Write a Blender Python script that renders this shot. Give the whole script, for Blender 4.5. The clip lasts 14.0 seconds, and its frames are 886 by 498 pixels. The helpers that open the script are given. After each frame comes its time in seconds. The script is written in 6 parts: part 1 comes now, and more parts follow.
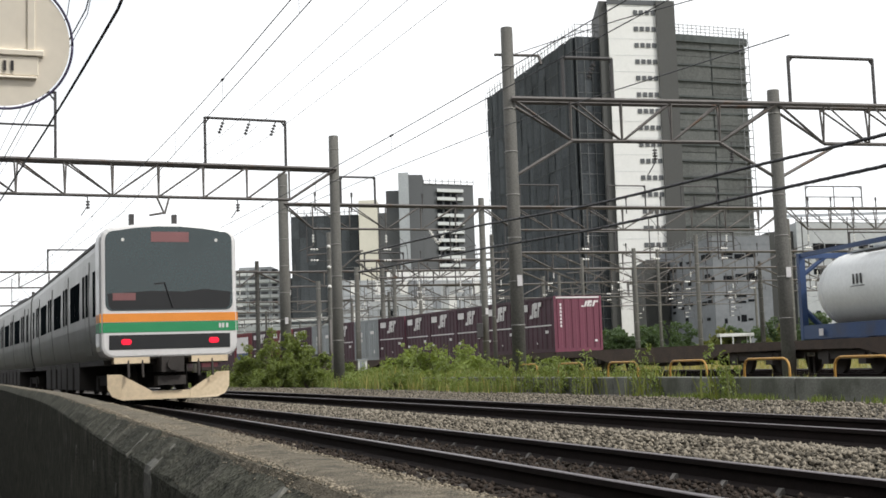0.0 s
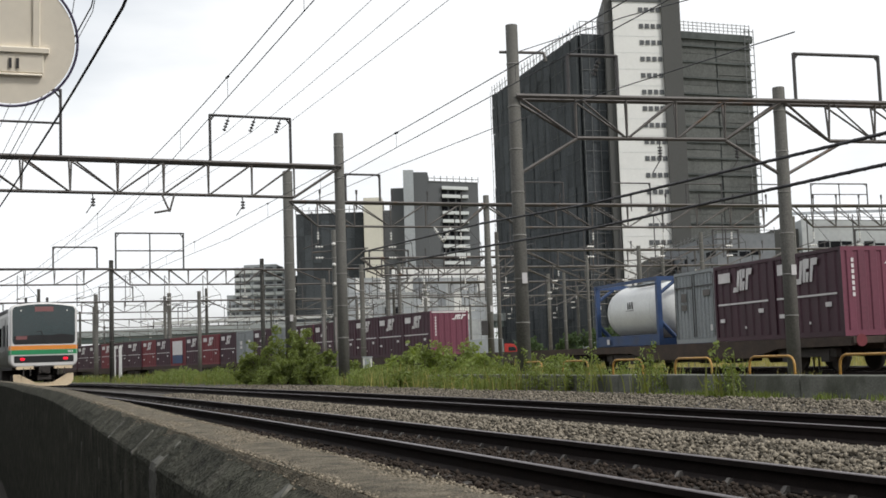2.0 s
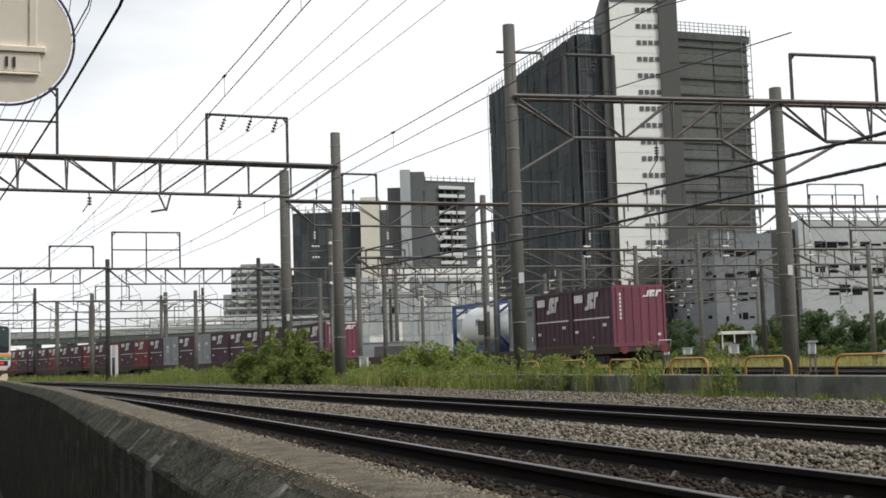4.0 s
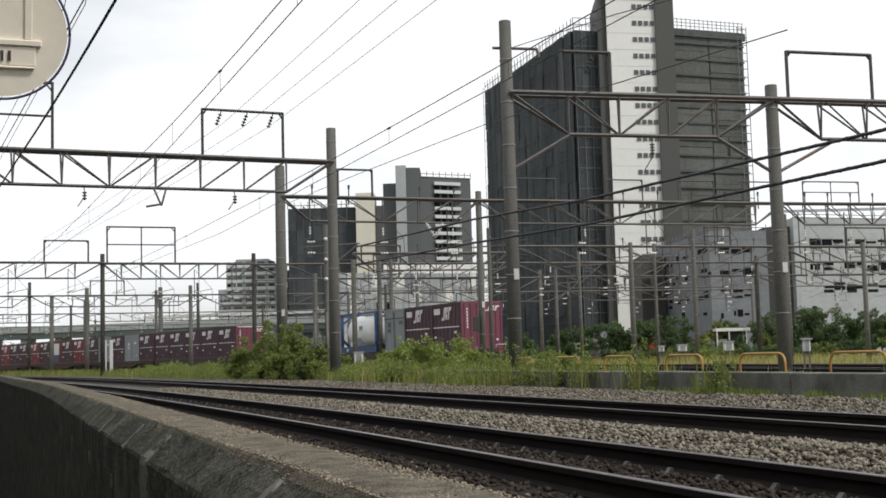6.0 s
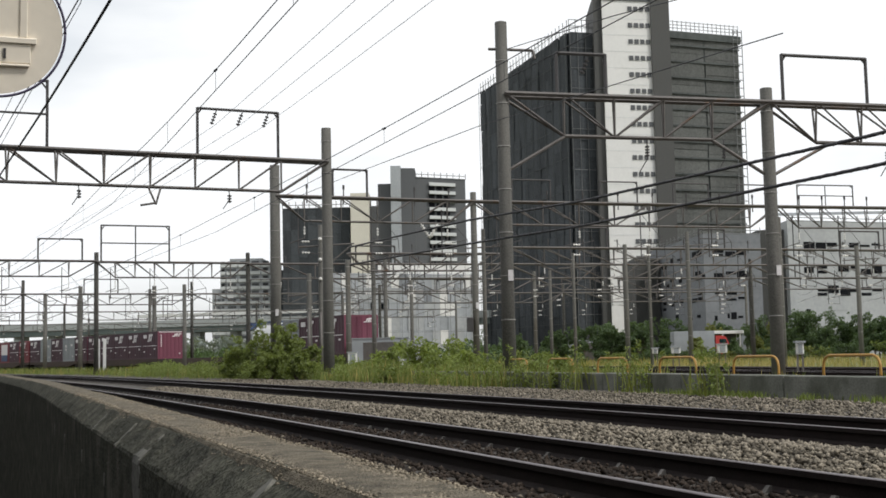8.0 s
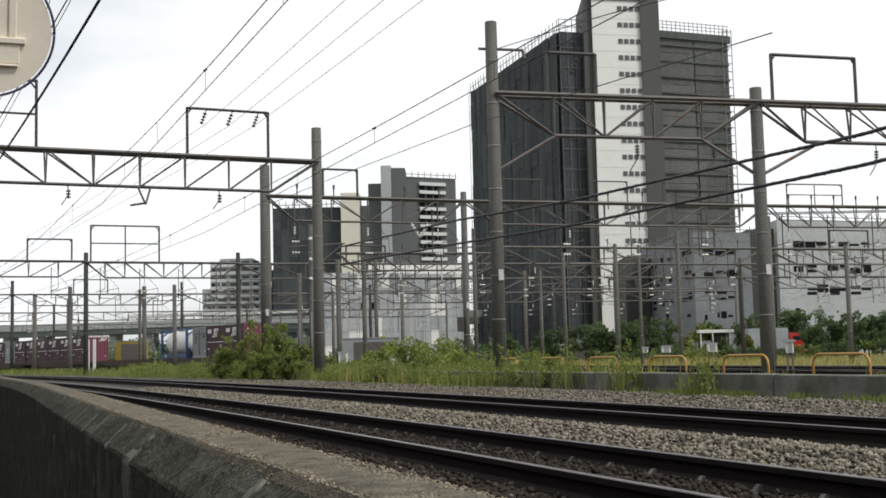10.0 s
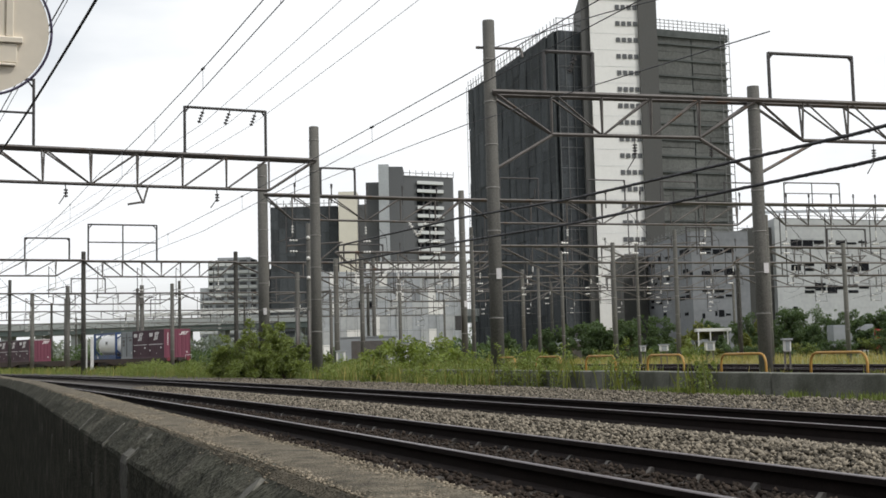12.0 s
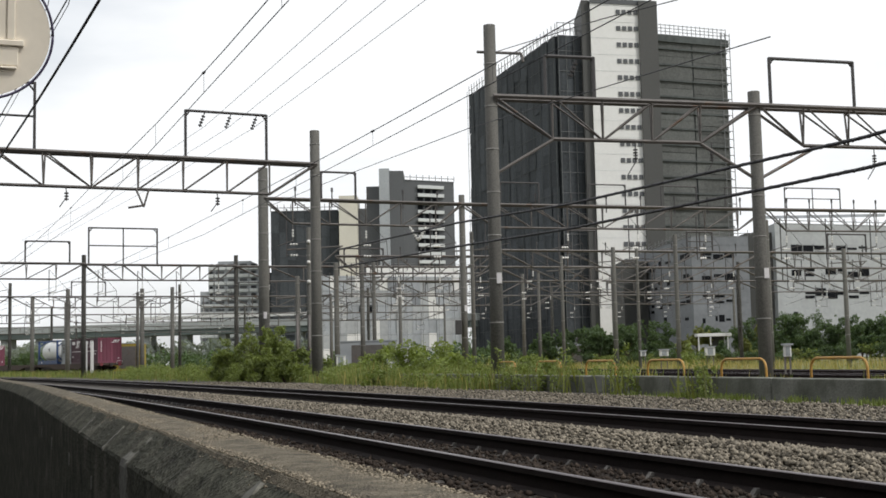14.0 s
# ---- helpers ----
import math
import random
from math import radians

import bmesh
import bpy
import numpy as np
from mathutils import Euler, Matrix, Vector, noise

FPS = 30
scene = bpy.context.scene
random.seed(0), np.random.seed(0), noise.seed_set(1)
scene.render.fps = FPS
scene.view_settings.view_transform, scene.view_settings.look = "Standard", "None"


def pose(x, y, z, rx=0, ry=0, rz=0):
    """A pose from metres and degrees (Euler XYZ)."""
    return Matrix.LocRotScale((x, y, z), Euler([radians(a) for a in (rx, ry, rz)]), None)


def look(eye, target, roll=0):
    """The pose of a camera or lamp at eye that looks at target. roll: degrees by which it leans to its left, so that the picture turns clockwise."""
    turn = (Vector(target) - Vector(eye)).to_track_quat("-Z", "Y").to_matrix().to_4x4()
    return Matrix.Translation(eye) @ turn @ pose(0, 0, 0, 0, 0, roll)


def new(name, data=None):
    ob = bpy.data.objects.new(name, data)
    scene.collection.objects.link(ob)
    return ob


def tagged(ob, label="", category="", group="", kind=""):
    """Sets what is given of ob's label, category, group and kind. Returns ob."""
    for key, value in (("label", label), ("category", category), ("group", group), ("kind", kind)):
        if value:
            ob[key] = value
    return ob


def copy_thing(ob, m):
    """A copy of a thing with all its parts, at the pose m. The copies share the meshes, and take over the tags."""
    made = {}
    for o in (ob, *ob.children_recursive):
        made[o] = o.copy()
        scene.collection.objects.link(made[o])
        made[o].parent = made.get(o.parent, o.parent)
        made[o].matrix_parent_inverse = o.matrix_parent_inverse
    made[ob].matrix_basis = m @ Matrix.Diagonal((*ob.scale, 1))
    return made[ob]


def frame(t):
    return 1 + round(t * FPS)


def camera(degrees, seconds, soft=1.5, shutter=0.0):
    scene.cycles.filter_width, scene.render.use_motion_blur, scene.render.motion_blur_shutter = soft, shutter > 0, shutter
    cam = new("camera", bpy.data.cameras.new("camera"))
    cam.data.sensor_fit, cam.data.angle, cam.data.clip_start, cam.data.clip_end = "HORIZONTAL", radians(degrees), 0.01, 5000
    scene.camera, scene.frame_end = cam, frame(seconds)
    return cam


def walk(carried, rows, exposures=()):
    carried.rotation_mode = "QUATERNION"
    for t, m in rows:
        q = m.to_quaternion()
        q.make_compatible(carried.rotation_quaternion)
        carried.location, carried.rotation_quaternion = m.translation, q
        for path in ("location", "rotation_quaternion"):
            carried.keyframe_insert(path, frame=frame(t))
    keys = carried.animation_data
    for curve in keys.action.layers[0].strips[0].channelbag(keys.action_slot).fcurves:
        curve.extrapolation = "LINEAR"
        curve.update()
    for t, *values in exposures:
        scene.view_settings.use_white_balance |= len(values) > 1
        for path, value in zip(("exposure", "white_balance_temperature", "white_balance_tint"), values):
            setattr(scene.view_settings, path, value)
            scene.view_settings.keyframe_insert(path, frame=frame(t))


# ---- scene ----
# ---- camera ----
# a held camera that stays in one place and only wavers: seconds, pan to the left, tilt up, lean
EYE = (0.0, 0.0, 0.70)
SWAY = [
    (0.0, 0.949, 5.315, -1.952),
    (0.5, 1.030, 5.240, -2.042),
    (1.0, 1.156, 5.224, -2.078),
    (1.5, 1.312, 5.198, -1.957),
    (2.0, 1.183, 5.202, -1.920),
    (2.5, 1.021, 5.200, -1.867),
    (3.0, 1.117, 5.214, -1.782),
    (5.5, 0.748, 5.039, -1.795),
    (6.0, 0.811, 4.985, -1.621),
    (6.5, 0.802, 4.970, -1.630),
    (7.0, 0.654, 4.996, -1.505),
    (7.5, 0.595, 5.005, -1.431),
    (8.0, 0.548, 5.013, -1.260),
    (10.5, 0.055, 4.969, -1.419),
    (11.0, 0.089, 4.949, -1.371),
    (11.5, 0.080, 4.939, -1.446),
    (12.0, -0.011, 4.927, -1.436),
    (12.5, 0.051, 4.944, -1.447),
    (13.0, 0.055, 5.101, -1.339),
    (13.5, 0.045, 5.114, -1.347),
    (14.0, 0.002, 5.128, -1.282),
]
cam = camera(40.0, 14.0, soft=1.65)
walk(cam, [(t, pose(*EYE, 0, 0, pan) @ pose(0, 0, 0, 90 + tilt) @ pose(0, 0, 0, 0, 0, lean)) for t, pan, tilt, lean in SWAY],
     exposures=[(0.0, 0.33), (0.5, 0.28), (1.0, 0.14), (1.5, 0.0), (14.0, 0.0)])

# ---- sky and sun ----
SUN_UP, SUN_SIDE = radians(46), radians(124)   # height; bearing from +y clockwise: behind the camera, to the right
world = bpy.data.worlds.new("sky")
scene.world = world
world.use_nodes = True
wn, wl = world.node_tree.nodes, world.node_tree.links
wn.clear()
sky = wn.new("ShaderNodeTexSky")
sky.sky_type, sky.sun_disc, sky.sun_elevation, sky.sun_rotation = "NISHITA", False, SUN_UP, SUN_SIDE
sky.air_density, sky.dust_density = 1.2, 3.0
gain = wn.new("ShaderNodeVectorMath"); gain.operation = "SCALE"; gain.inputs[3].default_value = 0.10
wl.new(sky.outputs[0], gain.inputs[0])
cloud = wn.new("ShaderNodeTexNoise"); cloud.inputs["Scale"].default_value, cloud.inputs["Detail"].default_value = 2.2, 6
stretch = wn.new("ShaderNodeMapping"); stretch.inputs["Scale"].default_value = (1, 1, 3.2)
coord = wn.new("ShaderNodeTexCoord")
wl.new(coord.outputs["Generated"], stretch.inputs[0]); wl.new(stretch.outputs[0], cloud.inputs["Vector"])
cover = wn.new("ShaderNodeMapRange")
cover.inputs[1].default_value, cover.inputs[2].default_value = 0.30, 0.52
cover.inputs[3].default_value, cover.inputs[4].default_value = 0.55, 1.0
wl.new(cloud.outputs[0], cover.inputs[0])
veil = wn.new("ShaderNodeMix"); veil.data_type = "RGBA"
veil.inputs["B"].default_value = (1.03, 1.05, 1.07, 1)
wl.new(cover.outputs[0], veil.inputs["Factor"]); wl.new(gain.outputs[0], veil.inputs["A"])
back = wn.new("ShaderNodeBackground"); back.inputs[1].default_value = 1.0
wl.new(veil.outputs["Result"], back.inputs[0])
wl.new(back.outputs[0], wn.new("ShaderNodeOutputWorld").inputs[0])
sun = new("sun", bpy.data.lights.new("sun", "SUN"))
sun.data.energy, sun.data.angle, sun.data.color = 2.1, radians(9), (1.0, 0.965, 0.92)
sun.matrix_world = look((0, 0, 0), (-math.sin(SUN_SIDE) * math.cos(SUN_UP), -math.cos(SUN_SIDE) * math.cos(SUN_UP), -math.sin(SUN_UP)))
sun.location = (40, -60, 80)


# ---- materials ----
def material(name, colour, rough=0.7, metal=0.0, vary=0.25, scale=3.0, bump=0.2, fine=40.0, stain=None, stain_at=0.55, streak=False, piece=0.0, coat=0.0, spec=0.5):
    """Principled paint with a broad and a fine noise in the colour, stains, and relief; in metres of the object's space."""
    m = bpy.data.materials.new(name)
    m.use_nodes = True
    n, l = m.node_tree.nodes, m.node_tree.links
    b = n["Principled BSDF"]
    b.inputs["Metallic"].default_value = metal
    b.inputs["Coat Weight"].default_value = coat
    b.inputs["Specular IOR Level"].default_value = spec
    tc = n.new("ShaderNodeTexCoord")
    src = tc.outputs["Object"]
    if streak:
        mp = n.new("ShaderNodeMapping"); mp.inputs["Scale"].default_value = (1, 1, 0.18)
        l.new(src, mp.inputs[0]); src = mp.outputs[0]
    broad = n.new("ShaderNodeTexNoise"); broad.inputs["Scale"].default_value, broad.inputs["Detail"].default_value = scale, 5
    grain = n.new("ShaderNodeTexNoise"); grain.inputs["Scale"].default_value, grain.inputs["Detail"].default_value = fine, 3
    l.new(src, broad.inputs["Vector"]); l.new(tc.outputs["Object"], grain.inputs["Vector"])
    add = n.new("ShaderNodeMath"); add.operation = "MULTIPLY_ADD"; add.inputs[1].default_value = 0.5
    l.new(grain.outputs[0], add.inputs[0])
    half = n.new("ShaderNodeMath"); half.operation = "MULTIPLY"; half.inputs[1].default_value = 0.5
    l.new(broad.outputs[0], half.inputs[0]); l.new(half.outputs[0], add.inputs[2])
    ramp = n.new("ShaderNodeMapRange")
    ramp.inputs[1].default_value, ramp.inputs[2].default_value = 0.3, 0.7
    ramp.inputs[3].default_value, ramp.inputs[4].default_value = 1 - vary, 1 + vary
    l.new(add.outputs[0], ramp.inputs[0])
    fac = ramp.outputs[0]
    if piece:
        info = n.new("ShaderNodeObjectInfo"); geo = n.new("ShaderNodeNewGeometry")
        s = n.new("ShaderNodeMath"); s.operation = "ADD"
        l.new(info.outputs["Random"], s.inputs[0]); l.new(geo.outputs["Random Per Island"], s.inputs[1])
        fr = n.new("ShaderNodeMath"); fr.operation = "FRACT"; l.new(s.outputs[0], fr.inputs[0])
        pr = n.new("ShaderNodeMapRange"); pr.inputs[3].default_value, pr.inputs[4].default_value = 1 - piece, 1 + piece
        l.new(fr.outputs[0], pr.inputs[0])
        mu = n.new("ShaderNodeMath"); mu.operation = "MULTIPLY"; l.new(fac, mu.inputs[0]); l.new(pr.outputs[0], mu.inputs[1]); fac = mu.outputs[0]
    tint = n.new("ShaderNodeVectorMath"); tint.operation = "SCALE"; tint.inputs[0].default_value = colour
    l.new(fac, tint.inputs[3])
    out = tint.outputs[0]
    if stain:
        sn = n.new("ShaderNodeTexNoise"); sn.inputs["Scale"].default_value, sn.inputs["Detail"].default_value = scale * 0.6, 7
        off = n.new("ShaderNodeVectorMath"); off.operation = "ADD"; off.inputs[1].default_value = (7.3, 2.1, 5.5)
        l.new(src, off.inputs[0]); l.new(off.outputs[0], sn.inputs["Vector"])
        sr = n.new("ShaderNodeMapRange"); sr.inputs[1].default_value, sr.inputs[2].default_value = stain_at, stain_at + 0.16
        l.new(sn.outputs[0], sr.inputs[0])
        mx = n.new("ShaderNodeMix"); mx.data_type = "RGBA"; mx.inputs["B"].default_value = (*stain, 1)
        l.new(sr.outputs[0], mx.inputs["Factor"]); l.new(out, mx.inputs["A"]); out = mx.outputs["Result"]
    l.new(out, b.inputs["Base Color"])
    rr = n.new("ShaderNodeMapRange"); rr.inputs[3].default_value, rr.inputs[4].default_value = max(rough - 0.12, 0.03), min(rough + 0.12, 1)
    l.new(broad.outputs[0], rr.inputs[0]); l.new(rr.outputs[0], b.inputs["Roughness"])
    if bump:
        bp = n.new("ShaderNodeBump"); bp.inputs["Strength"].default_value, bp.inputs["Distance"].default_value = bump, 0.02
        l.new(add.outputs[0], bp.inputs["Height"]); l.new(bp.outputs[0], b.inputs["Normal"])
    return m


def leafy(name, colour, piece=0.5):
    m = material(name, colour, 0.6, vary=0.3, scale=0.8, fine=6, bump=0, piece=piece)
    n, l = m.node_tree.nodes, m.node_tree.links
    b, o = n["Principled BSDF"], n["Material Output"]
    tr = n.new("ShaderNodeBsdfTranslucent"); tr.inputs[0].default_value = (colour[0] * 2.2, colour[1] * 2.2, colour[2], 1)
    mx = n.new("ShaderNodeMixShader"); mx.inputs[0].default_value = 0.3
    l.new(b.outputs[0], mx.inputs[1]); l.new(tr.outputs[0], mx.inputs[2]); l.new(mx.outputs[0], o.inputs[0])
    return m


def glow(name, colour, strength):
    m = bpy.data.materials.new(name); m.use_nodes = True
    b = m.node_tree.nodes["Principled BSDF"]
    b.inputs["Base Color"].default_value = (*colour, 1)
    b.inputs["Emission Color"].default_value, b.inputs["Emission Strength"].default_value = (*colour, 1), strength
    return m


CONCRETE = material("weathered concrete", (0.165, 0.168, 0.145), 0.9, vary=0.4, scale=2.5, fine=30, bump=0.6, stain=(0.075, 0.08, 0.06), stain_at=0.5)
POLE = material("spun concrete", (0.122, 0.119, 0.108), 0.85, vary=0.45, scale=1.6, fine=25, bump=0.3, stain=(0.10, 0.09, 0.075), stain_at=0.58, streak=True)
WALL = material("mossy old concrete", (0.060, 0.060, 0.046), 0.95, vary=0.95, scale=11, fine=80, bump=1.0, stain=(0.115, 0.11, 0.088), stain_at=0.54, spec=0.15)
WALL_TOP = material("coarse aggregate coping", (0.165, 0.144, 0.108), 0.95, vary=0.75, scale=24, fine=260, bump=1.0, stain=(0.085, 0.077, 0.058), stain_at=0.54, spec=0.2)
STREAK = material("lime streak", (0.128, 0.125, 0.108), 0.9, vary=0.7, scale=8, fine=60, bump=0.3)
WALL_GRIT = material("coping grit", (0.21, 0.18, 0.135), 0.9, vary=0.2, scale=6, fine=60, bump=0.2, piece=0.6, spec=0.2)
DIRT = material("ballast dirt", (0.05, 0.043, 0.036), 0.95, vary=0.45, scale=4, fine=45, bump=1.0)
STONE = material("crushed stone", (0.176, 0.155, 0.122), 0.9, vary=0.25, scale=6, fine=60, bump=0.4, piece=0.75, spec=0.2)
CLIP = material("rail clip", (0.13, 0.12, 0.11), 0.7, 0.2, vary=0.3, scale=8, fine=60, bump=0.2, piece=0.4)
# brown rusty ballast, darkened further for the shadow between the rails
TRACKBED = material("rust and shade darkened ballast", (0.024, 0.019, 0.016), 0.95, vary=0.5, scale=9, fine=28, bump=1.0, spec=0.1)
DARKSTONE = material("rust and shade darkened stone", (0.040, 0.031, 0.025), 0.9, vary=0.25, scale=6, fine=60, bump=0.4, piece=0.5, spec=0.15)
RUSTBED = material("rusty yard ballast", (0.10, 0.062, 0.042), 0.95, vary=0.4, scale=2, fine=20, bump=0.8)
OLIVE = material("olive yellow paint", (0.26, 0.20, 0.03), 0.6, vary=0.2, scale=1, fine=8, bump=0.05)
BED = material("ballast bed", (0.050, 0.043, 0.036), 0.95, vary=0.5, scale=9, fine=28, bump=1.0)
FIELD = material("dry field soil", (0.17, 0.15, 0.075), 0.95, vary=0.4, scale=0.15, fine=2.5, bump=0.6, stain=(0.10, 0.13, 0.04), stain_at=0.48)
SLEEPER = material("sleeper concrete", (0.05, 0.043, 0.036), 0.9, vary=0.3, scale=4, fine=50, bump=0.4, piece=0.2)
RAIL_SIDE = material("rusted rail web", (0.021, 0.016, 0.015), 0.8, 0.0, vary=0.4, scale=6, fine=80, bump=0.3, spec=0.12)
RAIL_TOP = material("worn rail head", (0.17, 0.15, 0.155), 0.42, 0.8, vary=0.1, scale=3, fine=60, bump=0.05)
STEEL = material("galvanised steel", (0.125, 0.115, 0.108), 0.6, 0.4, vary=0.3, scale=3, fine=30, bump=0.1, stain=(0.12, 0.065, 0.035), stain_at=0.6)
DARKSTEEL = material("dark painted steel", (0.055, 0.052, 0.052), 0.6, 0.3, vary=0.3, scale=3, fine=30, bump=0.1)
WIRE = material("wire", (0.03, 0.03, 0.035), 0.6, 0.3, vary=0.2, bump=0)
PALEWIRE = material("weathered copper wire", (0.16, 0.16, 0.18), 0.6, 0.3, vary=0.2, bump=0)
BAND = material("pale post band", (0.23, 0.225, 0.21), 0.7, 0.2, vary=0.3, scale=4, fine=30, bump=0.1)
PORCELAIN = material("insulator porcelain", (0.62, 0.61, 0.58), 0.3, vary=0.15, bump=0)
# container side purple, darkened in the colour for the side away from the sun
PURPLE_SHADED = material("purple container paint, shaded side", (0.050, 0.019, 0.030), 0.6, vary=0.22, scale=1.2, fine=12, bump=0.1, stain=(0.055, 0.028, 0.033), stain_at=0.56, streak=True, piece=0.18)
RED = material("red container paint", (0.15, 0.020, 0.028), 0.6, vary=0.22, scale=1.2, fine=12, bump=0.1, stain=(0.09, 0.03, 0.03), stain_at=0.58, streak=True, piece=0.15)
# the same purple for the ends, brightened in the colour as if sunlit
PURPLE_SUNLIT = material("purple container paint, sunlit end", (0.135, 0.032, 0.056), 0.6, vary=0.2, scale=1.2, fine=12, bump=0.1, stain=(0.13, 0.045, 0.06), stain_at=0.58, streak=True, piece=0.1)
GREY_BOX = material("grey container paint", (0.25, 0.27, 0.28), 0.6, vary=0.2, scale=1.5, fine=14, bump=0.1, stain=(0.20, 0.20, 0.19), stain_at=0.56, streak=True, piece=0.08)
WHITE_PAINT = material("white lettering paint", (0.62, 0.60, 0.60), 0.6, vary=0.12, scale=3, fine=20, bump=0)
BLUE = material("blue frame paint", (0.020, 0.050, 0.135), 0.5, vary=0.25, scale=2, fine=14, bump=0.05, stain=(0.03, 0.04, 0.08), stain_at=0.6)
TANK = material("tank shell paint", (0.66, 0.67, 0.66), 0.4, vary=0.12, scale=1.2, fine=10, bump=0.04, stain=(0.42, 0.41, 0.38), stain_at=0.6, streak=True)
UNDER = material("underframe grime", (0.035, 0.03, 0.027), 0.85, vary=0.35, scale=3, fine=30, bump=0.3)
DECK = material("wagon deck", (0.050, 0.034, 0.026), 0.85, vary=0.6, scale=3, fine=25, bump=0.3)
STAINLESS = material("brushed stainless", (0.20, 0.198, 0.184), 0.34, 0.8, vary=0.3, scale=1.5, fine=15, bump=0.03, streak=True)
FRONT = material("white cab front", (0.60, 0.59, 0.58), 0.35, vary=0.06, scale=2, fine=15, bump=0.02, coat=0.3)
ORANGE = material("orange band", (0.72, 0.25, 0.035), 0.4, vary=0.08, bump=0)
SIDE_GLASS = material("tinted side glass", (0.010, 0.013, 0.015), 0.6, vary=0.2, bump=0, spec=0.0)
NETSHEET = material("netted sheeting", (0.19, 0.205, 0.22), 0.85, vary=0.2, scale=0.15, fine=1.5, bump=0.3)
GREEN = material("green band", (0.02, 0.23, 0.09), 0.4, vary=0.08, bump=0)
CREAM = material("cream skirt", (0.62, 0.50, 0.34), 0.5, vary=0.15, scale=2, fine=14, bump=0.03, stain=(0.4, 0.31, 0.2), stain_at=0.6)
GLASS = material("dark cab glass", (0.010, 0.026, 0.028), 0.05, vary=0.3, scale=0.8, bump=0, spec=0.8)
BLACK = material("black panel", (0.012, 0.012, 0.013), 0.35, vary=0.2, bump=0)
TAIL = glow("red tail lamp", (0.80, 0.004, 0.03), 0.7)
DISPLAY = material("destination display", (0.20, 0.085, 0.085), 0.4, vary=0.15, bump=0)
YELLOW = material("orange guard paint", (0.42, 0.23, 0.05), 0.5, vary=0.2, scale=4, fine=30, bump=0.05, stain=(0.25, 0.11, 0.02), stain_at=0.62)
SIGN = material("cream sign back", (0.82, 0.75, 0.63), 0.6, vary=0.06, scale=2, fine=18, bump=0.03)
RIM = material("violet sign rim", (0.06, 0.05, 0.10), 0.5, vary=0.2, bump=0)
NET = material("dark scaffold netting", (0.041, 0.047, 0.052), 0.9, vary=0.35, scale=0.09, fine=1.2, bump=0.5, streak=True, spec=0.2)
NET_LIGHT = material("thin scaffold netting", (0.074, 0.082, 0.080), 0.9, vary=0.35, scale=0.09, fine=1.2, bump=0.5, streak=True, spec=0.2)
NET_SHEET = material("hung netting sheets", (0.051, 0.057, 0.062), 0.9, vary=0.4, scale=0.25, fine=2.5, bump=0.5, streak=True, spec=0.2, piece=0.22)
NET_PALE = material("hung thin netting sheets", (0.098, 0.102, 0.097), 0.9, vary=0.35, scale=0.25, fine=2.5, bump=0.5, streak=True, spec=0.2, piece=0.13)
TUBE = material("scaffold tube", (0.16, 0.165, 0.165), 0.6, 0.3, vary=0.2, scale=0.5, bump=0)
PANEL = material("white tower cladding", (0.62, 0.62, 0.60), 0.7, vary=0.06, scale=0.2, fine=2, bump=0.05)
SHEET = material("pale grey sheeting", (0.30, 0.32, 0.335), 0.8, vary=0.16, scale=0.12, fine=1.5, bump=0.3, piece=0.08)
DARKBAND = material("dark cladding", (0.050, 0.051, 0.048), 0.7, vary=0.12, scale=0.3, fine=3, bump=0.1)
WINDOW = material("dark window glass", (0.008, 0.009, 0.011), 0.7, vary=0.2, bump=0, spec=0.06)
PALEWALL = material("cream render", (0.56, 0.54, 0.465), 0.8, vary=0.08, scale=0.2, fine=2, bump=0.05)
GREYWALL = material("grey render", (0.080, 0.085, 0.090), 0.8, vary=0.1, scale=0.15, fine=2, bump=0.1)
BALCONY = material("balcony parapet", (0.48, 0.50, 0.50), 0.7, vary=0.06, scale=0.3, fine=3, bump=0)
# panels of the left white block, greyed in the colour as its shade
SHADEDPANEL = material("white wall panels, shaded", (0.145, 0.155, 0.167), 0.7, vary=0.2, scale=0.25, fine=1.6, bump=0.1)
WHITEPANEL = material("white wall panels", (0.33, 0.345, 0.35), 0.7, vary=0.14, scale=0.25, fine=1.6, bump=0.1)
TRUCK_RED = material("red cab paint", (0.42, 0.035, 0.03), 0.35, vary=0.1, bump=0, coat=0.4)
VIADUCT = material("viaduct concrete", (0.32, 0.34, 0.33), 0.9, vary=0.15, scale=0.2, fine=2, bump=0.2)
# girder green made paler to paint in the haze of distance
GIRDER = material("green girder paint paled by haze", (0.115, 0.145, 0.135), 0.6, vary=0.15, scale=0.4, fine=4, bump=0)
# far foliage: distance haze is mixed into this pale grey-green
HAZED_LEAF = leafy("far leaves with painted haze", (0.16, 0.185, 0.18), 0.2)
LEAF = leafy("bush leaves", (0.15, 0.19, 0.048))
LEAF_BUSH = leafy("roadside bush leaves", (0.142, 0.176, 0.050), 0.6)
LEAF_DARK = leafy("dark tree leaves", (0.055, 0.088, 0.036))
LEAF_GOLD = leafy("yellowing leaves", (0.13, 0.145, 0.04))
WEED = leafy("tall weeds", (0.13, 0.165, 0.045))
STRAW = leafy("dry grass", (0.26, 0.225, 0.085))
BARK = material("bark", (0.09, 0.07, 0.05), 0.95, vary=0.3, scale=4, fine=20, bump=0.6)


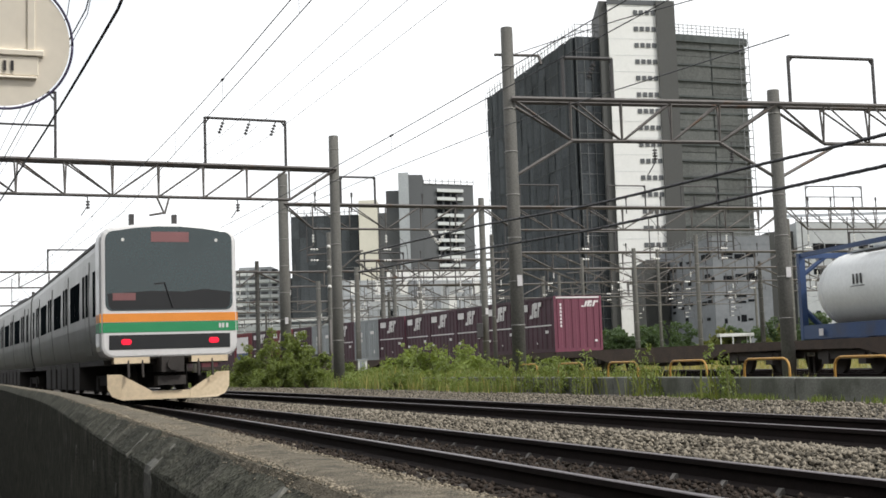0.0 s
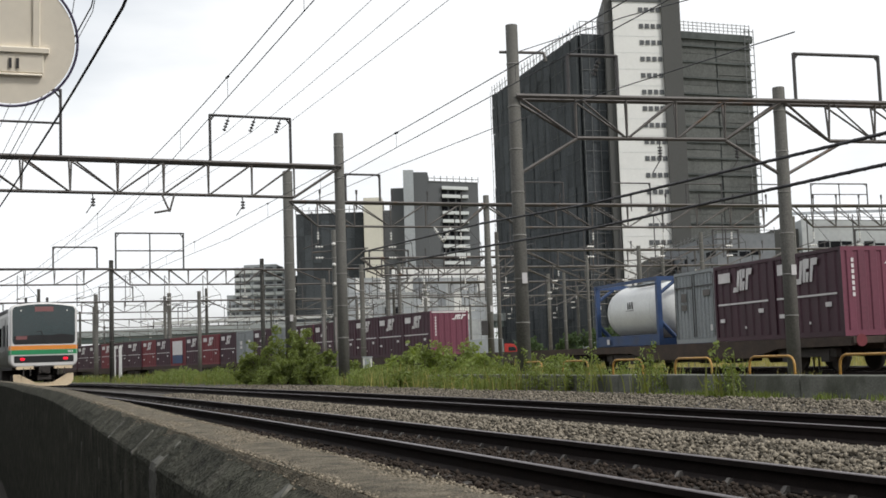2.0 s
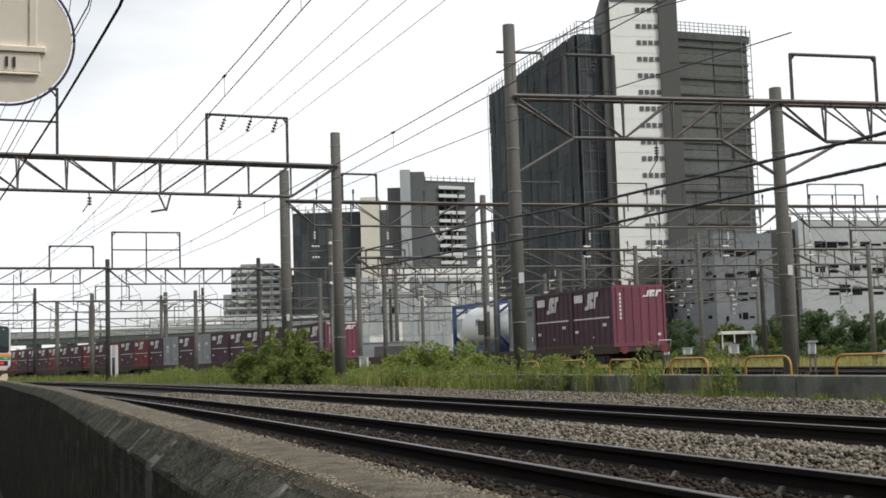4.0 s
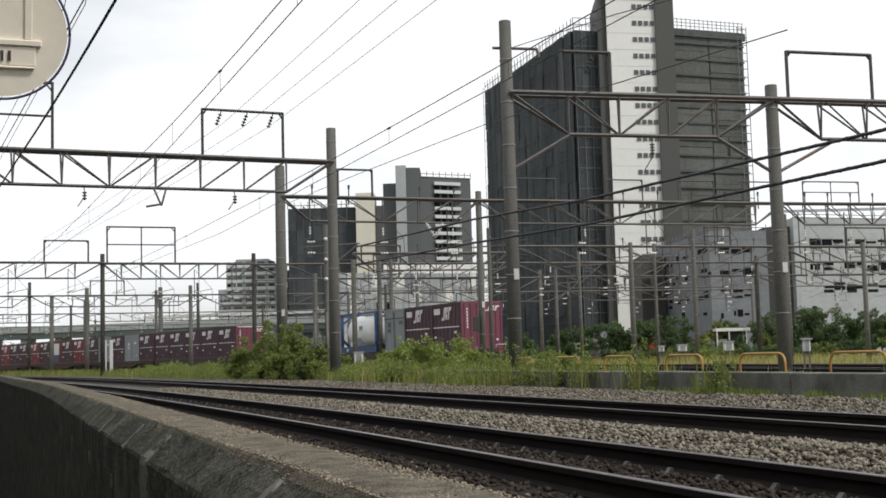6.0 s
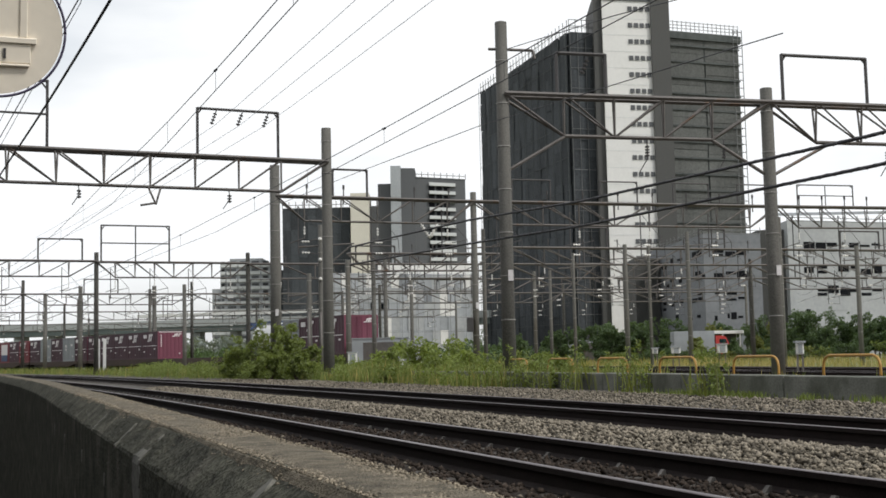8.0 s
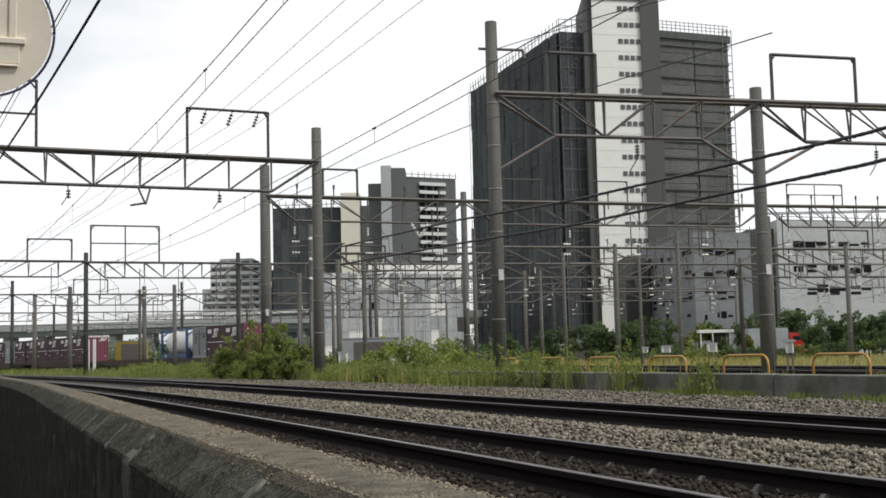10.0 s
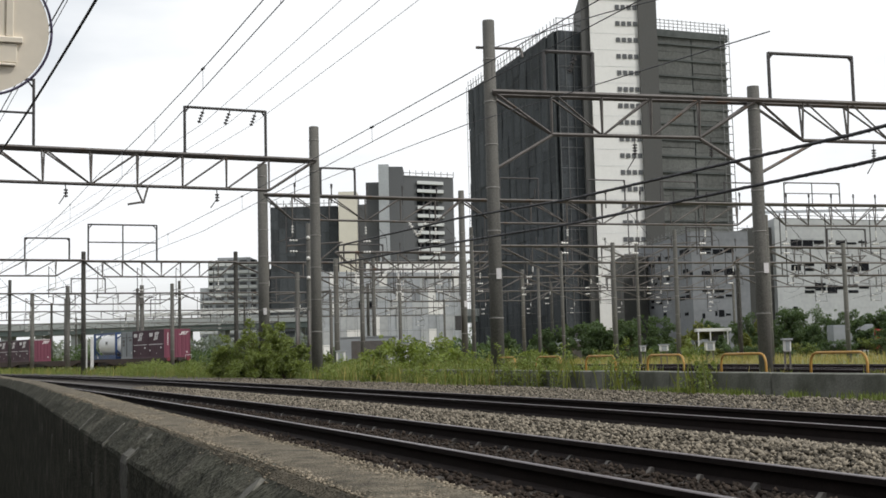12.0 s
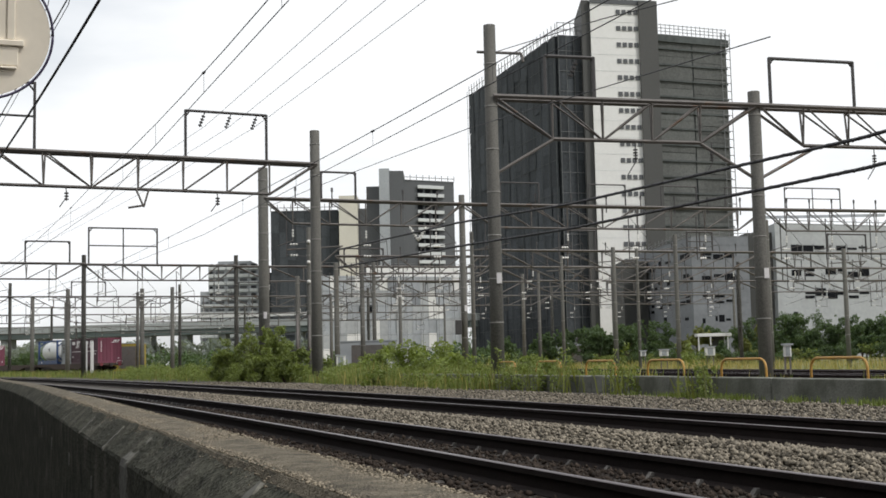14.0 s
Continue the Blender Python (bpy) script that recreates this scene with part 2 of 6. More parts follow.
# ---- mesh helpers ----
def box(bm, x0, x1, y0, y1, z0, z1, m=None):
    v = [bm.verts.new(m @ Vector(c) if m else c) for c in ((x0, y0, z0), (x1, y0, z0), (x1, y1, z0), (x0, y1, z0), (x0, y0, z1), (x1, y0, z1), (x1, y1, z1), (x0, y1, z1))]
    for f in ((3, 2, 1, 0), (4, 5, 6, 7), (0, 1, 5, 4), (1, 2, 6, 5), (2, 3, 7, 6), (3, 0, 4, 7)):
        bm.faces.new([v[i] for i in f])
    return v


def bar(bm, a, b, r, n=6, r2=None, caps=True):
    """A round bar from a to b."""
    a, b = Vector(a), Vector(b)
    q = (b - a).to_track_quat("Z", "Y").to_matrix()
    rings = []
    for c, rr in ((a, r), (b, r if r2 is None else r2)):
        rings.append([bm.verts.new(c + q @ Vector((rr * math.cos(2 * math.pi * i / n), rr * math.sin(2 * math.pi * i / n), 0))) for i in range(n)])
    for i in range(n):
        f = bm.faces.new((rings[0][i], rings[0][(i + 1) % n], rings[1][(i + 1) % n], rings[1][i]))
        f.smooth = n > 6
    if caps:
        bm.faces.new(rings[0][::-1]); bm.faces.new(rings[1])


def bent(bm, pts, r, n=6):
    """A round tube through several points."""
    pts = [Vector(p) for p in pts]
    rings = []
    for i, p in enumerate(pts):
        d = (pts[min(i + 1, len(pts) - 1)] - pts[max(i - 1, 0)]).normalized()
        q = d.to_track_quat("Z", "Y").to_matrix()
        rings.append([bm.verts.new(p + q @ Vector((r * math.cos(2 * math.pi * k / n), r * math.sin(2 * math.pi * k / n), 0))) for k in range(n)])
    for a, b in zip(rings, rings[1:]):
        best = min(range(n), key=lambda o: sum((a[k].co - b[(k + o) % n].co).length for k in range(n)))
        for k in range(n):
            f = bm.faces.new((a[k], a[(k + 1) % n], b[(k + 1 + best) % n], b[(k + best) % n])); f.smooth = True
    bm.faces.new(rings[0][::-1]); bm.faces.new(rings[-1])


def loft(bm, sections, smooth=False, caps=True):
    rings = [[bm.verts.new(p) for p in s] for s in sections]
    n = len(rings[0])
    for a, b in zip(rings, rings[1:]):
        for i in range(n):
            f = bm.faces.new((a[i], a[(i + 1) % n], b[(i + 1) % n], b[i])); f.smooth = smooth
    if caps:
        bm.faces.new(rings[0][::-1]); bm.faces.new(rings[-1])


def ribbed(bm, a, b, r, sheds=3, core=0.4, n=8):
    """A round core from a to b with wider sheds along it, as one closed form."""
    a, b = Vector(a), Vector(b)
    q = (b - a).to_track_quat("Z", "Y").to_matrix()
    rows = [(0.0, core)]
    for k in range(sheds):
        c = (k + 0.5) / sheds; h = 0.22 / sheds
        rows += [(c - h * 1.4, core), (c - h, 1.0), (c + h, 1.0), (c + h * 1.4, core)]
    rows.append((1.0, core))
    loft(bm, [[a.lerp(b, u) + q @ Vector((r * k * math.cos(2 * math.pi * i / n), r * k * math.sin(2 * math.pi * i / n), 0)) for i in range(n)] for u, k in rows])


def done(bm, name, mat):
    bmesh.ops.recalc_face_normals(bm, faces=bm.faces)
    me = bpy.data.meshes.new(name)
    bm.to_mesh(me); bm.free()
    me.materials.append(mat)
    return me


def part(name, bm, mat, parent, label=""):
    ob = new(name, done(bm, name, mat))
    ob.parent = parent
    return tagged(ob, label)


def thing(name, label, category, m=None, group="", kind=""):
    ob = new(name)
    if m:
        ob.matrix_basis = m
    return tagged(ob, label, category, group, kind)


def solid(name, bm, mat, label, category="", group="", kind=""):
    return tagged(new(name, done(bm, name, mat)), label, category, group, kind)


def piece(name, me, parent, m):
    ob = new(name, me)
    ob.parent = parent
    ob.matrix_basis = m
    return ob


def scatter(name, mat, base_v, base_f, places, jitter=0.0):
    """One mesh of many copies of a small form; places: rows of x, y, z, scale, turn, height factor."""
    rng = np.random.default_rng(len(places))
    base_v, base_f = np.array(base_v, float), np.array(base_f, int)
    P = np.array(places, float)
    n, k = len(P), len(base_v)
    v = np.repeat(base_v[None], n, 0)
    if jitter:
        v = v * (1 + rng.uniform(-jitter, jitter, (n, k, 3)))
        v = v + rng.uniform(-jitter, jitter, (n, k, 3)) * 0.35
    c, s = np.cos(P[:, 4])[:, None], np.sin(P[:, 4])[:, None]
    x, y, zz = v[..., 0], v[..., 1], v[..., 2]
    tilt = rng.uniform(-0.5, 0.5, (n, 1)) if jitter else 0
    y, zz = y * np.cos(tilt) - zz * np.sin(tilt), y * np.sin(tilt) + zz * np.cos(tilt)
    out = np.stack([x * c - y * s, x * s + y * c, zz * P[:, 5][:, None]], -1) * P[:, 3][:, None, None] + P[:, None, :3]
    faces = (base_f[None] + (np.arange(n) * k)[:, None, None]).reshape(-1, base_f.shape[1])
    me = bpy.data.meshes.new(name)
    nf, w = faces.shape
    me.vertices.add(n * k); me.vertices.foreach_set("co", out.reshape(-1).astype(np.float32))
    me.loops.add(nf * w); me.loops.foreach_set("vertex_index", faces.reshape(-1).astype(np.int32))
    me.polygons.add(nf); me.polygons.foreach_set("loop_start", np.arange(0, nf * w, w, dtype=np.int32))
    me.update(calc_edges=True); me.validate()
    me.materials.append(mat)
    return new(name, me)


ICO = bmesh.new(); bmesh.ops.create_icosphere(ICO, subdivisions=1, radius=1)
ICO_V = [tuple(v.co) for v in ICO.verts]; ICO_F = [[v.index for v in f.verts] for f in ICO.faces]; ICO.free()


OCT_V = [(1, 0, 0), (-1, 0, 0), (0, 1, 0), (0, -1, 0), (0, 0, 1), (0, 0, -1)]
OCT_F = [(0, 2, 4), (2, 1, 4), (1, 3, 4), (3, 0, 4), (2, 0, 5), (1, 2, 5), (3, 1, 5), (0, 3, 5)]


# ---- plan of the lines ----
PSI, BEND = 0.3628, 0.001443        # heading of the passenger lines, left of +y, and how it turns
NEAR, FAR = 3.85, 7.60              # track centres, to the right of the camera


def line(s, off, z=0.0):
    """A point of the passenger lines: s metres along, off metres to the right of the camera."""
    o = off - 0.5 * BEND * s * s
    return Vector((-s * math.sin(PSI) + o * math.cos(PSI), s * math.cos(PSI) + o * math.sin(PSI), z))


def wall_line(s, off, z=0.0):
    """The trackside wall runs straight beside the camera and then turns in with the lines."""
    w = min(max((s - 8) / 9, 0.0), 1.0)
    return line(s, off + 0.5 * BEND * s * s * (1 - w * w * (3 - 2 * w)), z)


FREIGHT = {}
_x, _y, _step = 8.547, 44.828, 0.5
for way in (1, -1):
    x, y = _x, _y
    for i in range(0, 800):
        s = i * _step * way
        u = min(s, 105.0)
        th = max(0.3017 + 0.006196 * u - 0.0000279 * u * u, 0.08)
        FREIGHT[round(s / _step)] = (x, y, th)
        x, y = x - math.sin(th) * _step * way, y + math.cos(th) * _step * way


def freight(s, off=0.0, z=0.0):
    i = math.floor(s / _step); w = s / _step - i
    a, b = FREIGHT[i], FREIGHT[i + 1]
    x, y, th = (a[k] * (1 - w) + b[k] * w for k in range(3))
    return Vector((x + off * math.cos(th), y + off * math.sin(th), z))


def freight_pose(s, reach=6.5, off=0.0):
    """Pose of a wagon whose middle stands at s: y forwards."""
    a, b = freight(s - reach, off), freight(s + reach, off)
    return pose(*((a + b) / 2), 0, 0, math.degrees(math.atan2(-(b - a).x, (b - a).y)))


# ---- ground ----
def ground():
    bm = bmesh.new()
    R = 2600

    def spot(s, o, z):
        if s <= 250:
            return (wall_line if o < 1 else line)(s, o, z)
        a, b = line(249, o, z), line(250, o, z)
        return b + (b - a) * (s - 250)
    offs = [(-R, -1.6), (-300, -1.6), (-60, -1.6), (-12, -1.6), (-3, -1.6), (0.36, -1.6), (0.46, -0.42), (6, -0.42), (20, -0.42), (50, -0.42), (120, -0.42), (400, -0.42), (R, -0.42)]
    lengths = [-300, -120, -60, -30, -15, -5, 5, 15, 25, 35, 45, 55, 70, 85, 100, 130, 170, 210, 250, 500, R]
    g = [[bm.verts.new(spot(s, o, z)) for o, z in offs] for s in lengths]
    for a, b in zip(g, g[1:]):
        for i in range(len(offs) - 1):
            bm.faces.new((a[i], a[i + 1], b[i + 1], b[i]))
    solid("ground", bm, FIELD, "flat dry grassy soil of a railway yard", "ground", kind="structure")


ground()


def strip(name, mat, at, s0, s1, step, profile, label, category="ground"):
    """A long strip of ground with a cross profile (off, z), following a line."""
    bm = bmesh.new()
    rows = []
    s = s0
    while s <= s1:
        rows.append([bm.verts.new(at(s, o, z + 0.02 * noise.noise(Vector((s * 0.8, o * 3, 0))))) for o, z in profile])
        s += step
    for a, b in zip(rows, rows[1:]):
        for i in range(len(profile) - 1):
            bm.faces.new((a[i], a[i + 1], b[i + 1], b[i])).smooth = True
    return solid(name, bm, mat, label, category, kind="structure")


strip("ballast", BED, line, -14, 290, 1.0, [(0.44, -0.412), (1.0, -0.40), (1.6, -0.33), (2.6, -0.22), (3.0, -0.20), (4.7, -0.20), (5.2, -0.14), (5.75, -0.08), (6.2, -0.14), (6.7, -0.20), (8.5, -0.20), (9.2, -0.15), (10.0, -0.10), (11.0, -0.08), (11.9, -0.05)], "grey crushed stone ballast under two railway tracks", "ballast")
strip("soil_bank", DIRT, line, -10, 120, 2.0, [(11.6, -0.07), (12.4, -0.06), (15.5, -0.06), (18.0, -0.12), (20.0, -0.41)], "bare brown soil behind a low wall", "soil")
strip("track_zone", TRACKBED, line, -13, 180, 1.0, [(2.25, -0.245), (2.70, -0.160), (3.0, -0.150), (3.4, -0.150), (4.3, -0.150), (4.7, -0.150), (4.98, -0.160), (5.08, -0.20)], "rust-dark ballast between the rails, shade in its colour", "ballast")
strip("track_zone", TRACKBED, line, -13, 180, 1.0, [(6.35, -0.20), (6.48, -0.160), (6.8, -0.150), (7.2, -0.150), (8.0, -0.150), (8.4, -0.150), (8.72, -0.160), (8.9, -0.22)], "rust-dark ballast between the rails, shade in its colour", "ballast")
strip("yard_ballast", RUSTBED, freight, -40, 230, 2.0, [(-2.6, -0.42), (-2.0, -0.17), (5.8, -0.17), (6.4, -0.42)], "dull ballast under the freight tracks", "ballast")


RAIL_SEC = [(-0.064, -0.153), (0.064, -0.153), (0.064, -0.142), (0.010, -0.118), (0.009, -0.050), (0.033, -0.038), (0.033, -0.004), (-0.033, -0.004), (-0.033, -0.038), (-0.009, -0.050), (-0.010, -0.118), (-0.064, -0.142)]


def track(name, at, centre, s0, s1, step, sleepers, label):
    tr = thing(name, label, "railway track", kind="structure")
    for side in (-0.565, 0.565):
        n = int((s1 - s0) / step)
        bm = bmesh.new()
        loft(bm, [[at(s0 + i * step, centre + side + u, w) for u, w in RAIL_SEC] for i in range(n + 1)])
        rail = part("rail", bm, RAIL_SIDE, tr)
        bm = bmesh.new()
        loft(bm, [[at(s0 + i * step, centre + side + u, w) for u, w in ((-0.024, -0.004), (0.024, -0.004), (0.020, 0.0), (-0.020, 0.0))] for i in range(n + 1)])
        part("rail_head", bm, RAIL_TOP, rail, "polished running surface")
    bm = bmesh.new()
    loft(bm, [[(x, y * w, z) for y, z in ((-0.12, -0.22), (0.12, -0.22), (0.09, 0.0), (-0.09, 0.0))] for x, w in ((-1.0, 1.0), (-0.5, 1.0), (0, 0.8), (0.5, 1.0), (1.0, 1.0))])
    me = done(bm, "sleeper", SLEEPER)
    bm = bmesh.new()
    for x, k in ((-0.475, -1), (0.475, 1), (0.655, -1)):
        loft(bm, [[(x - 0.028, y, 0.0), (x + 0.028, y, 0.0), (x + 0.026 * k, y, 0.040), (x + 0.008 * k, y, 0.040)][::k] for y in (-0.02, 0.02)])
    clips = done(bm, "rail_clips", CLIP)
    s = sleepers[0]
    while s < sleepers[1]:
        a, b = at(s, centre), at(s + 0.3, centre)
        sl = piece("sleeper", me, tr, pose(a.x, a.y, -0.149, 0, 0, math.degrees(math.atan2(-(b - a).x, (b - a).y))))
        if s < 60:
            piece("rail_clips", clips, sl, Matrix())
        s += 0.6
    return tr


track("railway_track", line, NEAR, -14, 282, 1.0, (-1, 85), "straight railway track of rusty rails on concrete sleepers")
track("railway_track", line, FAR, -14, 282, 1.0, (2, 85), "second railway track of rusty rails on concrete sleepers")
track("freight_track", freight, 0.0, -38, 225, 1.0, (-25, 60), "curving freight track in a weedy yard")
track("freight_track", freight, 4.0, -38, 225, 1.0, (-25, 30), "curving freight track in a weedy yard")


def stones():
    """Loose stones: pale ones on the shoulders, dark ones with painted shade beside the rails."""
    rng = np.random.default_rng(4)
    pale, dark = [], []
    for lo, hi, s0, s1, n in ((4.72, 6.65, 3, 38, 52000), (8.55, 11.35, 6, 50, 42000), (1.1, 3.2, 2.2, 18, 20000), (3.40, 4.30, 2.5, 24, 8000), (7.15, 8.05, 5, 30, 5000)):
        off = rng.uniform(lo, hi, n); s = s0 + (s1 - s0) * rng.uniform(0, 1, n) ** 1.5
        for o, d in zip(off, s):
            if abs(o - 5.75) < 1.1:
                zz = -0.165 + 0.09 * max(0, 1 - abs(o - 5.75) / 1.0)
            elif o > 8.5:
                zz = -0.19 + 0.045 * min(o - 8.3, 2.4)
            elif o < 3.3:
                zz = -0.165 - 0.09 * max(0, 2.7 - o)
            else:
                zz = -0.16
            p = line(d, o, zz + rng.uniform(-0.01, 0.035))
            near = min(abs(o - NEAR), abs(o - FAR))
            (dark if near + rng.normal(0, 0.12) < 1.05 or (o < 3.2 and rng.random() < 0.55) else pale).append((*p, rng.uniform(0.012, 0.031), rng.uniform(0, 6.28), rng.uniform(0.6, 1.0)))
    tagged(scatter("ballast_stones", STONE, OCT_V, OCT_F, pale, 0.55), "loose sharp grey-brown ballast stones", "stones", kind="stuff")
    tagged(scatter("dark_stones", DARKSTONE, OCT_V, OCT_F, dark, 0.45), "rust-dark ballast stones beside the rails, shade in their colour", "stones", kind="stuff")


stones()


# ---- the old wall beside the camera ----
def boundary_wall():
    w = thing("wall_trackside", "old dark stained concrete wall with pale coping", "wall", kind="structure")
    prof = [(0.31, -1.5), (0.515, -1.5), (0.515, 0.53), (0.505, 0.545), (0.388, 0.545), (0.378, 0.542), (0.345, 0.5125), (0.314, 0.481), (0.31, 0.4725), (0.31, 0.2)]
    stops = [-12 + i * 0.5 for i in range(18)] + [-3 + i * 0.1 for i in range(220)] + [19 + i * 1.5 for i in range(90)]
    bm = bmesh.new()
    secs = []
    for s in stops:
        sec = []
        for j, (o, z) in enumerate(prof):
            k = 0.006 if 1 < j < 8 else 0
            sec.append(wall_line(s, o + k * noise.noise(Vector((s * 5, j * 1.7, 0))), z + k * noise.noise(Vector((s * 4.1, j * 0.9, 5)))))
        secs.append(sec)
    loft(bm, secs)
    part("wall_body", bm, WALL, w)
    bm = bmesh.new()
    rows = []
    for s in stops:
        rows.append([bm.verts.new(wall_line(s, o + 0.007 * noise.noise(Vector((s * 3.8, o * 18, 2))), z + 0.003 * noise.noise(Vector((s * 3.4, o * 22, 9))))) for o, z in ((0.372, 0.534), (0.382, 0.546), (0.40, 0.5495), (0.43, 0.5505), (0.475, 0.5505), (0.506, 0.549), (0.518, 0.535))])
    for a, b in zip(rows, rows[1:]):
        for i in range(6):
            bm.faces.new((a[i], a[i + 1], b[i + 1], b[i]))
    part("coping", bm, WALL_TOP, w, "rough pale aggregate coping")
    rng = random.Random(5)
    # lime runs down the sloping edge and the face: place, lowest and highest point, half width
    for s, low, high, half in ((1.31, 0.2, 0.53, 0.012), (1.7, 0.44, 0.535, 0.02), (2.87, 0.478, 0.535, 0.02), (2.92, 0.30, 0.500, 0.10), (3.45, 0.47, 0.535, 0.014), (4.3, 0.475, 0.53, 0.02), (3.8, 0.335, 0.375, 0.014), (4.8, 0.33, 0.38, 0.014), (6.0, 0.32, 0.375, 0.018), (7.0, 0.32, 0.38, 0.018)):
        bm = bmesh.new()
        secs = []
        for i in range(13):
            u = i / 12; z = high + (low - high) * u
            wd = half * (1 - 0.55 * u) * rng.uniform(0.8, 1.15) * min(1, 0.4 + 3 * u); sh = half * rng.uniform(-0.12, 0.12)
            o = (0.314 + (z - 0.481) if z > 0.481 else 0.31) - 0.003
            secs.append([wall_line(s + sh - wd, o, z), wall_line(s + sh + wd, o, z), wall_line(s + sh + wd, o + 0.01, z - 0.005), wall_line(s + sh - wd, o + 0.01, z - 0.005)])
        loft(bm, secs)
        part("lime_streak", bm, STREAK, w, "pale lime streak")
    # crumbs of aggregate in the coping and on the sloping edge
    rng2 = np.random.default_rng(12)
    grit = []
    for i in range(26000):
        s = 0.6 + 6 * rng2.random() ** 1.8; o = rng2.uniform(0.315, 0.515)
        z = 0.549 if o > 0.382 else 0.545 - (0.382 - o)
        if o < 0.382 and rng2.random() < 0.7:
            continue
        grit.append((*wall_line(s, o, z), rng2.uniform(0.001, 0.0027), rng2.uniform(0, 6.28), rng2.uniform(0.5, 0.9)))
    g = scatter("coping_grit", WALL_GRIT, ICO_V, ICO_F, grit, 0.35)
    g.parent = w
    tagged(g, "loose aggregate grit of the worn coping", kind="stuff")


boundary_wall()


def verge():
    bm = bmesh.new()
    rows = [[bm.verts.new(wall_line(s, o, -1.45 + 0.03 * noise.noise(Vector((s, o, 1))))) for o in (-14, -6, -2, 0, 0.36)] for s in range(-14, 60, 2)]
    for a, b in zip(rows, rows[1:]):
        for i in range(4):
            bm.faces.new((a[i], a[i + 1], b[i + 1], b[i]))
    solid("road", bm, DIRT, "dark lane below the trackside wall", "road", kind="structure")


def lane_blocks():
    """Plain unseen house walls added across the lane, which shut off the sky on that side."""
    w = thing("wall_lane", "unseen plain dark blocks added along a lane to cut skylight", "wall", kind="structure")
    # the lower blocks farther on darken what the train side reflects
    for i, h in enumerate((7.5, 9.0, 6.8, 8.5, 9.5, 5.0, 4.6, 4.2, 4.8, 4.4, 5.0, 4.3, 4.7, 4.4)):
        s = -26 + 12.5 * i
        bm = bmesh.new()
        loft(bm, [[line(s, -4.2, z), line(s + 12, -4.2, z), line(s + 12, -11, z), line(s, -11, z)] for z in (-1.5, h)])
        part("unseen_block", bm, GREYWALL, w)


lane_blocks()


def blocks_behind():
    """A plain far row added unseen behind the camera; closes the place, darkens windscreen reflections."""
    w = thing("wall_behind", "unseen far row of dark blocks added for windscreen reflections", "wall", kind="structure")
    for i, h in enumerate((5, 4, 6, 4.5, 5.5, 4, 6.5, 5, 4.5, 5.5, 4, 5)):
        a = side_point(-75 - 2 * (i % 3), -70 + 14 * i)
        bm = bmesh.new(); box(bm, -6.6, 6.6, -5, 5, -1.7, h)
        ob = part("unseen_block", bm, GREYWALL, w)
        ob.matrix_basis = pose(a.x, a.y, 0, 0, 0, math.degrees(PSI))


def side_point(s, o):
    return Vector((-s * math.sin(PSI) + o * math.cos(PSI), s * math.cos(PSI) + o * math.sin(PSI), 0))


blocks_behind()


def low_wall():
    w = thing("wall_low", "low grey concrete retaining wall with weeds", "wall", kind="structure")
    bm = bmesh.new()
    box(bm, -0.14, 0.14, 0, 2.98, -0.5, 0.28)
    bmesh.ops.bevel(bm, geom=[e for e in bm.edges], offset=0.015, segments=1, affect="EDGES")
    me = done(bm, "wall_block", CONCRETE)
    for i in range(10):
        s = 4.0 + 3.0 * i
        a = Vector((-s * math.sin(PSI) + 11.6 * math.cos(PSI), s * math.cos(PSI) + 11.6 * math.sin(PSI), 0))
        piece("wall_block", me, w, pose(a.x, a.y, 0.004 * (i % 3), 0, 0, math.degrees(PSI)))


low_wall()


# ---- overhead line structures ----
def post(parent, x, y, top, r=0.175, base=-0.5):
    bm = bmesh.new()
    n = 16
    secs = []
    for z, k in ((base, 1.14), (top * 0.5, 1.07), (top - 0.02, 1.0), (top, 0.97)):
        secs.append([(x + r * k * math.cos(2 * math.pi * i / n), y + r * k * math.sin(2 * math.pi * i / n), z) for i in range(n)])
    loft(bm, secs, smooth=True)
    p = part("post", bm, POLE, parent, "round weathered concrete post")
    for z in np.arange(1.6, top, 1.15):
        bm = bmesh.new(); bar(bm, (x, y, z - 0.015), (x, y, z + 0.015), r * (1.14 - 0.14 * z / top) + 0.012, 16)
        part("band", bm, BAND, p)
    return p


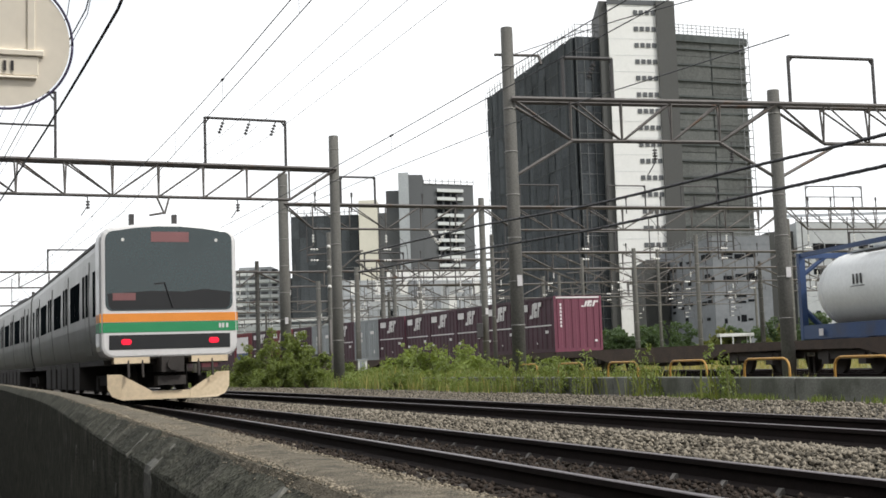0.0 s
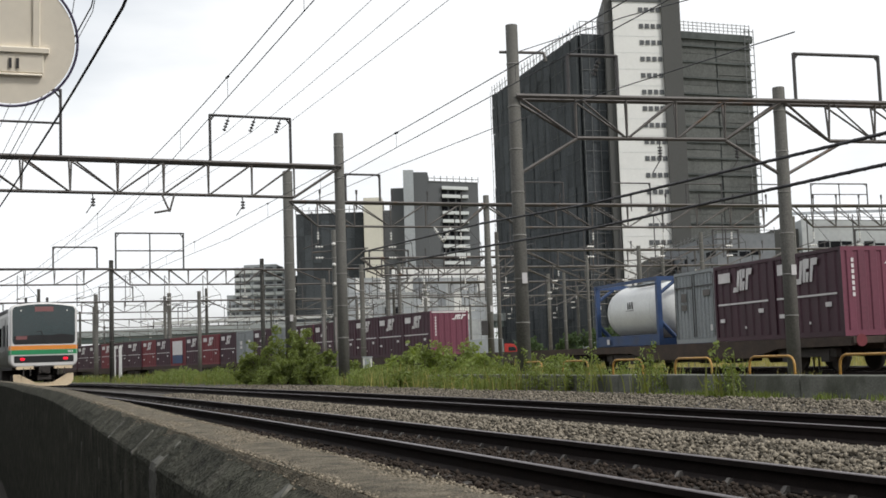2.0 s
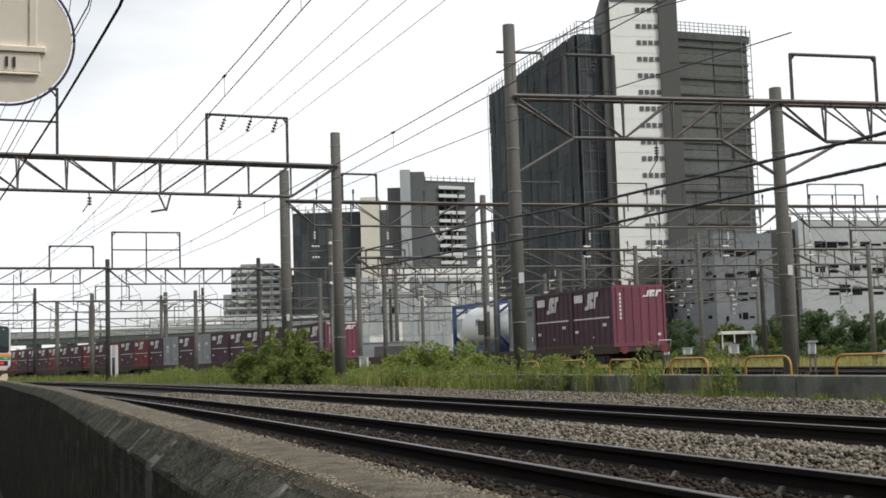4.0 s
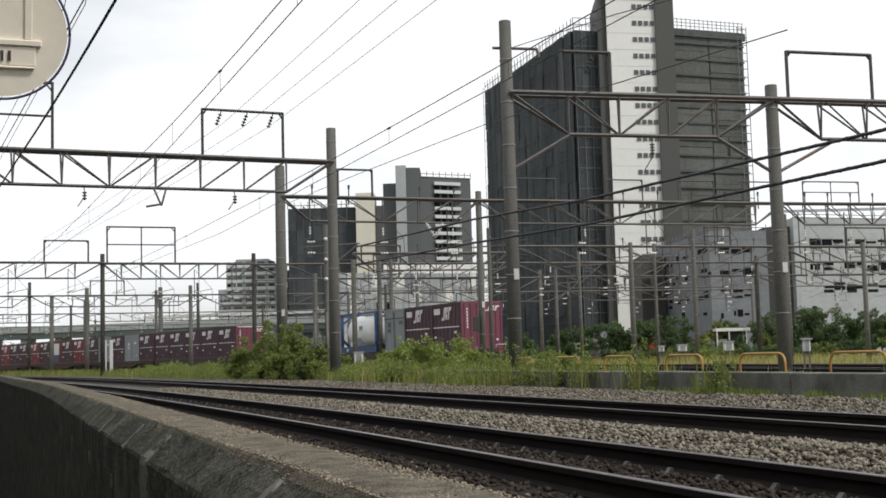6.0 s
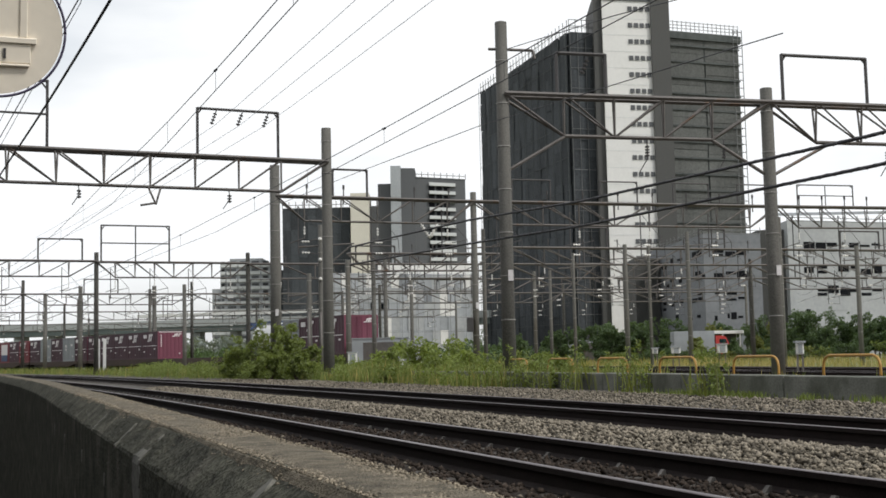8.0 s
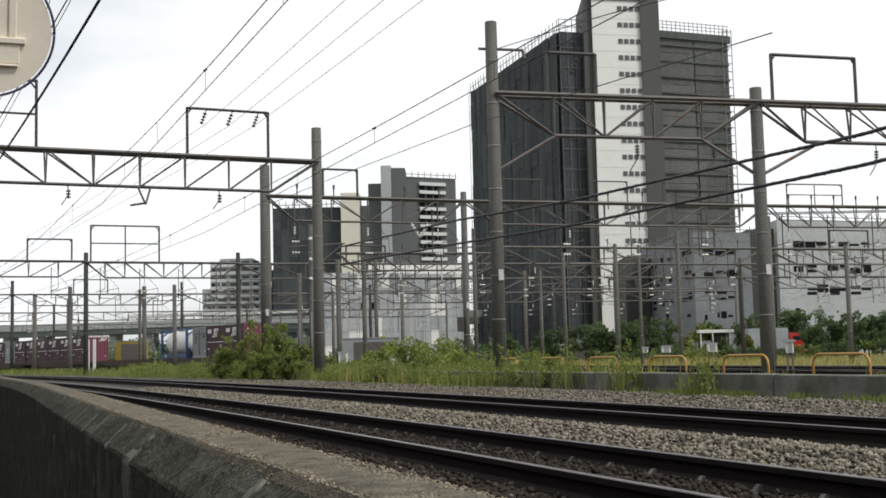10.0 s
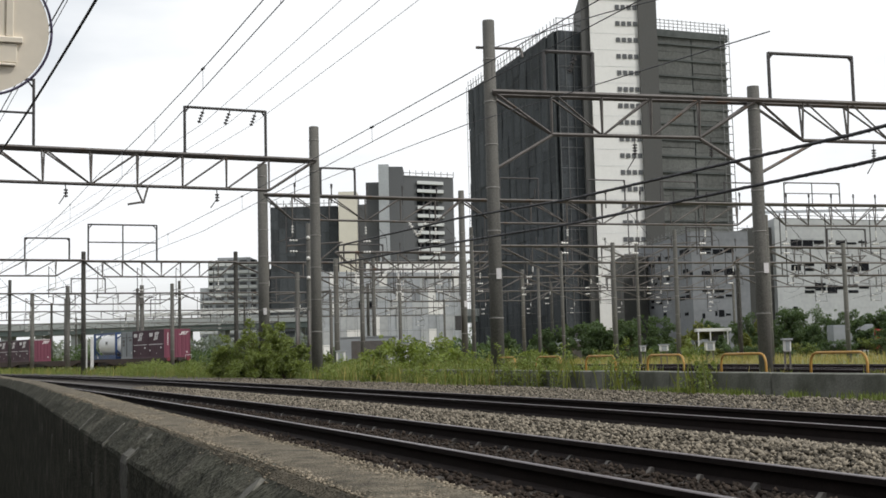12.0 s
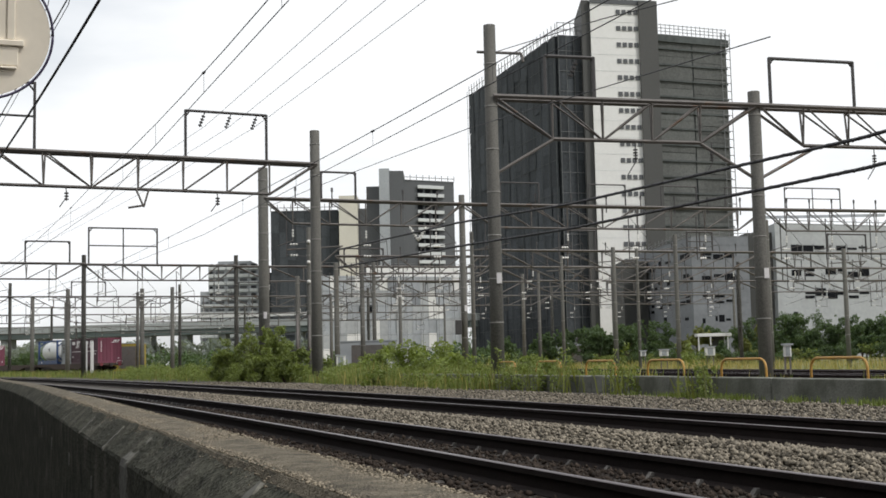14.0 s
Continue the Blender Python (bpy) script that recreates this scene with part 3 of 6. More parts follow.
def truss(parent, a, b, z, deep=1.08, panels=8, ends=0.12, r=0.045, drop=0):
    """A three-chord lattice beam from a to b (x, y), its two upper chords at z; the lower chord is drawn in from the ends."""
    a, b = Vector((*a, z)), Vector((*b, z))
    d = b - a; n = Vector((-d.y, d.x, 0)).normalized() * 0.22; u0 = d.normalized() * 0.07
    low = Vector((0, 0, -deep))
    for k in (-1, 1):
        bm = bmesh.new(); bar(bm, a + n * k, b + n * k, r * 1.3, 4)
        part("upper_chord", bm, STEEL, parent)
        bm = bmesh.new(); bar(bm, a + n * k, a + d * ends + low, r * 0.9, 4)
        part("end_brace", bm, STEEL, parent)
        bm = bmesh.new(); bar(bm, b + n * k, b - d * ends + low, r * 0.9, 4)
        part("end_brace", bm, STEEL, parent)
    bm = bmesh.new(); bar(bm, a + d * ends + low, b - d * ends + low, r * 1.1, 4)
    part("lower_chord", bm, STEEL, parent)
    for i in range(panels + 1):
        u = ends + (1 - 2 * ends) * i / panels
        foot = a + d * u + low
        for k in (-1, 1):
            bm = bmesh.new(); bar(bm, foot, a + d * u + n * k + u0 * k, r * 0.62, 4)
            part("strut", bm, STEEL, parent)
        if i < panels:
            v = ends + (1 - 2 * ends) * (i + 1) / panels
            for k in (-1, 1):
                bm = bmesh.new()
                if i >= panels / 2 - 0.5:
                    bar(bm, foot, a + d * v + n * k, r * 0.62, 4)
                else:
                    bar(bm, a + d * v + low, a + d * u + n * k, r * 0.62, 4)
                part("diagonal", bm, STEEL, parent)
        if drop and a.x + b.x > -16:
            p = a + d * (u + 0.02) + n
            bm = bmesh.new(); bar(bm, p - Vector((0, 0, 0.25)), p + Vector((0, 0, 0.42)), 0.03, 5); bar(bm, p + Vector((0, 0, 0.42)), p + Vector((0, 0, 0.60)), 0.05, 6)
            part("pin_post", bm, DARKSTEEL, parent)
        if drop and i % drop == 0:
            bm = bmesh.new()
            bar(bm, foot, foot - Vector((0.0, 0, 0.75)), 0.018, 5)
            bar(bm, foot - Vector((0, 0, 0.75)), foot + Vector((-0.7, 0.3, -0.95)), 0.022, 5)
            arm = part("drop_arm", bm, STEEL, parent)
            bm = bmesh.new()
            ribbed(bm, foot - Vector((0, 0, 0.24)), foot - Vector((0, 0, 0.60)), 0.045)
            part("insulator", bm, PORCELAIN, arm, "white porcelain insulator")
            # a longer drop tube with a steady arm, its insulators and a stay
            top = a + d * (u - 0.03) + Vector((0, 0, -deep * 0.4)); end = top - Vector((0, 0, 2.1))
            bm = bmesh.new()
            bar(bm, top, end, 0.028, 5)
            bar(bm, end + Vector((0, 0, 0.5)), end + Vector((1.15, 0.35, 0.75)), 0.02, 5); bar(bm, end + Vector((0, 0, 0.1)), end + Vector((1.2, 0.35, 0.0)), 0.02, 5)
            bar(bm, end + Vector((1.15, 0.35, 0.75)), end + Vector((1.2, 0.35, 0.0)), 0.014, 4); bar(bm, top, end + Vector((1.15, 0.35, 0.75)), 0.012, 4)
            tube = part("drop_tube", bm, DARKSTEEL, parent)
            for p in (end + Vector((0.3, 0.09, 0.56)), end + Vector((0.3, 0.09, 0.08))):
                bm = bmesh.new()
                ribbed(bm, p - Vector((0.17, 0.05, 0)), p + Vector((0.17, 0.05, 0)), 0.048)
                part("insulator", bm, PORCELAIN, tube, "white porcelain insulator")


def portal(parent, a, b, z, high, mid=False, drops=0, r=0.05):
    """A small goalpost frame on a beam, with hanging insulators."""
    bm = bmesh.new()
    a, b = Vector((*a, z)), Vector((*b, z)); up = Vector((0, 0, high))
    bar(bm, a, a + up, r, 6); bar(bm, b, b + up, r, 6); bar(bm, a + up * 0.985, b + up * 0.985, r, 6)
    for p, q in ((a, b), (b, a)):
        bar(bm, p + up * 0.86, p + up + (q - p) * 0.06, r * 0.6, 4)
    if mid:
        c = (a + b) / 2
        bar(bm, c, c + up, r * 0.8, 6); bar(bm, a + up * 0.5, b + up * 0.5, r * 0.8, 6)
    p = part("portal_frame", bm, DARKSTEEL, parent)
    for i in range(drops):
        u = (i + 0.75) / (drops + 0.1)
        c = a + (b - a) * u + up
        bm = bmesh.new()
        e = c + Vector((-0.22, 0.05, -0.55))
        bar(bm, c, c.lerp(e, 0.3), 0.02, 5); ribbed(bm, c.lerp(e, 0.25), e, 0.07, 4, 0.3)
        part("insulator", bm, DARKSTEEL, p)


def cross(t, a, b):
    return (a[0] + (b[0] - a[0]) * t, a[1] + (b[1] - a[1]) * t)


def gantries():
    grp = "overhead line gantries"
    # spanning the freight side
    g = thing("catenary_gantry", "concrete posts carrying a rusty steel lattice beam", "gantry", group=grp)
    A, B, B2 = (1.37, 32.0), (8.90, 34.0), (17.5, 36.4)
    post(g, *A, 9.57, 0.16); post(g, *B, 8.03, 0.17); post(g, *B2, 8.03, 0.17)
    truss(g, A, B, 7.6, 1.08, 3, 0.22, 0.05); truss(g, B, B2, 7.6, 1.08, 4, 0.17, 0.05)
    portal(g, (2.86, 32.4), (4.23, 32.77), 7.62, 1.2, drops=1)
    portal(g, (9.42, 34.15), (12.05, 34.9), 7.62, 1.42)
    for x, y in ((5.34, 33.05), (7.57, 33.65), (12.6, 35.05)):
        bm = bmesh.new()
        bar(bm, (x, y, 6.54), (x, y, 5.95), 0.015, 5); bar(bm, (x, y, 5.95), (x - 0.22, y, 5.6), 0.015, 5)
        ribbed(bm, (x, y, 6.32), (x, y, 6.0), 0.065, 4, 0.3)
        part("hanging_insulator", bm, DARKSTEEL, g)
    for P, Q in ((A, B), (B, A), (B, B2)):
        d = Vector((Q[0] - P[0], Q[1] - P[1], 0))
        bm = bmesh.new(); bar(bm, (P[0], P[1], 5.5), Vector((P[0], P[1], 6.5)) + d * 0.22, 0.05, 6)
        part("knee_brace", bm, STEEL, g)
    bm = bmesh.new()
    bar(bm, (A[0] - 0.35, A[1], 8.85), (A[0] + 0.85, A[1] + 0.2, 8.83), 0.04, 6); bar(bm, (A[0] + 0.85, A[1] + 0.2, 8.83), (A[0] + 0.9, A[1] + 0.2, 8.6), 0.04, 6)
    part("bracket", bm, STEEL, g)
    # over the passenger lines
    g = thing("catenary_gantry", "concrete post and long lattice beam over two tracks", "gantry", group=grp)
    C, L = (-4.56, 43.5), (-17.4, 37.6)
    post(g, *C, 9.0, 0.175); post(g, *L, 9.0, 0.175)
    truss(g, L, C, 7.75, 1.12, 7, 0.12, 0.05)
    portal(g, (-8.82, 41.57), (-6.20, 42.78), 7.78, 1.70, drops=3)
    portal(g, (-17.2, 37.8), (-13.35, 39.5), 7.78, 2.3, mid=True, drops=0)
    bm = bmesh.new()
    for x, y in ((-9.95, 41.0), (-10.35, 40.8)):
        bar(bm, (x, y, 6.65), (-10.1, 40.9, 6.03), 0.035, 6)
    bar(bm, (-10.1, 40.9, 6.08), (-10.6, 40.8, 6.0), 0.04, 6)
    part("pull_off_arm", bm, STEEL, g)
    for x, y in ((-12.44, 39.9), (-7.83, 42.0)):
        bm = bmesh.new()
        bar(bm, (x, y, 6.65), (x + 0.05, y, 6.3), 0.02, 5); bar(bm, (x + 0.05, y, 6.3), (x - 0.2, y, 5.95), 0.018, 5)
        ribbed(bm, (x + 0.03, y, 6.46), (x + 0.03, y, 6.16), 0.075, 3, 0.3)
        part("hanging_insulator", bm, DARKSTEEL, g)
    # the next one, over the yard
    g = thing("catenary_gantry", "posts with a long lattice beam across yard tracks", "gantry", group=grp)
    D, E, F, H = (-7.70, 52.0), (0.9, 55.5), (16.1, 60.3), (27.0, 63.4)
    post(g, *D, 9.05, 0.21); post(g, *E, 8.15, 0.135); post(g, *F, 7.2, 0.12); post(g, *H, 8.1, 0.13)
    truss(g, D, E, 7.72, 1.05, 4, 0.14, 0.045, 2); truss(g, E, F, 7.72, 1.05, 7, 0.1, 0.045, 2); truss(g, F, H, 7.72, 1.05, 7, 0.1, 0.045, 2)
    bm = bmesh.new(); box(bm, E[0] - 0.42, E[0] - 0.12, E[1] - 0.36, E[1] - 0.10, 1.75, 2.4)
    bmesh.ops.bevel(bm, geom=list(bm.edges), offset=0.02, segments=1, affect="EDGES")
    part("switch_box", bm, DARKSTEEL, g, "dark switch box on a post")
    portal(g, cross(0.28, D, E), cross(0.45, D, E), 7.75, 1.25)
    for u in (0.12, 0.40, 0.64, 0.86):
        portal(g, cross(u, E, F), cross(u + 0.12, E, F), 7.75, 1.05, r=0.035)
    portal(g, cross(0.1, F, H), cross(0.38, F, H), 7.75, 1.1, mid=True, r=0.035)
    # farther ones
    for x0, y0, x1, y1, zt, tops, frames in (
            (-38.0, 76.0, -24.3, 82.0, 7.6, (8.2, 8.2), ((0.748, 0.938, 1.45, False),)),
            (-24.3, 82.0, -14.7, 86.0, 7.55, (8.2, 8.3), ((0.03, 0.47, 2.5, True),)),
            (-14.7, 86.0, 4.0, 92.0, 7.5, (8.3, 8.0), ((0.4, 0.55, 1.3, False),)),
            (4.0, 92.0, 24.0, 99.0, 7.5, (8.0, 8.0), ((0.2, 0.3, 1.3, False), (0.6, 0.7, 1.3, False))),
            (24.0, 99.0, 46.0, 106.0, 7.5, (8.0, 8.0), ((0.2, 0.3, 1.3, False), (0.6, 0.7, 1.3, False))),
            (-6.5, 73.5, 3.5, 76.5, 7.0, (6.6, 7.3), ()),
            (3.5, 76.5, 21.75, 82.7, 7.4, (7.3, 7.9), ((0.25, 0.35, 1.3, False), (0.7, 0.8, 1.3, True))),
            (21.75, 82.7, 42.0, 90.0, 7.4, (7.9, 7.9), ((0.25, 0.4, 1.3, False),)),
            (-10.5, 101.0, 7.0, 108.0, 7.3, (7.9, 7.9), ((0.3, 0.45, 1.3, False),)),
            (7.0, 108.0, 28.0, 116.0, 7.4, (8.0, 8.0), ((0.2, 0.3, 1.3, False), (0.6, 0.75, 1.3, False))),
            (28.0, 116.0, 52.0, 124.0, 7.4, (8.0, 8.0), ((0.2, 0.3, 1.3, False),)),
            (-53.0, 110.0, -41.05, 115.0, 7.4, (8.7, 8.7), ((0.5, 0.7, 1.4, False),)),
            (-41.05, 115.0, -26.3, 121.0, 7.4, (8.7, 8.6), ((0.35, 0.55, 1.4, False),)),
            (-26.3, 121.0, -8.0, 128.0, 7.4, (8.6, 8.3), ((0.3, 0.5, 1.4, False),)),
            (-8.0, 128.0, 12.0, 136.0, 7.4, (8.3, 8.3), ((0.3, 0.45, 1.4, False),)),
            (12.0, 136.0, 34.0, 143.0, 7.4, (8.3, 8.3), ((0.3, 0.45, 1.4, False),)),
            (-70.0, 146.0, -50.0, 155.0, 7.3, (8.4, 8.4), ((0.3, 0.5, 1.4, False),)),
            (-50.0, 155.0, -26.9, 164.0, 7.3, (8.4, 8.4), ((0.5, 0.65, 1.4, False),)),
            (-26.9, 164.0, 0.0, 174.0, 7.3, (8.4, 8.4), ((0.5, 0.65, 1.4, False),)),
            (-95.0, 190.0, -62.0, 205.0, 7.3, (8.4, 8.4), ((0.5, 0.65, 1.4, False),)),
            (-62.0, 205.0, -30.0, 220.0, 7.3, (8.4, 8.4), ((0.5, 0.65, 1.4, False),))):
        g = thing("catenary_gantry", "distant posts with a thin lattice beam", "gantry", group=grp)
        post(g, x0, y0, tops[0], 0.145); post(g, x1, y1, tops[1], 0.145)
        truss(g, (x0, y0), (x1, y1), zt, 1.05, 6, 0.12, 0.05, 2)
        for u, v, hh, mid in frames:
            portal(g, cross(u, (x0, y0), (x1, y1)), cross(v, (x0, y0), (x1, y1)), zt + 0.05, hh, mid, r=0.06)
    # lone posts
    for x, y, top, r in ((10.5, 75, 7.3, 0.13), (11.95, 75, 7.2, 0.09), (14.35, 75, 8.0, 0.13), (24.75, 75, 6.9, 0.13), (-5.53, 50, 6.2, 0.10), (-6.02, 50, 4.2, 0.09), (-5.05, 75, 6.6, 0.13), (-4.5, 78, 7.0, 0.12), (1.35, 57, 6.6, 0.09), (-3.2, 88, 6.2, 0.12), (-9.3, 100, 5.9, 0.12), (5.6, 72, 5.6, 0.09), (7.0, 72, 6.6, 0.09), (-29.8, 120, 8.2, 0.2), (-36.5, 118, 8.2, 0.2), (-44, 130, 8.3, 0.2), (-21.9, 98, 6.9, 0.15), (-31.5, 125, 8.2, 0.15), (-46, 148, 8.6, 0.2)):
        g = thing("catenary_post", "slender weathered concrete post standing in the yard", "post", group="yard posts")
        post(g, x, y, top, r)
        bm = bmesh.new()
        bar(bm, (x - 0.9, y, top - 0.9), (x + 1.4, y, top - 0.8), 0.035, 5); bar(bm, (x, y, top - 1.9), (x + 1.3, y, top - 0.85), 0.035, 5)
        part("bracket_arm", bm, STEEL, g)


gantries()


def wire(name, pts, r, mat, label, sag=0.0):
    bm = bmesh.new()
    pts = [Vector(p) for p in pts]
    out = []
    for a, b in zip(pts, pts[1:]):
        for i in range(12):
            u = i / 12
            out.append(a.lerp(b, u) - Vector((0, 0, 4 * sag * u * (1 - u))))
    out.append(pts[-1])
    bent(bm, out, r, 5)
    return solid(name, bm, mat, label, "cable", group="overhead wires")


def wires():
    # contact and carrying wires over the passenger lines
    for off, low, high, sag in ((NEAR, 5.38, 6.25, 0.55), (FAR, 4.92, 5.42, 0.22)):
        sup = [-6, 37 if off == NEAR else 40, 80, 122, 165]
        wire("contact_wire", [line(s, off + 0.33, low) for s in sup], 0.008, WIRE, "thin dark contact wire over a track")
        wire("carrying_wire", [line(s, off + 0.33, high) for s in sup], 0.009, WIRE, "dark carrying wire with hangers", sag)
        bm = bmesh.new()
        for a, b in zip(sup, sup[1:]):
            for i in range(1, 8):
                u = i / 8; s = a + (b - a) * u
                p, q = line(a, off + 0.33, high).lerp(line(b, off + 0.33, high), u), line(a, off + 0.33, low).lerp(line(b, off + 0.33, low), u)
                p.z -= 4 * sag * u * (1 - u)
                bar(bm, q, p, 0.004, 4)
                if i % 2:
                    bar(bm, p - Vector((0.03, -0.06, 0)), p + Vector((0.03, -0.06, 0)), 0.022, 6)
        tagged(solid("wire_hangers", bm, WIRE, "thin vertical hangers between the wires", "cable", kind="stuff"))
    for off in (8.06, 8.89, 9.74):
        wire("feeder_wire", [line(s, off + 0.35, 8.9) for s in (-4, 42)] + [line(84, off - 0.6, 9.0)], 0.0075, PALEWIRE, "thin pale feeder wire hung from a portal", 0.15)
    # heavy bundled cables along the posts
    def side(s, o, z):
        return Vector((-s * math.sin(PSI) + o * math.cos(PSI), s * math.cos(PSI) + o * math.sin(PSI), z))
    for rows in (((6, 3.95), (14.5, 3.82), (24, 4.05), (31, 4.4), (43, 4.75)), ((6, 3.5), (14.5, 3.36), (24, 3.5), (31, 3.75), (43, 4.1))):
        pts = [side(s, 12.2, z) for s, z in rows]
        cable = wire("feeder_cable", pts, 0.030, WIRE, "thick black cable bundle with spiral lashing")
        bm = bmesh.new()
        out = []
        for a, b in zip(pts, pts[1:]):
            n = int((b - a).length / 0.05)
            d = (b - a).normalized(); u = d.cross(Vector((0, 0, 1))).normalized(); v = u.cross(d)
            for k in range(n):
                w = (a.y + (b - a).y * k / n) * 18
                out.append(a.lerp(b, k / n) + u * (0.028 * math.cos(w)) + v * (0.028 * math.sin(w)))
        bent(bm, out, 0.009, 4)
        part("lashing", bm, DARKSTEEL, cable)
    for pts in (((5.2, 18.7, 5.6), (0.73, 30.5, 6.5), (-3.54, 41.7, 7.0), (-7.4, 52, 7.4)), ((4.27, 21.15, 6.95), (3.26, 23.8, 7.37), (1.4, 29.5, 8.2))):
        wire("feeder_wire", pts, 0.011, WIRE, "thin dark feeder wire")
    # contact and carrying wires of the yard tracks, from beam to beam
    for pts in (((-3.6, 53.6), (-2.0, 75.0), (-5.5, 89.0), (-17, 124)), ((3.4, 56.4), (9.0, 78.4), (10.5, 94.5), (8, 134)), ((7.6, 57.7), (14.5, 80.3), (16.5, 96.5), (15, 112)), ((11.6, 59.0), (19.5, 82.0), (21.5, 98.1), (22, 114)), ((18.6, 61.0), (27.5, 84.8), (30, 101), (33, 118)), ((22.8, 62.2), (33.0, 86.8), (37, 103), (40, 120))):
        wire("contact_wire", [(x, y, 5.05) for x, y in pts], 0.009, WIRE, "thin dark contact wire over a yard track")
        wire("carrying_wire", [(x, y, 6.0) for x, y in pts], 0.010, WIRE, "sagging carrying wire over a yard track", 0.5)
    wire("service_cable", [(-0.9, 7.0, 5.6), (-4.55, 16.0, 5.6), (-10.2, 27.9, 5.6), (-17, 42, 5.7)], 0.022, WIRE, "black service cable crossing the sky", 0.05)
    for k in (0.75, 1.25, 1.8):
        wire("service_cable", [(-1.2 - 0.55 * k, 7.0, 5.6), (-4.55 - 0.55 * k, 16.0, 5.55), (-10.2 - 0.6 * k, 27.9, 5.55), (-17 - 0.6 * k, 42, 5.6)], 0.006, PALEWIRE, "thin pale service wire crossing the sky")
    wire("service_cable", [(-1.45, 7.0, 5.75), (-4.98, 16.0, 5.62), (-10.75, 27.9, 5.6), (-17.6, 42, 5.7)], 0.010, WIRE, "thin service cable crossing the sky")


wires()
# ---- passenger train ----
def bogie(parent, y, gauge=0.565, wheel=0.43):
    bm = bmesh.new()
    for x in (-0.95, 0.95):
        box(bm, x - 0.09, x + 0.09, y - 1.55, y + 1.55, 0.42, 0.66)
        for dy in (-1.05, 1.05):
            box(bm, x - 0.13, x + 0.13, y + dy - 0.2, y + dy + 0.2, 0.28, 0.6)
    box(bm, -0.95, 0.95, y - 0.3, y + 0.3, 0.45, 0.7)
    b = part("bogie", bm, UNDER, parent)
    for dy in (-1.05, 1.05):
        for x in (-gauge, gauge):
            bm = bmesh.new()
            bar(bm, (x - 0.065, y + dy, wheel), (x + 0.065, y + dy, wheel), wheel, 20)
            part("wheel", bm, UNDER, b)
    return b


def rounded(w, z0, z1, y, r, n=5):
    """A rounded outline in x and z at y."""
    pts = []
    for cx, cz, a0 in ((w - r, z1 - r, 0), (-w + r, z1 - r, 90), (-w + r, z0 + r, 180), (w - r, z0 + r, 270)):
        for i in range(n):
            a = radians(a0 + 90 * i / (n - 1))
            pts.append((cx + r * math.cos(a), y, cz + r * math.sin(a)))
    return pts


def arched(w, z0, z1, y, r):
    """A rounded outline whose top bows like a carriage roof."""
    pts = [(x, y, z - 0.13 * (x / w) ** 2 if z > (z0 + z1) / 2 else z) for x, y, z in rounded(w, z0, z1, y, r)]
    top = [((w - r) * k, y, z1 - 0.13 * ((w - r) * k / w) ** 2) for k in (0.6, 0.2, -0.2, -0.6)]
    return pts[:5] + top + pts[5:]


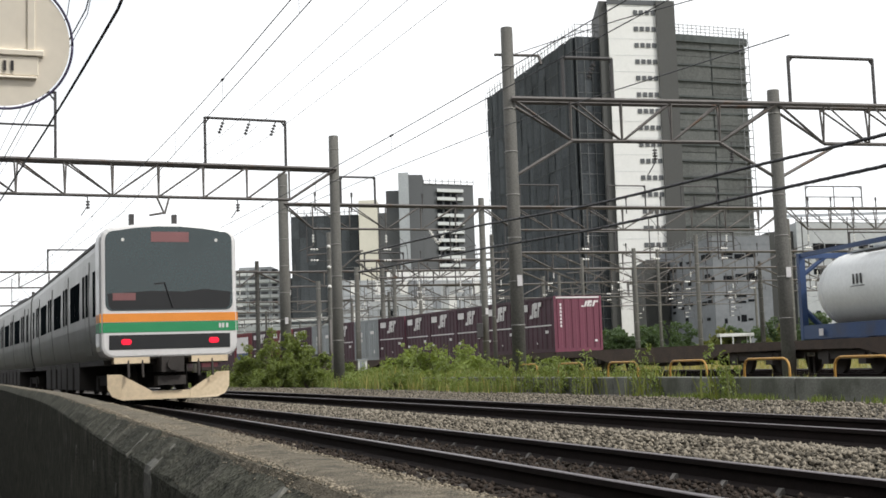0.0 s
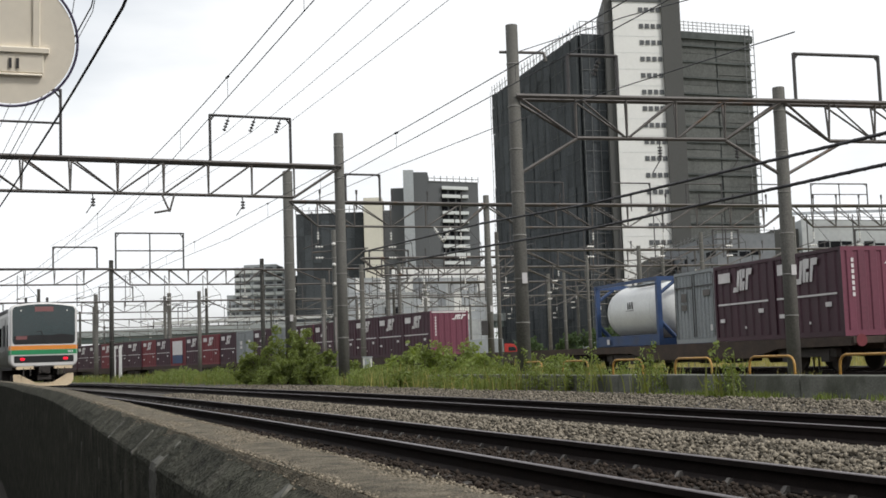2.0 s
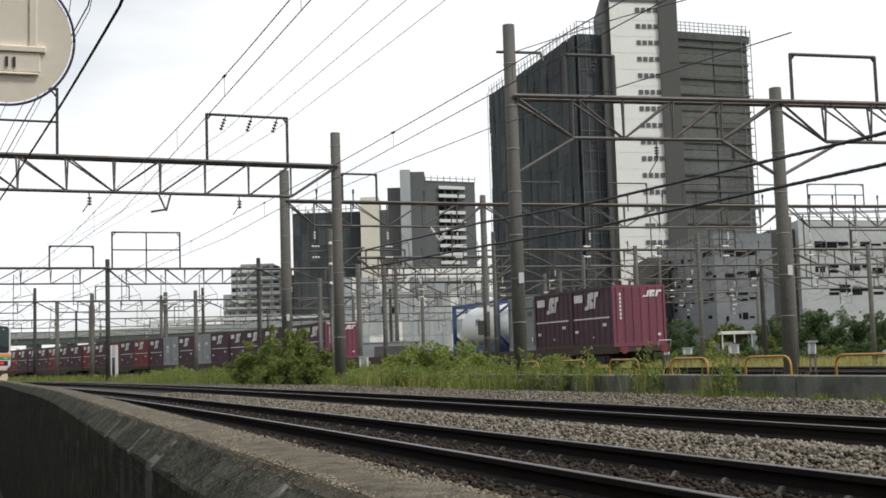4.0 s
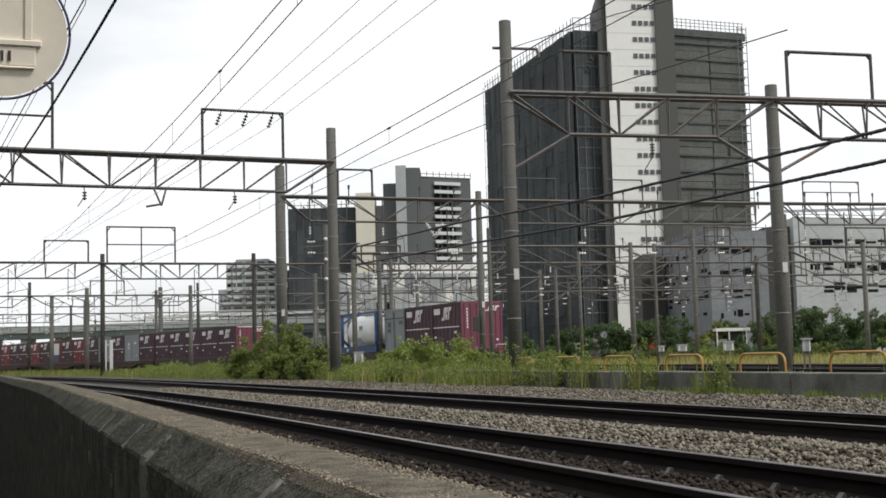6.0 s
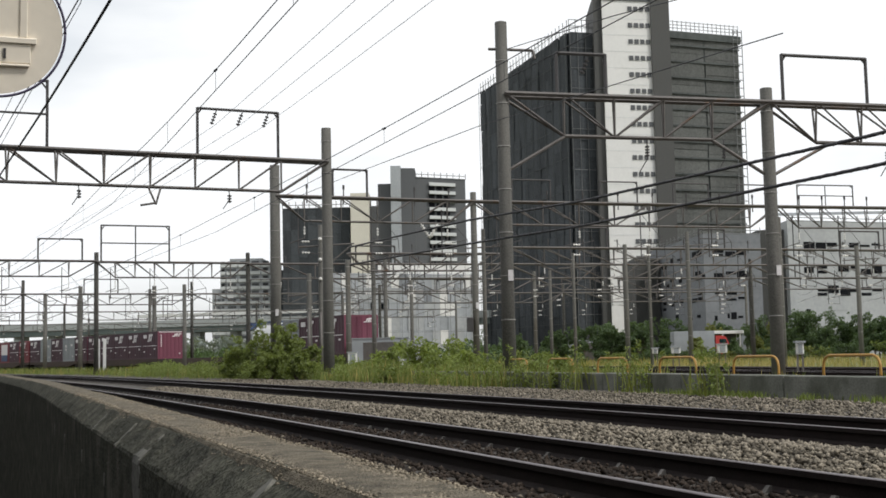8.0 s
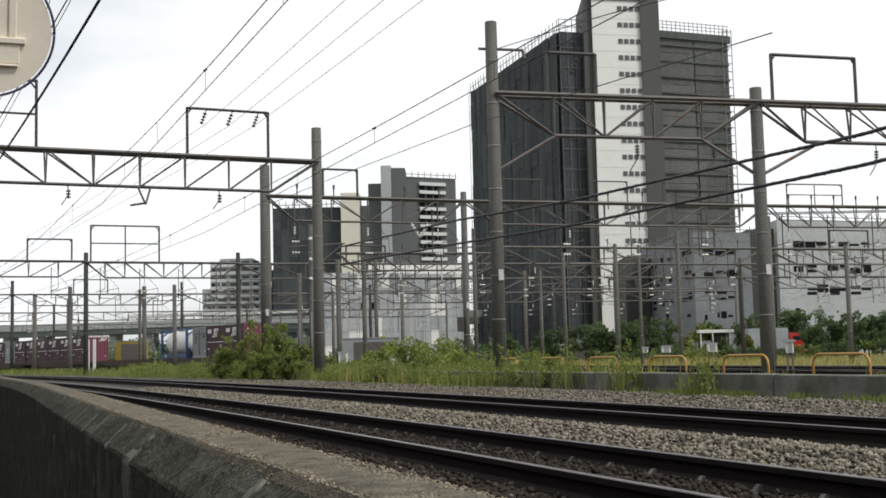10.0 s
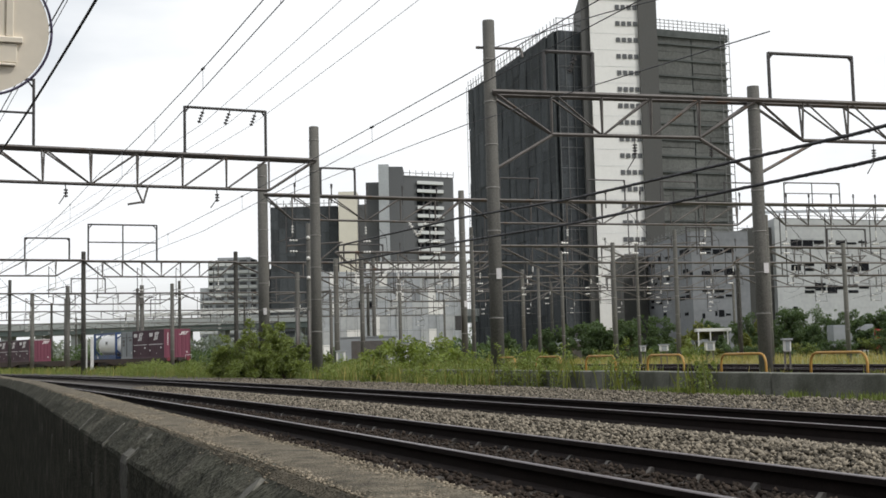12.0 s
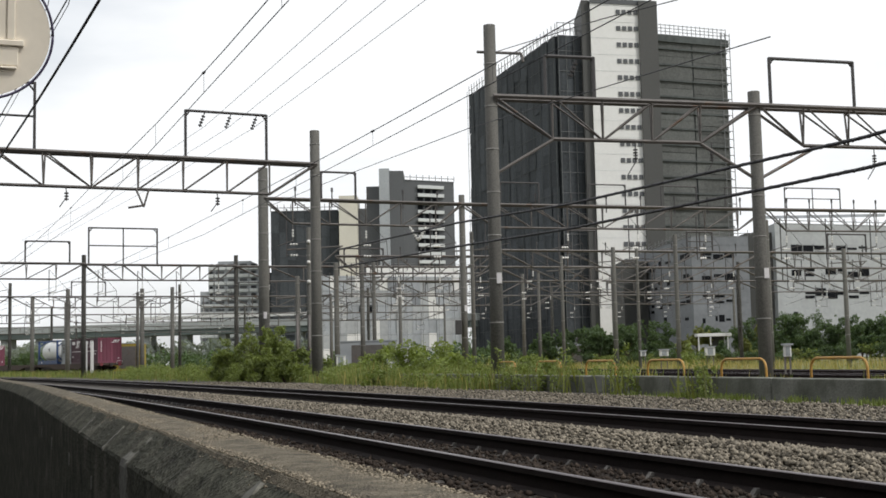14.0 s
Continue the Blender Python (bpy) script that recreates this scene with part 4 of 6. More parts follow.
def rail_car(rear):
    car = thing("train_car", "stainless steel commuter train car with dark windows" if not rear else "rear commuter train car with white cab front and lit tail lamps", "train car", group="commuter train")
    H = 9.75
    y0 = -H + (0.35 if rear else 0)
    sec = [(-1.345, 0.98), (-1.405, 1.20), (-1.445, 1.45), (-1.468, 1.7), (-1.475, 2.2), (-1.45, 3.15), (-1.37, 3.36), (-1.0, 3.53), (-0.5, 3.61), (0, 3.635), (0.5, 3.61), (1.0, 3.53), (1.37, 3.36), (1.45, 3.15), (1.475, 2.2), (1.468, 1.7), (1.445, 1.45), (1.405, 1.20), (1.345, 0.98)]
    bm = bmesh.new()
    loft(bm, [[(x, y, z) for x, z in sec] for y in (y0, -5, 0, 5, H)])
    body = part("body", bm, STAINLESS, car)
    bm = bmesh.new()
    box(bm, -0.95, 0.95, -1.9, 1.9, 3.52, 3.72)
    bmesh.ops.bevel(bm, geom=[e for e in bm.edges], offset=0.08, segments=2, affect="EDGES")
    part("roof_unit", bm, GREYWALL, car, "grey roof air conditioner")
    for x in (-1, 1):
        bm = bmesh.new()
        box(bm, *sorted((x * 1.37, x * 1.42)), y0, H, 3.30, 3.36)
        part("gutter", bm, DARKSTEEL, car)
        doors = [-7.0, -2.35, 2.3, 6.95]
        for y in doors:
            bm = bmesh.new()
            for ya, yb in ((y - 0.66, y - 0.01), (y + 0.01, y + 0.66)):
                loft(bm, [[(x * w, ya, z), (x * w, yb, z), (x * (w - 0.03), yb, z), (x * (w - 0.03), ya, z)] for w, z in ((1.398, 1.10), (1.414, 1.20), (1.454, 1.45), (1.478, 1.7), (1.484, 2.2), (1.470, 3.02))])
            d = part("door", bm, STAINLESS, car)
            for dy in (-0.34, 0.34):
                bm = bmesh.new()
                box(bm, *sorted((x * 1.484, x * 1.49)), y + dy - 0.17, y + dy + 0.17, 1.9, 2.78)
                part("pane", bm, SIDE_GLASS, d)
        for y, wd in ((-4.67, 1.3), (-0.02, 1.3), (4.62, 1.3), (8.75, 0.55)):
            for k in ((-0.5, 0.5) if wd > 1 else (0,)):
                bm = bmesh.new()
                box(bm, *sorted((x * 1.464, x * 1.483)), y + k * wd * 0.8 - wd * 0.36, y + k * wd * 0.8 + wd * 0.36, 1.90, 2.72)
                part("window", bm, SIDE_GLASS, car)
        bm = bmesh.new()
        loft(bm, [[(x * w, -9.0, z), (x * w, -8.45, z), (x * (w - 0.03), -8.45, z), (x * (w - 0.03), -9.0, z)] for w, z in ((1.410, 1.18), (1.454, 1.45), (1.478, 1.7), (1.484, 2.2), (1.472, 2.95))])
        d = part("crew_door", bm, STAINLESS, car)
        bm = bmesh.new()
        box(bm, *sorted((x * 1.48, x * 1.489)), -8.93, -8.52, 1.85, 2.75)
        part("pane", bm, SIDE_GLASS, d)
    bm = bmesh.new()
    rng = random.Random(3)
    # gear boxes, hung extra low so their dark shapes fill in the car's shade
    for y in np.arange(-4.6, 4.6, 1.6):
        box(bm, -1.36, -0.3, y, y + rng.uniform(1.0, 1.55), 0.30, 1.0); box(bm, 0.3, 1.36, y, y + rng.uniform(1.0, 1.55), 0.30, 1.0)
    box(bm, -1.35, 1.35, -H + 0.5, H - 0.1, 0.88, 0.99)
    part("underfloor_gear_shade", bm, UNDER, car)
    bogie(car, -6.9); bogie(car, 6.9)
    if rear:
        # cab front: a shell with a slight rake, wrapping the end
        bm = bmesh.new()
        secs = []
        for y, w, z0, z1 in ((-H + 0.75, 1.482, 1.0, 3.66), (-H + 0.12, 1.482, 1.0, 3.64), (-H + 0.02, 1.45, 1.02, 3.60), (-H, 1.40, 1.05, 3.56)):
            secs.append(arched(w, z0, z1, y, 0.24))
        loft(bm, secs)
        part("cab_front", bm, FRONT, car, "glossy white cab shell")
        bm = bmesh.new()
        loft(bm, [arched(1.37, 1.92, 3.57, -H + 0.05, 0.14), arched(1.37, 1.92, 3.57, -H - 0.012, 0.14)])
        ws = part("windscreen", bm, GLASS, car, "wide dark windscreen")
        bm = bmesh.new(); loft(bm, [[(-1.30, y, 2.0), (-1.22, y, 1.94), (1.22, y, 1.94), (1.30, y, 2.0), (1.33, y, 2.27), (0.75, y, 2.33), (0.3, y, 2.28), (-0.4, y, 2.30), (-1.33, y, 2.25)] for y in (-H + 0.02, -H - 0.015)])
        part("dashboard", bm, BLACK, ws, "black lower part of the windscreen")
        bm = bmesh.new(); box(bm, -0.40, 0.42, -H - 0.022, -H - 0.010, 3.26, 3.46)
        part("destination_display", bm, DISPLAY, ws, "unlit reddish display")
        for x in (-1.0, 1.02):
            bm = bmesh.new(); bar(bm, (x, -H - 0.02, 3.30), (x, -H - 0.005, 3.30), 0.035, 12)
            part("marker_lamp", bm, PORCELAIN, ws)
        bm = bmesh.new(); box(bm, -1.22, -0.74, -H - 0.022, -H - 0.012, 2.12, 2.26)
        part("lower_display", bm, DISPLAY, ws)
        bm = bmesh.new(); bar(bm, (0.05, -H - 0.03, 1.98), (-0.12, -H - 0.03, 2.46), 0.015, 5); bar(bm, (-0.12, -H - 0.03, 2.46), (-0.34, -H - 0.03, 2.44), 0.012, 5)
        part("wiper", bm, BLACK, ws)
        for z0, z1, mat, nm in ((1.70, 1.865, ORANGE, "orange_band"), (1.50, 1.69, GREEN, "green_band")):
            bm = bmesh.new()
            for x0, x1, ya, yb in ((-1.43, 1.43, -H - 0.008, -H + 0.05),):
                box(bm, x0, x1, ya, yb, z0, z1)
            box(bm, -1.488, -1.45, -H + 0.03, -H + 0.7, z0, z1); box(bm, 1.45, 1.488, -H + 0.03, -H + 0.7, z0, z1)
            part(nm, bm, mat, car)
        for x, w in ((1.08, 0.05), (1.15, 0.05), (1.24, 0.05)):
            bm = bmesh.new(); box(bm, x - w / 2, x + w / 2, -H - 0.014, -H - 0.006, 1.56, 1.65)
            part("emblem", bm, WHITE_PAINT, car, "small white emblem stroke")
        bm = bmesh.new(); box(bm, -1.30, 1.30, -H - 0.010, -H + 0.03, 1.17, 1.45)
        lp = part("lamp_panel", bm, BLACK, car, "black lamp band")
        for x in (-0.94, 0.94):
            bm = bmesh.new(); loft(bm, [rounded(0.11, 1.26, 1.37, -H - 0.008, 0.05), rounded(0.10, 1.265, 1.365, -H - 0.022, 0.045)]); bmesh.ops.translate(bm, verts=bm.verts, vec=(x, 0, 0))
            part("tail_lamp", bm, TAIL, lp, "lit red tail lamp")
        for x0, x1 in ((-1.2, -0.45), (0.45, 1.25)):
            bm = bmesh.new(); box(bm, x0, x1, -H + 0.02, -H + 0.4, 0.90, 1.04)
            part("buffer_beam", bm, CREAM, car)
        bm = bmesh.new()
        box(bm, -0.24, 0.24, -H - 0.25, -H + 0.9, 0.70, 1.02); bar(bm, (0, -H - 0.32, 0.86), (0, -H, 0.86), 0.13, 10); box(bm, -0.30, 0.30, -H - 0.1, -H + 0.4, 0.42, 0.62)
        for x in (-0.9, -0.6, 0.6, 0.9):
            bar(bm, (x, -H + 0.05, 0.98), (x, -H - 0.02, 0.60), 0.03, 6)
        part("coupler", bm, UNDER, car, "black automatic coupler")
        for e in (-1, 1):
            bm = bmesh.new()
            wedge = [(0.42, 0.12), (1.02, 0.12), (1.22, 0.20), (1.31, 0.36), (1.32, 0.68), (1.04, 0.67), (0.42, 0.31)]
            loft(bm, [[(e * x, -H + 0.02 + dy + 0.20 * (x / 1.36) ** 2, z) for x, z in wedge] for dy in (0, 0.07)])
            part("snow_plough", bm, CREAM, car, "cream steel skirt")
        bm = bmesh.new(); box(bm, -0.42, 0.42, -H + 0.05, -H + 0.12, 0.12, 0.30)
        part("plough_bar", bm, CREAM, car)
        for x in (-0.72, 0.22):
            bm = bmesh.new(); box(bm, x - 0.05, x + 0.05, -9.2, -9.05, 3.50, 3.87)
            part("aerial", bm, DARKSTEEL, car)
    # the body stands a little taller above its floor
    meshes = {o.data for o in car.children_recursive if o.data and o.name.split(".")[0] not in ("bogie", "wheel")}
    for me in meshes:
        for v in me.vertices:
            if v.co.z > 0.9:
                v.co.z = 0.9 + (v.co.z - 0.9) * 1.11
    return car


# ---- freight train ----
LW = 18.6


def wagon(tail=False):
    w = thing("flat_wagon", "dark grimy container flat wagon", "wagon", group="freight train")
    bm = bmesh.new()
    h = LW / 2
    for x in (-1.15, 1.15):
        loft(bm, [[(x - 0.08, y, zl), (x + 0.08, y, zl), (x + 0.08, y, 0.98), (x - 0.08, y, 0.98)] for y, zl in ((-h, 0.72), (-h + 3.8, 0.70), (-h + 5.6, 0.42), (h - 5.6, 0.42), (h - 3.8, 0.70), (h, 0.72))])
    box(bm, -0.2, 0.2, -h, h, 0.62, 0.9)
    for y in np.arange(-h, h + 0.1, LW / 12):
        box(bm, -1.2, 1.2, y - 0.09, y + 0.09, 0.78, 0.96)
    part("frame", bm, DECK, w)
    bm = bmesh.new(); box(bm, -0.9, 0.9, -h + 0.1, h - 0.1, 0.90, 0.965)
    part("deck", bm, DECK, w)
    for y in (-2.6, 0.4, 2.4):
        bm = bmesh.new(); box(bm, -1.05, -0.4, y - 0.5, y + 0.4, 0.32, 0.75)
        bmesh.ops.bevel(bm, geom=list(bm.edges), offset=0.03, segments=1, affect="EDGES")
        part("brake_box", bm, UNDER, w)
        bm = bmesh.new(); bar(bm, (0.2, y, 0.45), (1.0, y, 0.45), 0.2, 12)
        part("air_tank", bm, UNDER, w)
    for y in (-h + 2.6, h - 2.6):
        bogie(w, y)
    for e in (-1, 1):
        bm = bmesh.new(); box(bm, -0.14, 0.14, *sorted((e * h, e * (h + 0.28))), 0.72, 1.0)
        part("coupler", bm, UNDER, w)
    if tail:
        for x in (-0.95, 0.9):
            bm = bmesh.new(); bar(bm, (x, -h - 0.10, 0.86), (x, -h - 0.04, 0.86), 0.17, 18)
            part("tail_disc", bm, RED, w, "round red tail marker")
        bm = bmesh.new()
        bent(bm, [(0.6, -h - 0.1, 0.9), (0.6, -h - 0.18, 1.2), (1.15, -h - 0.18, 1.2), (1.15, -h - 0.1, 0.9)], 0.02)
        part("hand_rail", bm, WHITE_PAINT, w)
    return w


def bars(parent, rects, mat, name, label=""):
    """Flat painted marks on the faces of a box: (face, u0, u1, z0, z1); faces: 'l' and 'r' sides, 'b' the rear end."""
    for face, u0, u1, z0, z1 in rects:
        bm = bmesh.new()
        if face == "b":
            box(bm, u0, u1, -1.878, -1.868, z0, z1)
        else:
            x = -1.238 if face == "l" else 1.238
            box(bm, x - 0.006, x + 0.006, u0, u1, z0, z1)
        part(name, bm, mat, parent, label)


def emblem(parent, face, u, z, s, mirror=1, flat=1.0):
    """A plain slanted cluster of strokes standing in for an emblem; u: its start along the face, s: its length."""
    strokes = (((0.0, 0.0), (0.22, 0.0), (0.30, 0.22), (0.06, 0.22)), ((0.20, 0.0), (0.30, 0.0), (0.42, 0.95), (0.30, 0.95)),
               ((0.38, 0.05), (0.48, 0.05), (0.60, 1.0), (0.44, 1.0)), ((0.50, 0.60), (0.68, 0.60), (0.72, 1.0), (0.56, 1.0)),
               ((0.52, 0.05), (0.62, 0.05), (0.68, 0.45), (0.56, 0.45)), ((0.70, 0.05), (0.80, 0.05), (0.94, 1.0), (0.80, 1.0)),
               ((0.90, 0.72), (1.05, 0.72), (1.10, 1.0), (0.92, 1.0)))
    for pts in strokes:
        bm = bmesh.new()
        rows = [(u + mirror * a * s, z + b * s * 0.62 * flat) for a, b in pts]
        if face == "b":
            loft(bm, [[(a, y, b) for a, b in rows] for y in (-1.878, -1.868)])
        else:
            x = -1.238 if face == "l" else 1.238
            loft(bm, [[(w, a, b) for a, b in rows] for w in (x - 0.006, x + 0.006)])
        part("emblem", bm, WHITE_PAINT, parent)


def container(side, end, style):
    names = {"purple": "purple-brown ribbed railway container with white markings", "topped": "purple-brown ribbed railway container with a white top band", "red": "red ribbed railway container with white markings", "white": "pale grey ribbed railway container with two doors", "grey": "grey corrugated container with double side doors", "bluewhite": "red container with a white and blue side panel"}
    c = thing("container", names[style], "container", group="freight containers")
    L, W, H = 1.49 if style == "grey" else 1.8575, 1.225, 2.5
    k = L / 1.8575
    bm = bmesh.new()
    box(bm, -W + 0.05, W - 0.05, -L + 0.05, L - 0.05, 0.03, H - 0.03)
    body = part("body", bm, side, c)
    bm = bmesh.new()
    for x in (-W, W - 0.1):
        for y in (-L, L - 0.12):
            box(bm, x, x + 0.1, y, y + 0.12, 0, H)
        box(bm, x, x + 0.1, -L + 0.12, L - 0.12, 0, 0.14); box(bm, x, x + 0.1, -L + 0.12, L - 0.12, H - 0.10, H)
    part("frame", bm, side, c)
    ribs = 10 if style in ("white", "grey") else 7
    for i in range(ribs):
        for x in (-1, 1):
            bm = bmesh.new()
            y = -L + 0.2 + (2 * L - 0.4) * (i + 0.5) / ribs
            q = (2 * L - 0.4) / ribs * 0.30
            loft(bm, [[(x * (W - 0.052), y - q, z), (x * (W - 0.052), y + q, z), (x * (W - 0.012), y + q * 0.6, z), (x * (W - 0.012), y - q * 0.6, z)] for z in (0.16, H - 0.12)])
            part("side_rib", bm, side, c)
    # end wall, ribs and post faces; on purple boxes the colour carries sunlight
    bm = bmesh.new()
    box(bm, -W + 0.1, W - 0.1, -L, -L + 0.05, 0, 0.16); box(bm, -W + 0.1, W - 0.1, -L, -L + 0.05, H - 0.12, H)
    box(bm, -W + 0.101, W - 0.101, -L + 0.03, -L + 0.049, 0.16, H - 0.12)
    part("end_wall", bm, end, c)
    for i in range(6):
        x = -W + 0.1 + (2 * W - 0.2) * (i + 0.5) / 6
        bm = bmesh.new()
        loft(bm, [[(x - 0.14, -L + 0.04, z), (x - 0.10, -L - 0.004, z), (x + 0.10, -L - 0.004, z), (x + 0.14, -L + 0.04, z)] for z in (0.16, H - 0.12)])
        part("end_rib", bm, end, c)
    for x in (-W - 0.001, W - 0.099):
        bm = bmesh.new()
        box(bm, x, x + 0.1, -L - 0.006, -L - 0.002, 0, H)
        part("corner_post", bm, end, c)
    if style == "topped":
        bars(c, [("b", -1.1, 1.1, 2.40, 2.47)], WHITE_PAINT, "top_band")
    if style in ("purple", "red", "topped"):
        for f, mir, u in (("l", -1, 0.55), ("r", 1, -0.55)):
            emblem(c, f, u, 1.58, 1.15, mir)
        bars(c, [("l", 0.72, 1.5, 1.92, 2.24), ("l", -1.6, 1.6, 1.18, 1.235), ("r", -1.6, 1.6, 1.18, 1.235), ("l", -1.3, -1.0, 0.85, 0.98), ("l", 1.2, 1.5, 0.62, 0.74), ("l", -0.2, -0.12, 0.38, 0.46)], WHITE_PAINT, "marking")
        emblem(c, "b", 0.16, 2.0, 0.84, 1, 0.55)
        bars(c, [("b", -0.92, -0.84, 1.10 + 0.16 * k, 1.21 + 0.16 * k) for k in range(7)] + [("b", 0.82, 0.95, 0.42, 0.52)], WHITE_PAINT, "marking")
    elif style in ("white", "grey"):
        for y in (-0.95 * k, 0.95 * k):
            for x in (-1.236, 1.212):
                bm = bmesh.new()
                for yy in (y - 0.85 * k, y + 0.83 * k):
                    box(bm, x, x + 0.024, yy, yy + 0.03, 0.2, 2.35)
                box(bm, x, x + 0.024, y - 0.82 * k, y + 0.83 * k, 1.93, 1.98)
                part("door_edge", bm, DARKSTEEL if style == "grey" else GREY_BOX, c)
        bars(c, [("l", 0.55, 0.95, 1.45, 1.75), ("l", 0.55, 0.95, 1.15, 1.35), ("l", -1.2, -0.7, 1.6, 1.8)], STEEL if style == "grey" else WHITE_PAINT, "marking")
        bars(c, [("l", -1.3, -1.15, 0.4, 0.6)], WHITE_PAINT, "label_plate")
    else:
        bars(c, [("l", -1.1, 1.3, 0.95, 2.2)], WHITE_PAINT, "panel"); bars(c, [("l", -1.1, 1.3, 0.2, 0.94)], BLUE, "panel")
    return c


def tank_container():
    c = thing("tank_container", "white tank in a blue steel frame", "tank container", group="freight containers")
    L, W, H = 3.03, 1.22, 2.55
    bm = bmesh.new()
    n = 28
    secs = []
    for y, k in ((-2.78, 0.05), (-2.72, 0.42), (-2.6, 0.68), (-2.42, 0.86), (-2.2, 0.96), (-1.95, 1.0), (0, 1.0), (1.95, 1.0), (2.2, 0.96), (2.42, 0.86), (2.6, 0.68), (2.72, 0.42), (2.78, 0.05)):
        secs.append([(1.07 * k * math.cos(2 * math.pi * i / n), y, 1.36 + 1.07 * k * math.sin(2 * math.pi * i / n)) for i in range(n)])
    loft(bm, secs, smooth=True)
    tank = part("tank", bm, TANK, c, "glossy white tank shell")
    for y in (-1.9, 1.9):
        bm = bmesh.new(); bar(bm, (0, y - 0.04, 1.36), (0, y + 0.04, 1.36), 1.08, 28)
        part("tank_band", bm, TANK, tank)
    bm = bmesh.new(); bar(bm, (0, 0.2, 2.35), (0, 0.2, 2.53), 0.28, 14); box(bm, -0.35, 0.35, -1.6, 1.6, 2.42, 2.46)
    part("hatch", bm, GREY_BOX, tank)
    bm = bmesh.new(); box(bm, -0.62, -0.55, -1.6, 0.1, 2.31, 2.34)
    part("walkway", bm, STEEL, tank)
    for e in (-1, 1):
        bm = bmesh.new()
        y = e * (L - 0.09)
        for x in (-W + 0.08, W - 0.08):
            box(bm, x - 0.09, x + 0.09, y - 0.09, y + 0.09, 0, H)
        box(bm, -W + 0.17, W - 0.17, y - 0.07, y + 0.07, H - 0.16, H); box(bm, -W + 0.17, W - 0.17, y - 0.07, y + 0.07, 0, 0.24)
        for x in (-1, 1):
            bar(bm, (x * (W - 0.1), y, 1.9), (x * 0.35, y, H - 0.1), 0.07, 6); bar(bm, (x * (W - 0.1), y, 0.9), (x * 0.35, y, 0.1), 0.09, 6)
        part("end_frame", bm, BLUE, c, "blue end frame")
    bm = bmesh.new()
    for x in (-W + 0.07, W - 0.07):
        box(bm, x - 0.07, x + 0.07, -L + 0.18, L - 0.18, 0.02, 0.42); box(bm, x - 0.05, x + 0.05, -L + 0.18, L - 0.18, H - 0.12, H)
    part("side_rail", bm, BLUE, c, "blue side rail")
    for y0, y1, z0, z1 in ((-0.42, -0.34, 1.45, 1.72), (-0.22, -0.14, 1.45, 1.72), (-0.02, 0.06, 1.45, 1.72), (-0.55, 0.2, 1.38, 1.40)):
        bm = bmesh.new()
        for k in range(1):
            box(bm, -1.083, -1.068, y0, y1, z0, z1)
        part("marking", bm, DARKSTEEL, c)
    bm = bmesh.new(); box(bm, -1.296, -1.29, 1.5, 1.75, 0.1, 0.3)
    part("label_plate", bm, WHITE_PAINT, c)
    return c


MOVES = []          # (object, function of time giving its pose)


def express(t):
    """Where the rear of the passenger train stands."""
    return 26.9 + (17.57 * t - 0.85 * t * t if t < 3 else 45.06 + 12.47 * (t - 3))


def goods(t):
    """Where the rear container of the freight train ends."""
    return -2.834 + 8.0215 * (t - 3) + 0.0191 * (t - 3) ** 2


def car_pose(s):
    a, b = line(s - 6.9, NEAR), line(s + 6.9, NEAR)
    return pose(*((a + b) / 2), 0, 0, math.degrees(math.atan2(-(b - a).x, (b - a).y)))


def trains():
    rear = rail_car(True)
    MOVES.append((rear, lambda t: car_pose(express(t) + 9.75)))
    mid = rail_car(False)
    cars = [mid] + [copy_thing(mid, Matrix()) for _ in range(3)]
    for i, c in enumerate(cars):
        MOVES.append((c, lambda t, k=i + 1: car_pose(express(t) + 9.75 + 20.0 * k)))
    kinds = {"T": container(PURPLE_SHADED, PURPLE_SUNLIT, "topped"), "P": container(PURPLE_SHADED, PURPLE_SUNLIT, "purple"), "R": container(RED, RED, "red"), "W": container(GREY_BOX, GREY_BOX, "white"), "B": container(RED, RED, "bluewhite"), "G": container(GREY_BOX, GREY_BOX, "grey")}
    used = set()
    first = wagon(True)
    plain = wagon()
    loads = ["PPG", "", "TPPPP", "PWPWP", "RPBPR", "PPRPP", "PRPPP", "PPPWP", "PPRPP", "RPPPP", "PPPPP"]
    for i, load in enumerate(loads):
        s = 9.05 + 18.9 * i + (0.17 if i > 1 else 0)
        w = first if i == 0 else (plain if i == 1 else copy_thing(plain, Matrix()))
        MOVES.append((w, lambda t, s=s: freight_pose(goods(t) + s)))
        for j, kind in enumerate(load):
            y = -LW / 2 + 0.25 + 1.8575 + 3.722 * j if i == 0 else -LW / 2 + 1.8 + 3.73 * j
            if kind == "G":
                y -= 1.8575 - 1.49
            if kind in used:
                c = copy_thing(kinds[kind], Matrix())
            else:
                c = kinds[kind]; used.add(kind)
            MOVES.append((c, lambda t, s=s, y=y: freight_pose(goods(t) + s) @ pose(0, y, 0.99)))
        if i == 0:
            tk = tank_container()
            MOVES.append((tk, lambda t, s=s: freight_pose(goods(t) + s) @ pose(0, -LW / 2 + 12.1 + 3.03, 0.99)))


trains()


# ---- buildings ----
def prism(bm, foot, z0, z1):
    loft(bm, [[(x, y, z0) for x, y in foot], [(x, y, z1) for x, y in foot]])


